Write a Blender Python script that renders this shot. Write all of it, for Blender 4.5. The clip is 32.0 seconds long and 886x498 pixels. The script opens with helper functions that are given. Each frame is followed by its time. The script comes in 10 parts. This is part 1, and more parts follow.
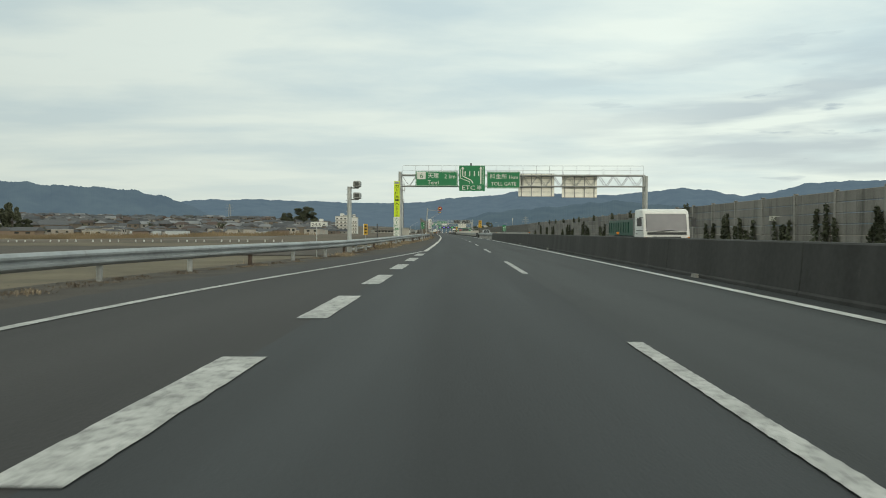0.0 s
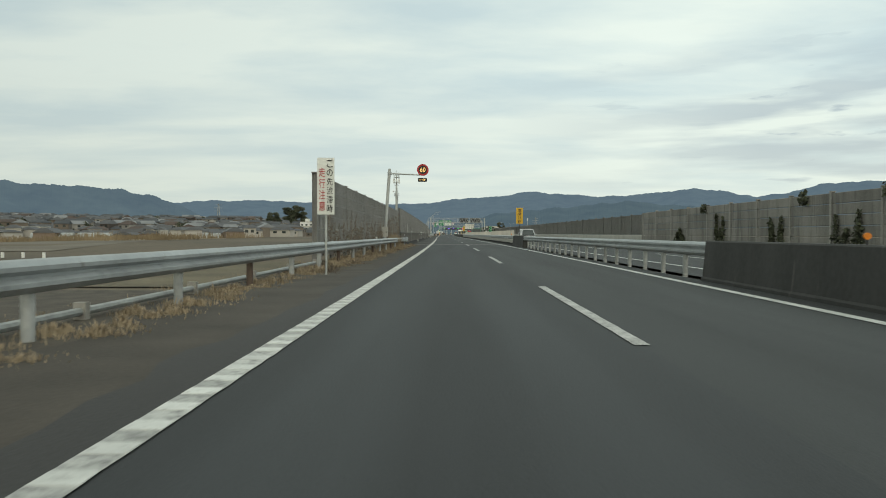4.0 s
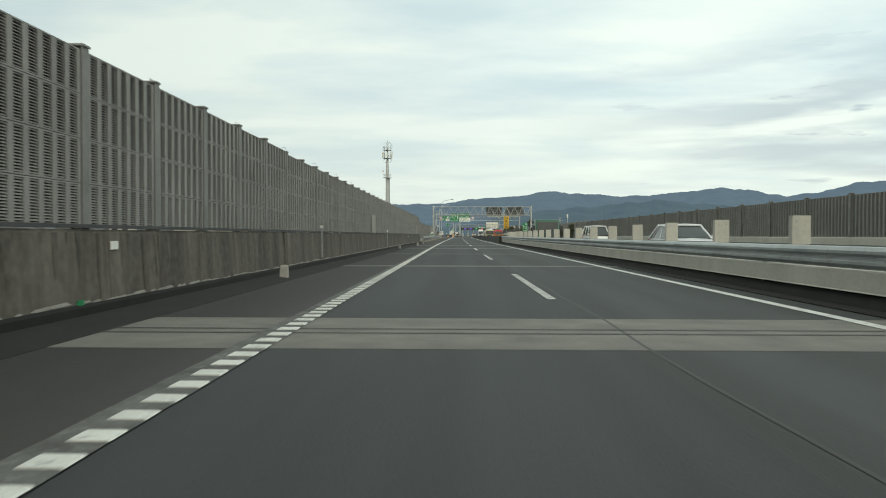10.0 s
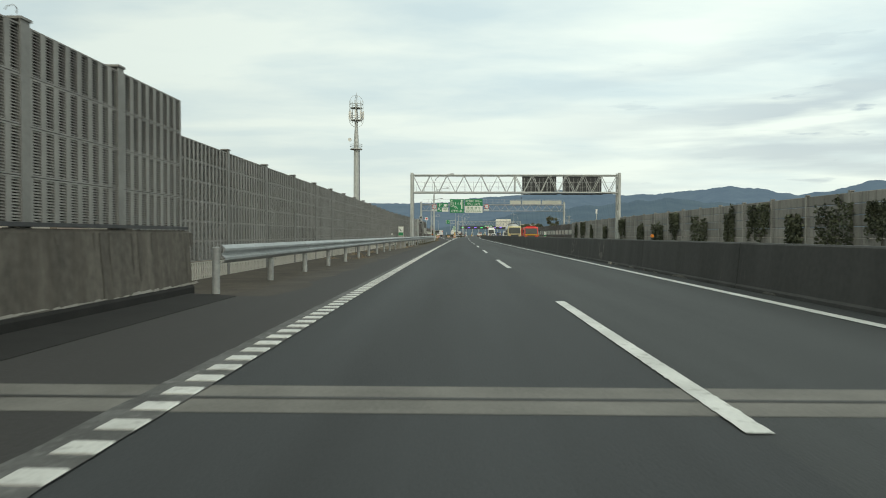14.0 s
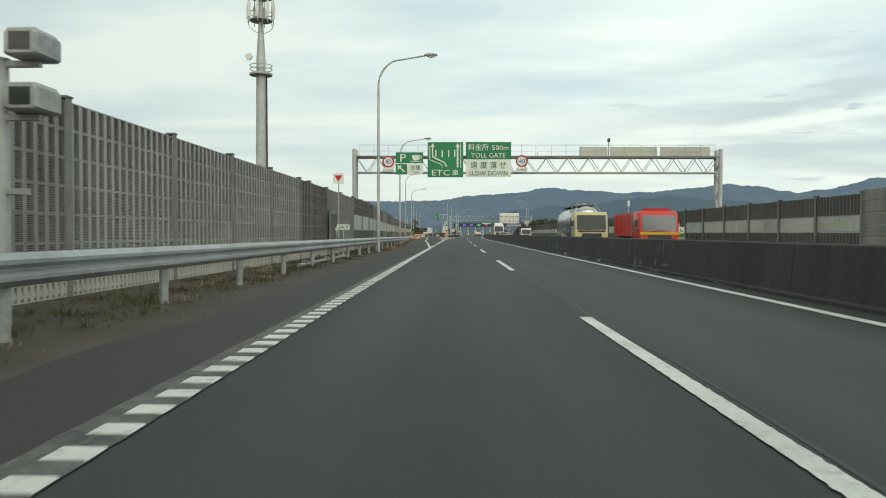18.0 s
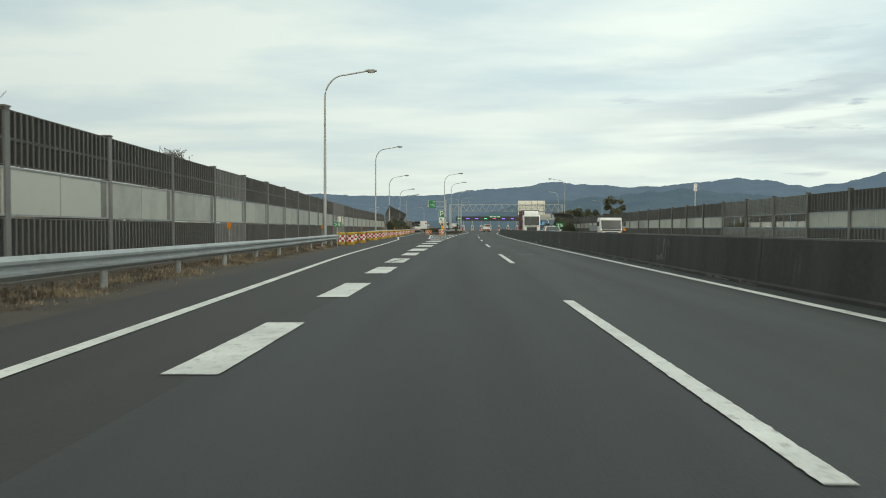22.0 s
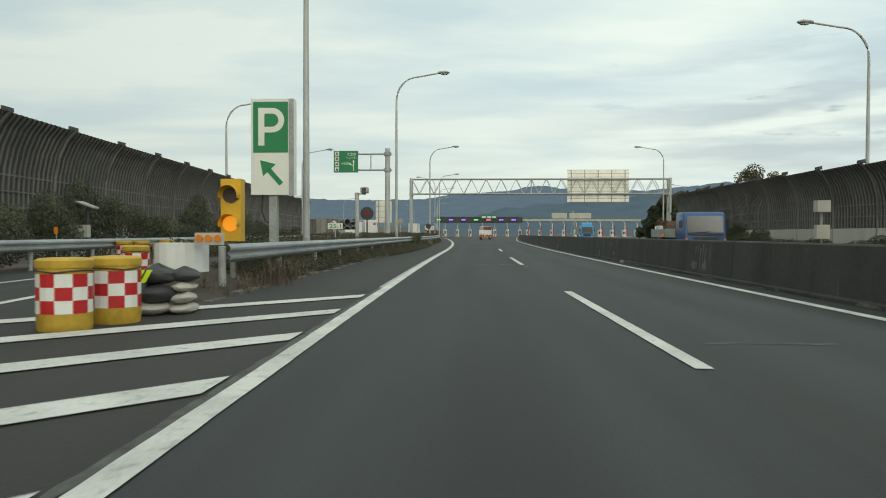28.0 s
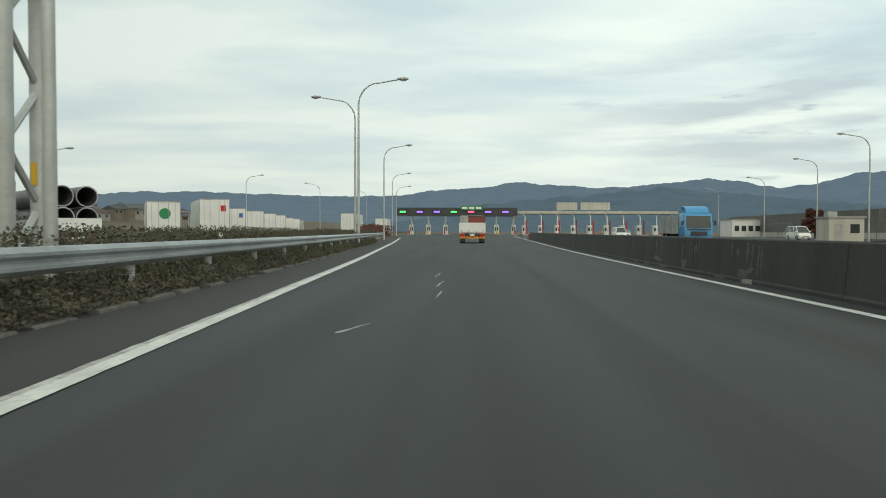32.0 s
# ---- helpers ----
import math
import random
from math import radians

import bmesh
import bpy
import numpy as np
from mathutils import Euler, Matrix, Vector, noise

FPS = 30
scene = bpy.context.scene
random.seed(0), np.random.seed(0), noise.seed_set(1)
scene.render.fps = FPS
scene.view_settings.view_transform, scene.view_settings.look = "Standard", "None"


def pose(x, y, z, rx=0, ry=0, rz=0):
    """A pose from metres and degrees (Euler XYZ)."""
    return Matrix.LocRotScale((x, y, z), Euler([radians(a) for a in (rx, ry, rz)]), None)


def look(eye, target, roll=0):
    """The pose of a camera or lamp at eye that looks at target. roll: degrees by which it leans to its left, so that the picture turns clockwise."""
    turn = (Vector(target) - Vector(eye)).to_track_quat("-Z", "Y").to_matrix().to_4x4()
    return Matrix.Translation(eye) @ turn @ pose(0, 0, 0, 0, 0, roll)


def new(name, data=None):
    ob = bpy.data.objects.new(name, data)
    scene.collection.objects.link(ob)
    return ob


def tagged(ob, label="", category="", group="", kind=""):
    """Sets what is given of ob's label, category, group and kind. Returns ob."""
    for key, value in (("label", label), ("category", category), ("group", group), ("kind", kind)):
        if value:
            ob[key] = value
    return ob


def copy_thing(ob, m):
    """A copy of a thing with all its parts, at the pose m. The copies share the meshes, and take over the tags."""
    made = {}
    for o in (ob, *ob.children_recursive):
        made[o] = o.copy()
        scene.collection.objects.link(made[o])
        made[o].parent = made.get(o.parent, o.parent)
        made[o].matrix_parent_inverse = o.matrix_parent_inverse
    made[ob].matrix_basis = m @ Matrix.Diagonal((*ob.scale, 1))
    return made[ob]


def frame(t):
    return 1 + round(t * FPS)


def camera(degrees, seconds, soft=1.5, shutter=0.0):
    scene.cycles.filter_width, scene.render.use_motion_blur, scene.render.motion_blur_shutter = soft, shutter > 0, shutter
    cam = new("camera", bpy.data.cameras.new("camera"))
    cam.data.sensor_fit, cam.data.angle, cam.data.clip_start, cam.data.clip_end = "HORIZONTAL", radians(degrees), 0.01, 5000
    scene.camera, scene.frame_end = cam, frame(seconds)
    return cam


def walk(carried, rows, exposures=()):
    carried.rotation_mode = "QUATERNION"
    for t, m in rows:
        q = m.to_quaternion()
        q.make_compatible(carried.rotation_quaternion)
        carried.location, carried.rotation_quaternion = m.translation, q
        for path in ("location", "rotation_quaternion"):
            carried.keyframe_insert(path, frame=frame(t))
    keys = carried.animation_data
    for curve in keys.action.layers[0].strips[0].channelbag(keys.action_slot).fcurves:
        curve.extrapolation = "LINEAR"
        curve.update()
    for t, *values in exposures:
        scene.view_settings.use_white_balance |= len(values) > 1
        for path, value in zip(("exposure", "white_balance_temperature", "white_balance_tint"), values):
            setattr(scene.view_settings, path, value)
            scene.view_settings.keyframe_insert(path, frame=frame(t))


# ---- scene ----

# ---------------- camera: a car driving at 70 to 80 km/h in the left lane ----------------
cam = camera(63.0, 32.0, soft=1.0, shutter=0.07)
PATH = [  # seconds, x, y, z, pitch, yaw, roll
    (0, 0.046, -0.090, 1.109, -1.34, -1.54, -0.15),
    (1, 0.982, 23.406, 1.109, -1.29, -1.89, -0.15),
    (2, 1.914, 46.117, 1.109, -1.20, -2.01, -0.15),
    (3, 3.004, 69.072, 1.109, -1.18, -1.55, -0.15),
    (6, 4.935, 136.730, 1.109, -1.27, -0.59, -0.15),
    (7, 5.659, 158.904, 1.109, -1.20, -0.41, -0.15),
    (8, 6.204, 181.616, 1.109, -1.17, -0.42, -0.15),
    (9, 6.659, 203.935, 1.109, -1.38, 0.04, -0.15),
    (10, 6.973, 226.605, 1.109, -1.11, 0.17, -0.15),
    (11, 7.250, 248.888, 1.109, -1.31, 0.55, -0.15),
    (12, 7.542, 271.197, 1.109, -1.36, 0.46, -0.15),
    (13, 7.833, 293.434, 1.109, -1.24, 0.27, -0.15),
    (16, 8.761, 356.852, 1.109, -1.08, 0.52, -0.15),
    (17, 9.104, 377.459, 1.109, -1.20, 0.07, -0.15),
    (18, 9.588, 397.485, 1.109, -1.24, -0.18, -0.15),
    (19, 10.115, 417.195, 1.109, -1.19, -0.32, -0.15),
    (20, 10.564, 436.897, 1.109, -1.24, -0.24, -0.15),
    (21, 10.995, 456.162, 1.109, -1.66, 0.04, 0.83),
    (22, 11.348, 475.903, 1.109, -1.62, 0.01, -0.15),
    (23, 11.698, 494.880, 1.109, -1.25, 0.05, -0.15),
    (24, 12.186, 514.293, 1.109, -1.16, -0.28, -0.15),
    (25, 12.801, 533.696, 1.109, -1.18, -0.77, -0.15),
    (28, 15.104, 593.011, 1.109, -1.20, -1.37, -0.15),
    (29, 16.310, 612.756, 1.109, -1.27, -2.10, -0.15),
    (30, 17.678, 632.371, 1.109, -1.52, -2.65, -0.15),
    (31, 19.099, 651.334, 1.109, -1.32, -2.91, -0.15),
    (32, 20.680, 669.894, 1.109, -1.42, -3.06, -0.15),
]
walk(cam, [(t, pose(x, y, z, 90 + p, r, w)) for t, x, y, z, p, w, r in PATH],
     [(0, -0.1), (3, -0.1), (6, -0.04), (9, 0.06), (20, 0.06), (22, 0.0), (25, -0.14), (28, -0.06), (30, 0.0), (32, -0.02)])

# ---------------- the road's centre line: s along it, u to the right, z up ----------------
KS = [-46, 92, 182, 271, 357, 437, 514, 593, 670, 720, 900, 1200]
KP = [-3.58, -1.85, -1.00, -0.67, -1.07, -1.19, -1.59, -2.86, -5.17, -5.47, -5.47, -5.47]
GS = np.arange(-700.0, 5200.0, 1.0)
_h = np.radians(np.interp(GS, KS, KP))
GH = np.convolve(np.pad(_h, 15, "edge"), np.ones(31) / 31, "valid")
GX, GY = np.cumsum(-np.sin(GH)), np.cumsum(np.cos(GH))
GX, GY = GX - GX[700], GY - GY[700]


def heading(s):
    return float(np.interp(s, GS, GH))


def R(s, u, z=0.0):
    a = heading(s)
    return (float(np.interp(s, GS, GX)) + u * math.cos(a), float(np.interp(s, GS, GY)) + u * math.sin(a), z)


def at(s, u, z=0.0, turn=0.0):
    """A pose on the road: x to the right of it, y along it. turn: degrees to the left."""
    return Matrix.Translation(R(s, u, z)) @ Matrix.Rotation(heading(s) + radians(turn), 4, "Z")


# ---------------- daylight: a bright overcast sky with torn grey streaks ----------------
world = bpy.data.worlds.new("overcast")
scene.world = world
world.use_nodes = True
wn, wl = world.node_tree.nodes, world.node_tree.links
wn.clear()


def wnode(kind, **kw):
    n = wn.new(kind)
    for k, v in kw.items():
        n.inputs[k].default_value = v
    return n


def wmath(op, a, b=None):
    n = wn.new("ShaderNodeMath")
    n.operation = op
    for i, q in enumerate((a, b)):
        if q is None:
            continue
        if isinstance(q, (int, float)):
            n.inputs[i].default_value = q
        else:
            wl.new(q, n.inputs[i])
    return n.outputs[0]


SUN_UP, SUN_TURN = 32.0, 155.0  # degrees: height, and turn to the right of the road
w_co = wn.new("ShaderNodeTexCoord")
w_sep = wn.new("ShaderNodeSeparateXYZ")
wl.new(w_co.outputs["Generated"], w_sep.inputs[0])
w_z = wmath("MAXIMUM", w_sep.outputs[2], 0.0)
w_d = wmath("ADD", w_z, 0.12)
w_cmb = wn.new("ShaderNodeCombineXYZ")
wl.new(wmath("DIVIDE", w_sep.outputs[0], w_d), w_cmb.inputs[0])
wl.new(wmath("DIVIDE", w_sep.outputs[1], w_d), w_cmb.inputs[1])
w_map = wn.new("ShaderNodeMapping")
w_map.inputs["Scale"].default_value = (0.7, 1.3, 1)
w_map.inputs["Rotation"].default_value = (0, 0, radians(-12))
w_map.inputs["Location"].default_value = (3.1, 0.4, 0)
wl.new(w_cmb.outputs[0], w_map.inputs[0])
w_big = wnode("ShaderNodeTexNoise", Scale=1.1, Detail=7.0, Roughness=0.52, Distortion=0.15)
wl.new(w_map.outputs[0], w_big.inputs["Vector"])
w_ramp = wn.new("ShaderNodeValToRGB")  # broad brightness of the layer
w_ramp.color_ramp.elements[0].position, w_ramp.color_ramp.elements[0].color = 0.38, (0.645, 0.785, 0.79, 1)
w_ramp.color_ramp.elements[1].position, w_ramp.color_ramp.elements[1].color = 0.60, (0.885, 0.985, 0.895, 1)
wl.new(w_big.outputs[0], w_ramp.inputs[0])
# small torn grey clouds, low in the sky and mostly over the hills to the right
w_az = wmath("DIVIDE", w_sep.outputs[0], wmath("MAXIMUM", w_sep.outputs[1], 0.1))


def low_clouds(across, up, shift, lo, hi, detail):
    c = wn.new("ShaderNodeCombineXYZ")
    wl.new(wmath("MULTIPLY", w_az, across), c.inputs[0])
    wl.new(wmath("MULTIPLY", w_sep.outputs[2], up), c.inputs[1])
    c.inputs[2].default_value = shift
    q = wnode("ShaderNodeTexNoise", Scale=1.0, Detail=detail, Roughness=0.5, Distortion=0.15)
    wl.new(c.outputs[0], q.inputs["Vector"])
    r = wn.new("ShaderNodeMapRange")
    r.inputs[1].default_value, r.inputs[2].default_value = lo, hi
    wl.new(q.outputs[0], r.inputs[0])
    return r.outputs[0]


w_low = wn.new("ShaderNodeMapRange")
w_low.inputs[1].default_value, w_low.inputs[2].default_value = 0.27, 0.14
wl.new(w_sep.outputs[2], w_low.inputs[0])
w_side = wn.new("ShaderNodeMapRange")
w_side.inputs[1].default_value, w_side.inputs[2].default_value = 0.10, 0.46
w_side.inputs[3].default_value, w_side.inputs[4].default_value = 0.06, 1.0
wl.new(w_az, w_side.inputs[0])
w_st = wmath("MAXIMUM", wmath("MULTIPLY", low_clouds(3.2, 30, 2.0, 0.44, 0.61, 5.0), 0.95), low_clouds(9.0, 62, 6.0, 0.60, 0.68, 4.0))
w_streak = wmath("MULTIPLY", wmath("MULTIPLY", w_low.outputs[0], w_side.outputs[0]), w_st)
w_mix = wn.new("ShaderNodeMix")
w_mix.data_type = "RGBA"
wl.new(w_streak, w_mix.inputs[0])
wl.new(w_ramp.outputs[0], w_mix.inputs[6])
w_mix.inputs[7].default_value = (0.44, 0.535, 0.585, 1)
# a warm pale band above the hills
w_hz = wn.new("ShaderNodeMapRange")
w_hz.inputs[1].default_value, w_hz.inputs[2].default_value = 0.22, 0.03
w_hz.inputs[3].default_value, w_hz.inputs[4].default_value = 0.0, 0.55
wl.new(w_sep.outputs[2], w_hz.inputs[0])
w_mix2 = wn.new("ShaderNodeMix")
w_mix2.data_type = "RGBA"
wl.new(w_hz.outputs[0], w_mix2.inputs[0])
wl.new(w_mix.outputs[2], w_mix2.inputs[6])
w_mix2.inputs[7].default_value = (0.80, 0.86, 0.755, 1)
w_sky = wn.new("ShaderNodeTexSky")
w_sky.sky_type = "NISHITA"
w_sky.sun_disc = False
w_sky.sun_elevation, w_sky.sun_rotation = radians(SUN_UP), radians(SUN_TURN)
w_b1, w_b2, w_add, w_out = wn.new("ShaderNodeBackground"), wn.new("ShaderNodeBackground"), wn.new("ShaderNodeAddShader"), wn.new("ShaderNodeOutputWorld")
wl.new(w_sky.outputs[0], w_b1.inputs[0])
w_b1.inputs[1].default_value = 0.006
# the layer is thinner, brighter and warmer towards the sun
w_thin = wn.new("ShaderNodeMapRange")
w_thin.interpolation_type = "SMOOTHSTEP"
w_thin.inputs[1].default_value, w_thin.inputs[2].default_value = 0.25, -0.9
wl.new(w_sep.outputs[1], w_thin.inputs[0])
w_warm = wn.new("ShaderNodeMix")
w_warm.data_type, w_warm.blend_type = "RGBA", "MULTIPLY"
wl.new(w_thin.outputs[0], w_warm.inputs[0])
wl.new(w_mix2.outputs[2], w_warm.inputs[6])
w_warm.inputs[7].default_value = (1.62, 1.42, 1.2, 1)
wl.new(w_warm.outputs[2], w_b2.inputs[0])
w_right = wn.new("ShaderNodeMapRange")
w_right.inputs[1].default_value, w_right.inputs[2].default_value = -0.6, 0.3
w_right.inputs[3].default_value, w_right.inputs[4].default_value = 0.77, 1.0
wl.new(w_sep.outputs[0], w_right.inputs[0])
wl.new(w_right.outputs[0], w_b2.inputs[1])
wl.new(w_b1.outputs[0], w_add.inputs[0])
wl.new(w_b2.outputs[0], w_add.inputs[1])
wl.new(w_add.outputs[0], w_out.inputs[0])

sun_data = bpy.data.lights.new("sun", "SUN")
sun_data.energy, sun_data.angle, sun_data.color = 0.6, radians(25), (1.0, 0.96, 0.9)
sun = new("sun", sun_data)
_e, _a = radians(SUN_UP), radians(SUN_TURN)
sun.matrix_world = look((100 * math.sin(_a) * math.cos(_e), 100 * math.cos(_a) * math.cos(_e), 100 * math.sin(_e)), (0, 0, 0))


# ---------------- materials ----------------
def mat(name, col, rough=0.7, metal=0.0, grain=30.0, patch=0.6, var=0.25, bump=0.15, tint=None, streak=False, uv=False, spots=0.0, spot_col=(0.03, 0.03, 0.03), rand=0.0, tracks=0.0, spot_scale=2.3):
    """A painted, cast or woven surface: base colour, fine grain, broad patches, optional hanging streaks and stains."""
    m = bpy.data.materials.new(name)
    m.use_nodes = True
    n, l = m.node_tree.nodes, m.node_tree.links
    b = n["Principled BSDF"]
    b.inputs["Roughness"].default_value, b.inputs["Metallic"].default_value = rough, metal
    if uv:
        co = n.new("ShaderNodeUVMap").outputs[0]
    else:
        co = n.new("ShaderNodeNewGeometry").outputs["Position"]
    mp = n.new("ShaderNodeMapping")
    l.new(co, mp.inputs[0])
    if streak:
        mp.inputs["Scale"].default_value = (1, 1, 0.12)
    if uv:
        mp.inputs["Scale"].default_value = (1, 0.05, 1)
    g = n.new("ShaderNodeTexNoise")
    g.inputs["Scale"].default_value, g.inputs["Detail"].default_value = grain, 4
    p = n.new("ShaderNodeTexNoise")
    p.inputs["Scale"].default_value, p.inputs["Detail"].default_value = patch, 5
    l.new(co, g.inputs["Vector"])
    l.new(mp.outputs[0], p.inputs["Vector"])
    s = n.new("ShaderNodeMath")
    s.operation = "MULTIPLY_ADD"
    l.new(g.outputs[0], s.inputs[0])
    s.inputs[1].default_value = 0.45
    q = n.new("ShaderNodeMath")
    q.operation = "MULTIPLY"
    l.new(p.outputs[0], q.inputs[0])
    q.inputs[1].default_value = 0.9
    l.new(q.outputs[0], s.inputs[2])
    value = s.outputs[0]
    if tracks:  # paler where the wheels run, twice in each lane
        sx = n.new("ShaderNodeSeparateXYZ")
        l.new(co, sx.inputs[0])
        wv = n.new("ShaderNodeMath")
        wv.operation = "MULTIPLY_ADD"
        l.new(sx.outputs[0], wv.inputs[0])
        wv.inputs[1].default_value, wv.inputs[2].default_value = 2 * math.pi / 1.76, -0.87 * 2 * math.pi / 1.76
        cs = n.new("ShaderNodeMath")
        cs.operation = "COSINE"
        l.new(wv.outputs[0], cs.inputs[0])
        ad = n.new("ShaderNodeMath")
        ad.operation = "MULTIPLY_ADD"
        l.new(cs.outputs[0], ad.inputs[0])
        ad.inputs[1].default_value = tracks
        l.new(value, ad.inputs[2])
        value = ad.outputs[0]
    if rand:
        oi = n.new("ShaderNodeObjectInfo")
        ra = n.new("ShaderNodeMath")
        ra.operation = "MULTIPLY_ADD"
        l.new(oi.outputs["Random"], ra.inputs[0])
        ra.inputs[1].default_value = rand
        l.new(value, ra.inputs[2])
        value = ra.outputs[0]
    r = n.new("ShaderNodeValToRGB")
    dark = tint or tuple(c * (1 - var) for c in col)
    lite = tuple(min(1.0, c * (1 + var)) for c in col)
    r.color_ramp.elements[0].position, r.color_ramp.elements[0].color = 0.42, (*dark, 1)
    r.color_ramp.elements[1].position, r.color_ramp.elements[1].color = 0.95 + rand, (*lite, 1)
    l.new(value, r.inputs[0])
    out = r.outputs[0]
    if spots:
        v = n.new("ShaderNodeTexNoise")
        v.inputs["Scale"].default_value, v.inputs["Detail"].default_value = spot_scale, 8
        v.inputs["Roughness"].default_value = 0.7
        l.new(mp.outputs[0], v.inputs["Vector"])
        mr = n.new("ShaderNodeMapRange")
        mr.inputs[1].default_value, mr.inputs[2].default_value = 0.66 - 0.25 * spots, 0.72
        l.new(v.outputs[0], mr.inputs[0])
        mx = n.new("ShaderNodeMix")
        mx.data_type = "RGBA"
        l.new(mr.outputs[0], mx.inputs[0])
        l.new(out, mx.inputs[6])
        mx.inputs[7].default_value = (*spot_col, 1)
        out = mx.outputs[2]
    l.new(out, b.inputs["Base Color"])
    if bump:
        bp = n.new("ShaderNodeBump")
        bp.inputs["Strength"].default_value, bp.inputs["Distance"].default_value = bump, 0.01
        l.new(g.outputs[0], bp.inputs["Height"])
        l.new(bp.outputs[0], b.inputs["Normal"])
    return m


def glow(name, col, power):
    m = bpy.data.materials.new(name)
    m.use_nodes = True
    b = m.node_tree.nodes["Principled BSDF"]
    b.inputs["Base Color"].default_value = (*[c * 0.4 for c in col], 1)
    b.inputs["Emission Color"].default_value, b.inputs["Emission Strength"].default_value = (*col, 1), power
    return m


def glassy(name, col, rough, trans, alpha=1.0):
    m = bpy.data.materials.new(name)
    m.use_nodes = True
    b = m.node_tree.nodes["Principled BSDF"]
    b.inputs["Base Color"].default_value = (*col, 1)
    b.inputs["Roughness"].default_value, b.inputs["Transmission Weight"].default_value = rough, trans
    b.inputs["IOR"].default_value = 1.3
    return m


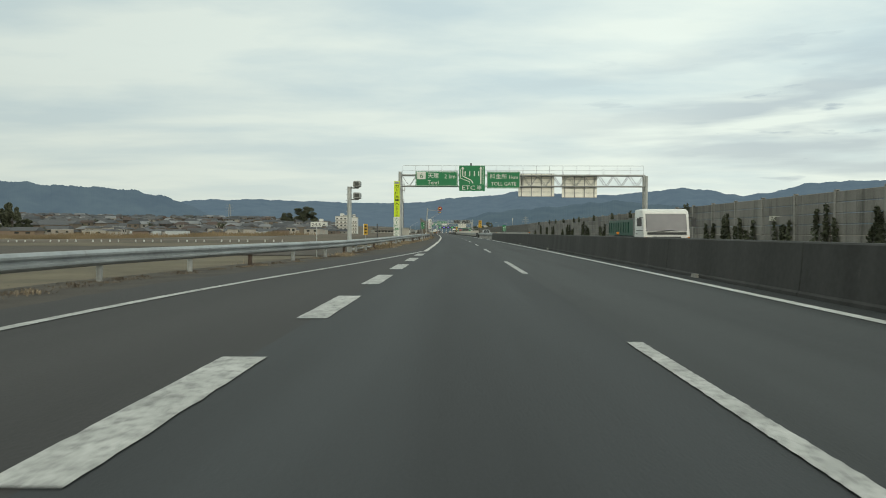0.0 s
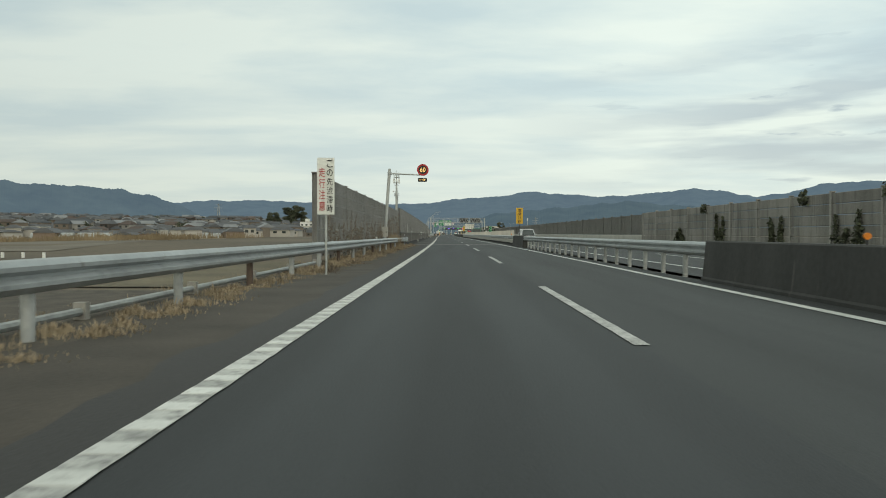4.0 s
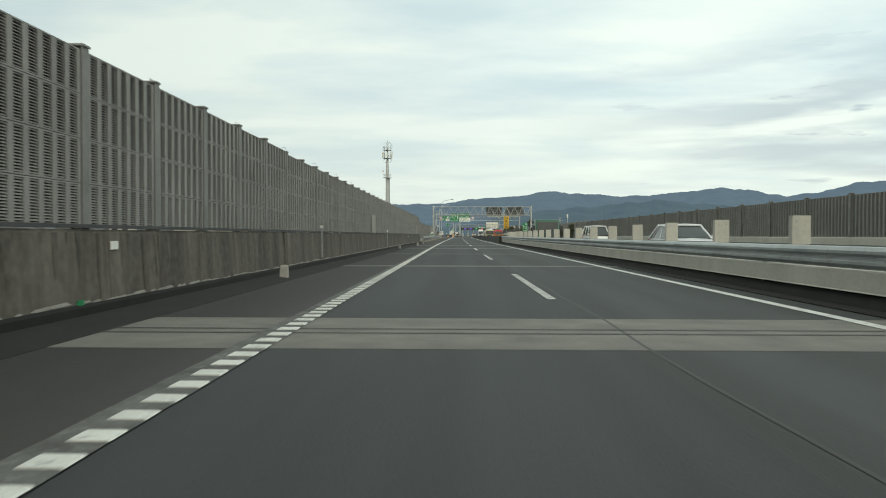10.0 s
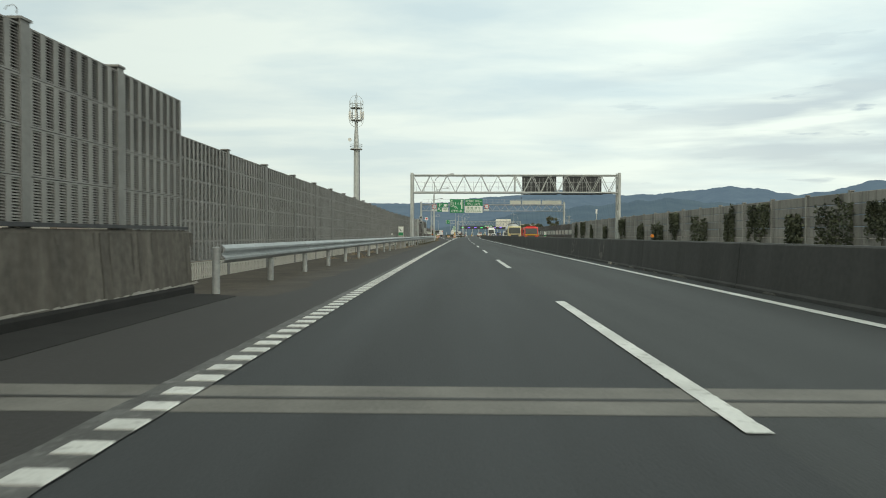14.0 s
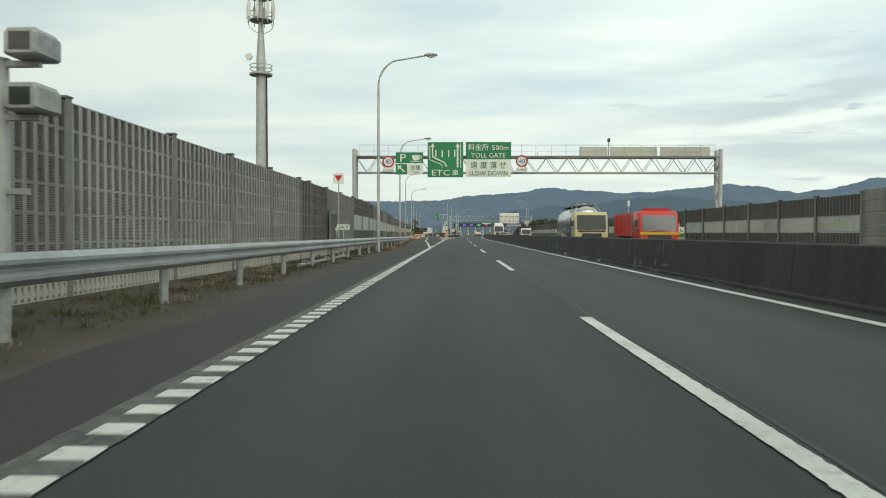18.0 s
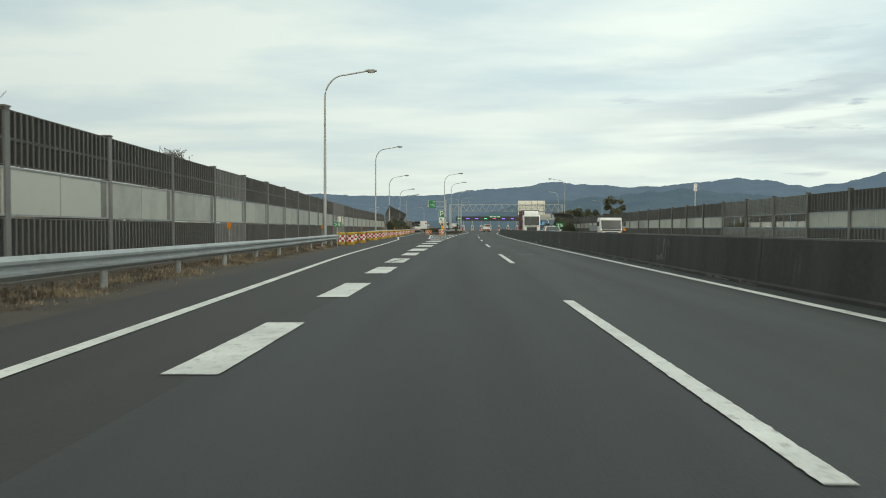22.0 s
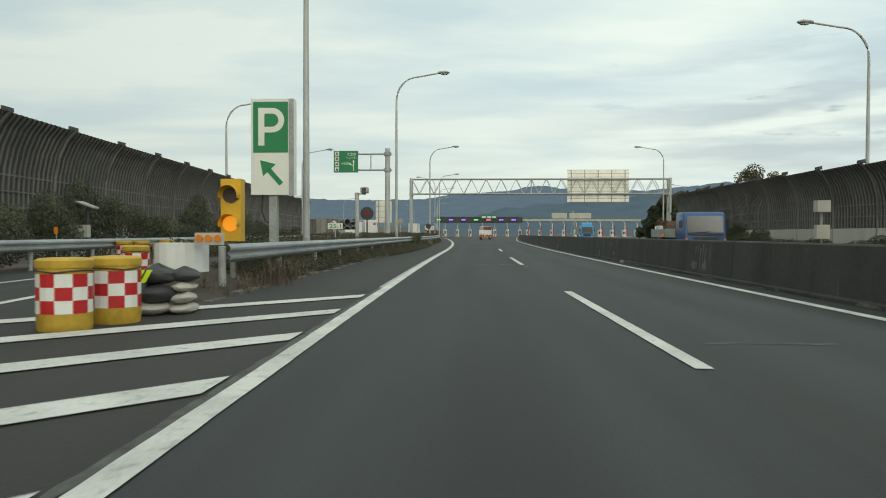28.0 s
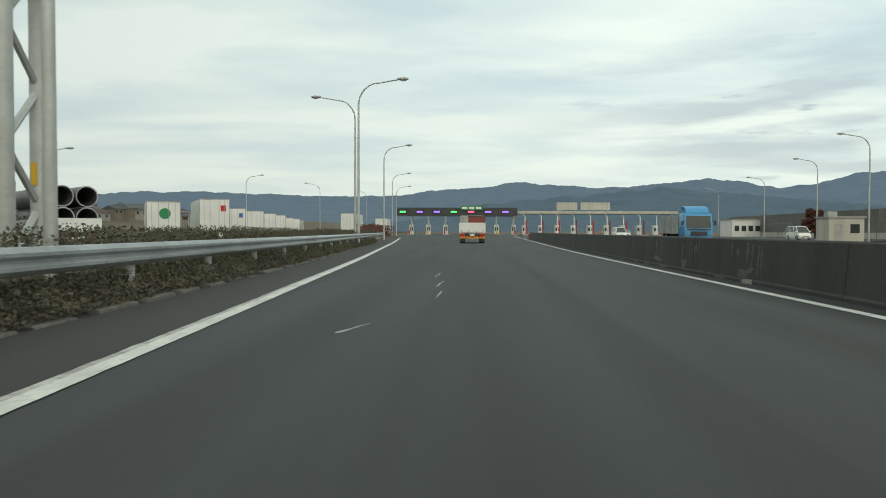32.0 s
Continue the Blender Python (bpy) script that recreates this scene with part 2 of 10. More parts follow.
M = {
    "asphalt": mat("asphalt", (0.029, 0.0328, 0.036), 0.82, grain=45, patch=1.1, var=0.42, bump=0.5, uv=True, tracks=0.06),
    "asphalt_pale": mat("asphalt pale", (0.033, 0.0368, 0.0385), 0.82, grain=45, patch=1.1, var=0.4, bump=0.5, uv=True, tracks=0.06),
    "shoulder": mat("dusty asphalt", (0.0295, 0.0287, 0.0284), 0.85, grain=25, patch=0.7, var=0.35, bump=0.5, uv=True),
    "dust": mat("dust and sand", (0.052, 0.0445, 0.036), 0.95, grain=20, patch=0.9, var=0.4, bump=0.5),
    "dust_dark": mat("dark dust on asphalt", (0.056, 0.0485, 0.040), 0.95, grain=20, patch=0.9, var=0.35, bump=0.5),
    "joint": mat("joint concrete", (0.145, 0.142, 0.13), 0.9, grain=30, patch=1.5, var=0.3, bump=0.3, uv=False),
    "oily": mat("oil-dark asphalt", (0.024, 0.0265, 0.028), 0.75, grain=45, patch=1.1, var=0.4, bump=0.5),
    "seam": mat("tar seam", (0.028, 0.028, 0.028), 0.7, grain=30, patch=1, var=0.3),
    "paint": mat("road paint", (0.56, 0.57, 0.55), 0.65, grain=38, patch=1.2, var=0.25, spots=0.45, spot_col=(0.2, 0.2, 0.195), spot_scale=8.0),
    "paint_worn": mat("worn road paint", (0.42, 0.425, 0.41), 0.7, grain=40, patch=2, var=0.35, spots=0.75, spot_col=(0.1, 0.1, 0.1), spot_scale=9.0),
    "old_paint": mat("scraped-off paint", (0.075, 0.076, 0.075), 0.85, grain=40, patch=5, var=0.6),
    "paint_base": mat("old grey paint", (0.088, 0.089, 0.088), 0.85, grain=40, patch=2.5, var=0.6, spots=0.5, spot_col=(0.2, 0.2, 0.195), spot_scale=9),
    "barrier": mat("sooty barrier concrete", (0.043, 0.0435, 0.042), 0.9, grain=9, patch=1.1, var=0.4, bump=0.3, streak=True, spots=0.18, spot_col=(0.115, 0.11, 0.1)),
    "washed": mat("washed concrete", (0.125, 0.121, 0.11), 0.9, grain=9, patch=3, var=0.45, bump=0.3, spots=0.7, spot_col=(0.075, 0.07, 0.064)),
    "parapet": mat("stained parapet concrete", (0.108, 0.099, 0.085), 0.9, grain=7, patch=1.5, var=0.65, bump=0.3, streak=True, spots=0.8, spot_col=(0.062, 0.054, 0.044)),
    "concrete": mat("grey concrete", (0.30, 0.29, 0.265), 0.9, grain=12, patch=1.2, var=0.25, bump=0.25, streak=True, spots=0.25, spot_col=(0.15, 0.14, 0.12)),
    "concrete_pale": mat("pale concrete", (0.43, 0.42, 0.38), 0.9, grain=12, patch=0.9, var=0.18, bump=0.2, streak=True),
    "board": mat("weathered concrete board", (0.2, 0.192, 0.175), 0.9, grain=14, patch=1.0, var=0.4, bump=0.3, streak=True, spots=0.6, spot_col=(0.08, 0.075, 0.068), rand=0.25),
    "gutter": mat("damp black gutter and recess shade", (0.0095, 0.0095, 0.009), 0.95, grain=20, patch=2, var=0.5),
    "galv": mat("galvanised steel", (0.35, 0.37, 0.375), 0.5, 0.5, grain=6, patch=0.8, var=0.25, bump=0.05, spots=0.25, spot_col=(0.2, 0.19, 0.17)),
    "galv_dull": mat("weathered galvanised steel", (0.34, 0.355, 0.35), 0.6, 0.3, grain=12, patch=1.5, var=0.3, bump=0.08),
    "slats": mat("weathered brown slats", (0.26, 0.235, 0.2), 0.85, grain=10, patch=1.5, var=0.3, streak=True),
    "rust": mat("brown rusted steel", (0.09, 0.065, 0.05), 0.85, 0.1, grain=30, patch=3, var=0.4),
    "panel": mat("grey louvre panel", (0.222, 0.22, 0.209), 0.7, 0.1, grain=14, patch=1.2, var=0.2, bump=0.05, rand=0.15),
    "panel_lite": mat("pale grey louvre panel", (0.30, 0.30, 0.288), 0.65, 0.15, grain=14, patch=1.2, var=0.2, bump=0.05, rand=0.15),
    "panel_dark": mat("brown grey louvre panel", (0.088, 0.084, 0.078), 0.7, 0.1, grain=14, patch=1.2, var=0.25, bump=0.05, rand=0.2),
    "panel_mid": mat("ribbed brown grey panel", (0.135, 0.128, 0.118), 0.7, 0.1, grain=14, patch=0.8, var=0.22, bump=0.05, rand=0.1),
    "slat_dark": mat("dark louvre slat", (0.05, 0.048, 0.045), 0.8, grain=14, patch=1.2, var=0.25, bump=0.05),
    "void": mat("dark sheet behind louvres", (0.035, 0.034, 0.031), 0.95, grain=30, patch=2, var=0.3),
    "post": mat("grey steel post", (0.20, 0.20, 0.19), 0.65, 0.2, grain=14, patch=1.4, var=0.25, bump=0.05),
    "pole": mat("grey galvanised pole", (0.42, 0.44, 0.43), 0.55, 0.25, grain=10, patch=1.2, var=0.2, bump=0.05),
    "green": mat("green sign sheet", (0.010, 0.20, 0.075), 0.45, grain=30, patch=0.8, var=0.12, bump=0),
    "white": mat("white sign sheet", (0.72, 0.74, 0.70), 0.45, grain=30, patch=0.8, var=0.08, bump=0),
    "yellow": mat("yellow sign sheet", (0.62, 0.37, 0.02), 0.5, grain=30, patch=0.8, var=0.12, bump=0),
    "lime": mat("lime yellow banner", (0.62, 0.80, 0.02), 0.6, grain=30, patch=0.8, var=0.1, bump=0),
    "black": mat("black lettering", (0.018, 0.018, 0.018), 0.6, grain=30, patch=0.8, var=0.2, bump=0),
    "dark": mat("dark grey steel", (0.05, 0.052, 0.055), 0.6, 0.2, grain=20, patch=1, var=0.3),
    "blue": mat("blue print", (0.02, 0.10, 0.42), 0.5, grain=30, patch=1, var=0.1, bump=0),
    "red": mat("red sheet", (0.42, 0.012, 0.014), 0.5, grain=30, patch=1, var=0.15, bump=0),
    "orange": mat("orange reflector", (0.65, 0.20, 0.01), 0.4, grain=30, patch=1, var=0.15, bump=0),
    "cream": mat("bare aluminium sign back", (0.86, 0.85, 0.78), 0.42, 0.75, grain=20, patch=1, var=0.1, bump=0),
    "frost": mat("frosted grey glazing", (0.385, 0.39, 0.345), 0.35, grain=3, patch=0.7, var=0.28, bump=0, rand=0.45),
    "frost_dark": mat("shaded frosted glazing", (0.16, 0.165, 0.15), 0.35, grain=3, patch=0.7, var=0.28, bump=0),
    "clear": glassy("clear acrylic", (0.78, 0.86, 0.88), 0.02, 1.0),
    "cone_red": mat("red-orange rubber", (0.52, 0.085, 0.03), 0.55, grain=20, patch=3, var=0.2, bump=0),
    "stain": mat("dark run-off stain", (0.084, 0.077, 0.066), 0.9, grain=9, patch=2, var=0.5, bump=0.2),
    "white_paint": mat("white vehicle paint", (0.68, 0.69, 0.67), 0.35, grain=10, patch=1, var=0.1, bump=0),
    "glass": mat("dark vehicle glass", (0.04, 0.048, 0.048), 0.1, grain=2, patch=1, var=0.2, bump=0),
    "tyre": mat("black rubber", (0.02, 0.02, 0.02), 0.85, grain=40, patch=2, var=0.3),
    "maroon": mat("maroon container paint", (0.17, 0.035, 0.03), 0.55, grain=10, patch=1.2, var=0.25, bump=0.05),
    "barrel_yellow": mat("dirty yellow plastic", (0.47, 0.305, 0.032), 0.6, grain=14, patch=3, var=0.3, spots=0.2, spot_col=(0.22, 0.17, 0.06)),
    "grass": mat("dry grass", (0.30, 0.24, 0.16), 0.9, grain=8, patch=0.8, var=0.4, bump=0),
    "leaf": mat("dark evergreen leaf", (0.075, 0.085, 0.051), 0.7, grain=5, patch=0.7, var=0.55, bump=0),
    "ivy": mat("ivy leaf", (0.074, 0.076, 0.05), 0.9, grain=7, patch=0.9, var=0.6, bump=0, spots=0.6, spot_col=(0.14, 0.10, 0.068)),
    "leaf_olive": mat("autumn olive leaf", (0.09, 0.088, 0.042), 0.75, grain=5, patch=0.7, var=0.5, bump=0),
    "leaf_red": mat("russet leaf", (0.11, 0.045, 0.03), 0.8, grain=5, patch=0.7, var=0.4, bump=0),
    "bark": mat("bark", (0.10, 0.085, 0.07), 0.9, grain=25, patch=3, var=0.4),
    "soil": mat("dark soil and litter", (0.06, 0.05, 0.038), 0.95, grain=12, patch=1.2, var=0.5, bump=0.6),
}


# ---------------- mesh building ----------------
class Shape:
    """Points and faces of one mesh."""

    def __init__(self):
        self.v, self.f, self.uv = [], [], []

    def box(self, x0, x1, y0, y1, z0, z1, m=None):
        i = len(self.v)
        c = [(x0, y0, z0), (x1, y0, z0), (x1, y1, z0), (x0, y1, z0), (x0, y0, z1), (x1, y0, z1), (x1, y1, z1), (x0, y1, z1)]
        self.v += [tuple(m @ Vector(p)) for p in c] if m else c
        self.f += [tuple(i + k for k in q) for q in ((0, 3, 2, 1), (4, 5, 6, 7), (0, 1, 5, 4), (1, 2, 6, 5), (2, 3, 7, 6), (3, 0, 4, 7))]
        return self

    def quad(self, *pts):
        i = len(self.v)
        self.v += [tuple(p) for p in pts]
        self.f.append(tuple(range(i, i + len(pts))))
        return self

    def tube(self, pts, r, n=8, cap=True):
        pts = [Vector(p) for p in pts]
        rs = r if isinstance(r, (list, tuple)) else [r] * len(pts)
        base = len(self.v)
        up = Vector((0, 0, 1))
        for k, p in enumerate(pts):
            d = (pts[min(k + 1, len(pts) - 1)] - pts[max(k - 1, 0)]).normalized()
            a = d.cross(up if abs(d.z) < 0.95 else Vector((1, 0, 0))).normalized()
            b = d.cross(a)
            for j in range(n):
                t = 2 * math.pi * j / n
                self.v.append(tuple(p + (a * math.cos(t) + b * math.sin(t)) * rs[k]))
        for k in range(len(pts) - 1):
            for j in range(n):
                o, q = base + k * n, base + (k + 1) * n
                self.f.append((o + j, o + (j + 1) % n, q + (j + 1) % n, q + j))
        if cap:
            self.f.append(tuple(base + j for j in reversed(range(n))))
            self.f.append(tuple(base + (len(pts) - 1) * n + j for j in range(n)))
        return self

    def prism(self, outline, x0, x1):
        """A flat outline of (y, z) points, drawn out along x."""
        i, n = len(self.v), len(outline)
        self.v += [(x0, y, z) for y, z in outline] + [(x1, y, z) for y, z in outline]
        self.f += [tuple(i + k for k in range(n)), tuple(i + n + k for k in reversed(range(n)))]
        self.f += [(i + k, i + n + k, i + n + (k + 1) % n, i + (k + 1) % n) for k in range(n)]
        return self

    def loft(self, rings):
        """Closed rings of as many points each, joined and capped."""
        i, n = len(self.v), len(rings[0])
        for ring in rings:
            self.v += [tuple(p) for p in ring]
        for k in range(len(rings) - 1):
            for j in range(n):
                self.f.append((i + k * n + j, i + k * n + (j + 1) % n, i + (k + 1) * n + (j + 1) % n, i + (k + 1) * n + j))
        self.f += [tuple(i + j for j in reversed(range(n))), tuple(i + (len(rings) - 1) * n + j for j in range(n))]
        return self

    def sweep(self, prof, ss, off=None, closed=True):
        """A cross-section of (u, z) points, carried along the road."""
        i, n = len(self.v), len(prof)
        for s in ss:
            o = off(s) if off else 0.0
            for u, z in prof:
                self.v.append(R(s, u + o, z))
                self.uv.append((u + o, s))
        for k in range(len(ss) - 1):
            for j in range(n if closed else n - 1):
                self.f.append((i + k * n + j, i + k * n + (j + 1) % n, i + (k + 1) * n + (j + 1) % n, i + (k + 1) * n + j))
        if closed:
            self.f += [tuple(i + j for j in range(n)), tuple(i + (len(ss) - 1) * n + j for j in reversed(range(n)))]
        return self

    def band(self, ss, left, right, z):
        """A flat strip on the road between two lines."""
        i = len(self.v)
        for s in ss:
            for q in (left, right):
                u = q(s) if callable(q) else q
                self.v.append(R(s, u, z))
                self.uv.append((u, s))
        for k in range(len(ss) - 1):
            self.f.append((i + 2 * k, i + 2 * k + 1, i + 2 * k + 3, i + 2 * k + 2))
        return self

    def mesh(self, name, material, smooth=False):
        me = bpy.data.meshes.new(name)
        me.from_pydata(self.v, [], self.f)
        if self.uv and len(self.uv) == len(self.v):
            lay = me.uv_layers.new(name="UVMap")
            idx = np.empty(len(me.loops), dtype=np.int32)
            me.loops.foreach_get("vertex_index", idx)
            lay.data.foreach_set("uv", np.array(self.uv, dtype=np.float32)[idx].ravel())
        me.materials.append(material)
        if smooth:
            me.polygons.foreach_set("use_smooth", [True] * len(me.polygons))
            me.set_sharp_from_angle(angle=radians(40))
        me.update()
        return me


def steps(a, b, d=4.0):
    n = max(1, int(round((b - a) / d)))
    return [a + (b - a) * k / n for k in range(n + 1)]


def part(name, shape, material, parent=None, label="", m=None, smooth=False):
    """One mesh object, under a thing or a part. shape: a Shape, or a mesh that is shared."""
    me = shape if isinstance(shape, bpy.types.Mesh) else shape.mesh(name, material, smooth)
    ob = new(name, me)
    ob.parent = parent
    if m is not None:
        ob.matrix_basis = m
    return tagged(ob, label)


def thing(name, m, label, category, group="", kind=""):
    """An empty at the base of a thing, which carries its parts."""
    ob = new(name)
    ob.empty_display_size = 0.2
    ob.matrix_basis = m
    return tagged(ob, label, category, group, kind)


_glyphs = {}


def writing(parent, body, x, z, w, h, material, y=-0.03, name="lettering"):
    """Raised lettering that fills w x h round (x, z) on a plate that faces back along the road."""
    key = body
    if key not in _glyphs:
        cu = bpy.data.curves.new("t", "FONT")
        cu.body, cu.resolution_u, cu.extrude = body, 2, 0.004
        tmp = bpy.data.objects.new("t", cu)
        me = bpy.data.meshes.new_from_object(tmp)
        co = np.empty(len(me.vertices) * 3, dtype=np.float32)
        me.vertices.foreach_get("co", co)
        co = co.reshape(-1, 3)
        lo, hi = co.min(0), co.max(0)
        bpy.data.objects.remove(tmp)
        _glyphs[key] = (co, lo, hi, [tuple(p.vertices) for p in me.polygons])
    co, lo, hi, faces = _glyphs[key]
    sx, sz = w / max(1e-6, hi[0] - lo[0]), h / max(1e-6, hi[1] - lo[1])
    s = Shape()
    s.v = [(x + (p[0] - (lo[0] + hi[0]) / 2) * sx, y - p[2], z + (p[1] - (lo[1] + hi[1]) / 2) * sz) for p in co]
    s.f = faces
    return part(name, s, material, parent)


def column(parent, body, x, z_top, w, pitch, material, y=-0.03):
    """Characters one below another."""
    for k, ch in enumerate(body):
        if ch == "ー":  # a long stroke, upright in a column
            part("lettering", Shape().box(x - w * 0.06, x + w * 0.06, y, y + 0.022, z_top - (k + 0.88) * pitch, z_top - (k + 0.12) * pitch), material, parent)
            continue
        writing(parent, ch, x, z_top - (k + 0.5) * pitch, w, pitch * 0.82, material, y)


def disc(s, x, z, r, y0, y1, n=24):
    s.loft([[(x + r * math.cos(2 * math.pi * k / n), y, z + r * math.sin(2 * math.pi * k / n)) for k in range(n)] for y in (y0, y1)])
    return s


# ---------------- plan: lines along the road ----------------
def line(*pts):
    a, b = [p[0] for p in pts], [p[1] for p in pts]
    return lambda s: float(np.interp(s, a, b))


def eased(f, w=9.0):
    """The same line with its corners rounded off."""
    return lambda s: sum(f(s + w * k / 4) for k in range(-4, 5)) / 9


L_EDGE, L_DASH = -1.83, 1.8
edge_left = line((-60, -5.6), (8, -5.14), (13, -5.0), (28, -3.2), (31, -2.95), (41, -1.9), (43, -1.83), (452, -1.83), (455, -1.95), (461, -2.27), (484, -3.42), (504, -4.6), (526, -5.35), (549, -6.4), (564, -8.2), (597, -9.5), (613, -10.7), (650, -13.2), (690, -16.5), (720, -19))
main_left = line((606, -1.83), (643, -1.84), (656, -2.15), (674, -2.85), (680, -3.3), (698, -4.35), (740, -7.6), (790, -12), (830, -17), (870, -21))
right_edge = line((-60, 5.3), (690, 5.3), (713, 5.5), (770, 7.2), (864, 10.2), (870, 10.3))
rail_left = line((-60, -8.3), (15, -7.9), (33, -5.55), (63, -5.2), (81, -4.75), (100, -4.3), (163, -4.1), (328, -4.3), (365, -4.6), (385, -4.38), (410, -4.38), (430, -4.5), (450, -4.7), (467, -5.15), (485, -6.1), (504, -7.1), (531, -8.5), (550, -9.4), (576, -10.3), (609, -12.3), (620, -13.2), (650, -16), (690, -19.5))
rail_island = line((604, -4.6), (640, -4.5), (660, -4.55), (680, -5.3), (698, -6.2), (740, -9.4), (765, -11.8))
median = line((-60, 6.2), (690, 6.2), (713, 6.4), (770, 8.0))
wall_left = line((100, -5.0), (166, -5.0), (328, -6.2), (340, -6.4), (365, -6.5), (387, -6.95), (408, -6.65), (430, -6.45), (452, -6.55), (470, -7.55), (490, -8.75), (515, -9.95), (560, -12.8), (600, -14.5), (640, -17.5), (684, -22.0))
main_left, rail_island, edge_left, right_edge = eased(main_left), eased(rail_island), eased(edge_left, 4), eased(right_edge)
FAR_WALL = 17.6

# ---------------- ground, one sheet out to the hills ----------------
g_s = [-650, -450, -300, -120, -60, -20, 0, 20, 40, 60, 80, 100, 120, 140, 170, 200, 260, 330, 400, 470, 530, 600, 660, 720, 800, 900, 1000, 1150, 1300, 1500, 1750, 2000, 2500, 3000, 4000, 4900]
g_u = [-4200, -2500, -1200, -900, -700, -550, -430, -320, -230, -160, -110, -80, -40, -20, -14.5, -10.2, -6.5, 0, 10, 19, 22, 30, 60, 150, 400, 1000, 2500, 4200]


def ground_z(s, u):
    left = float(np.interp(s, [-650, 140, 200, 5000], [-1.5, -1.5, -0.12, -0.12])) if u > -60 else -1.5 if u < -100 else float(np.interp(s, [-650, 140, 200, 5000], [-1.5, -1.5, -0.6, -0.6]))
    edge = rail_left(s) - 0.8 if s < 200 else -6.5
    far = min(1.0, max(0.0, (-u - 110) / 110)) * min(40.0, max(0.0, math.hypot(s, u) - 450) * 0.034) * float(np.interp(s, [850, 1250], [1.0, 0.4]))
    if u < edge - 3.5:
        return left + far
    if u < edge:
        return -0.12 + (left + 0.12) * (edge - u) / 3.5
    return -0.12


gr = Shape()
for s in g_s:
    e = rail_left(s) - 0.8 if s < 200 else -6.5
    for u in g_u:
        uu = e - 3.6 if u == -10.2 else e - 0.01 if u == -6.5 else u
        gr.v.append(R(s, uu, ground_z(s, uu)))
n = len(g_u)
gr.f = [(i * n + j, i * n + j + 1, (i + 1) * n + j + 1, (i + 1) * n + j) for i in range(len(g_s) - 1) for j in range(n - 1)]
m_field = mat("winter fields", (0.095, 0.074, 0.048), 0.95, grain=1.2, patch=0.03, var=0.55, bump=0.5, tint=(0.036, 0.03, 0.022), spots=0.35, spot_col=(0.05, 0.045, 0.03))
tagged(part("ground", gr, m_field), "brown winter fields with dry stubble and bare earth", "ground", kind="structure")

# ---------------- roads ----------------
road = thing("road", Matrix.Identity(4), "two-lane dark asphalt expressway with white lane markings", "road", kind="structure")
SS = steps(-60, 606, 6)
S2 = steps(606, 905, 6)
part("lane_surface", Shape().band(SS, -1.83, 1.8, 0.0), M["asphalt"], road, "dark asphalt lane")
part("lane_surface", Shape().band(S2, lambda s: rail_island(s) + 0.1, 1.8, 0.0), M["asphalt"], road, "dark asphalt lane")
part("lane_surface", Shape().band(SS, 1.8, 6.0, 0.0), M["asphalt_pale"], road, "slightly paler asphalt lane")
part("lane_surface", Shape().band(S2, 1.8, lambda s: right_edge(s) + 0.7, 0.0), M["asphalt_pale"], road, "slightly paler asphalt lane")
part("shoulder_surface", Shape().band(steps(607, 765, 4), lambda s: rail_island(s) + 0.08, lambda s: main_left(s) - 0.13, 0.004), M["shoulder"], road, "dusty brown-grey asphalt shoulder")
opp = thing("road_opposite", Matrix.Identity(4), "opposite carriageway of worn asphalt behind the median", "road", kind="structure")
part("lane_surface", Shape().band(SS + S2[1:], lambda s: median(s) + 0.3, lambda s: 17.4 if s < 690 else 17.4 + (s - 690) * 0.25, -0.01), M["asphalt_pale"], opp)
ramp = thing("exit_ramp", Matrix.Identity(4), "asphalt ramp that forks off to the parking area", "road", kind="structure")
part("lane_surface", Shape().band(steps(606, 790, 6), lambda s: rail_left(s) - 0.5 if s < 690 else -60, lambda s: -5.4 if s < 612 else rail_island(s) - 4.2 - max(0, min(3, (s - 612) * 0.1)), 0.0), M["asphalt_pale"], ramp)
plaza = thing("toll_plaza_road", Matrix.Identity(4), "wide worn asphalt in front of the toll gates", "road", kind="structure")
part("lane_surface", Shape().band(steps(765, 960, 8), lambda s: -13 - (s - 765) * 0.16 if s < 830 else -24, 66, -0.006), M["asphalt_pale"], plaza)

def ragged(base, amount, seed):
    """A line that wanders to and fro beside another."""
    return lambda s: base(s) + amount * (noise.noise(Vector((s * 0.35, seed, 0))) + 0.6 * noise.noise(Vector((s * 1.3, seed, 5))))


# bare, dusty verge between the shoulder and the wall or rail
sandy = ragged(line((-60, -6.9), (15, -6.4), (33, -4.3), (43, -2.55), (120, -2.45), (166, -2.9)), 0.22, 1)
earthy = ragged(lambda s: rail_left(s) + (0.3 if s < 110 else 0.62), 0.4, 2)
litter = ragged(lambda s: rail_left(s) + 0.3, 0.35, 3)
grimy = ragged(lambda s: rail_left(s) + 1.1, 0.3, 4)
SA, SB = steps(-60, 166, 0.7), steps(328, 606, 0.8)
for ss_, inner in ((SA, sandy), (steps(166, 328, 6), lambda s: -4.75), (SB, lambda s: max(litter(s) + 0.05, grimy(s)))):
    part("shoulder_surface", Shape().band(ss_, inner, -1.83, 0.0), M["shoulder"], road, "dusty brown-grey asphalt shoulder")
verge = thing("verge", Matrix.Identity(4), "sandy verge with litter along the guard rail", "verge", kind="structure")
part("verge_strip", Shape().band(SA, earthy, sandy, 0.0), M["dust"], verge)
part("verge_strip", Shape().band(SA, lambda s: rail_left(s) - 0.75, earthy, 0.0), M["soil"], verge)
part("verge_strip", Shape().band(steps(100, 166, 0.7), -5.45, lambda s: rail_left(s) - 0.75, 0.0), M["soil"], verge)
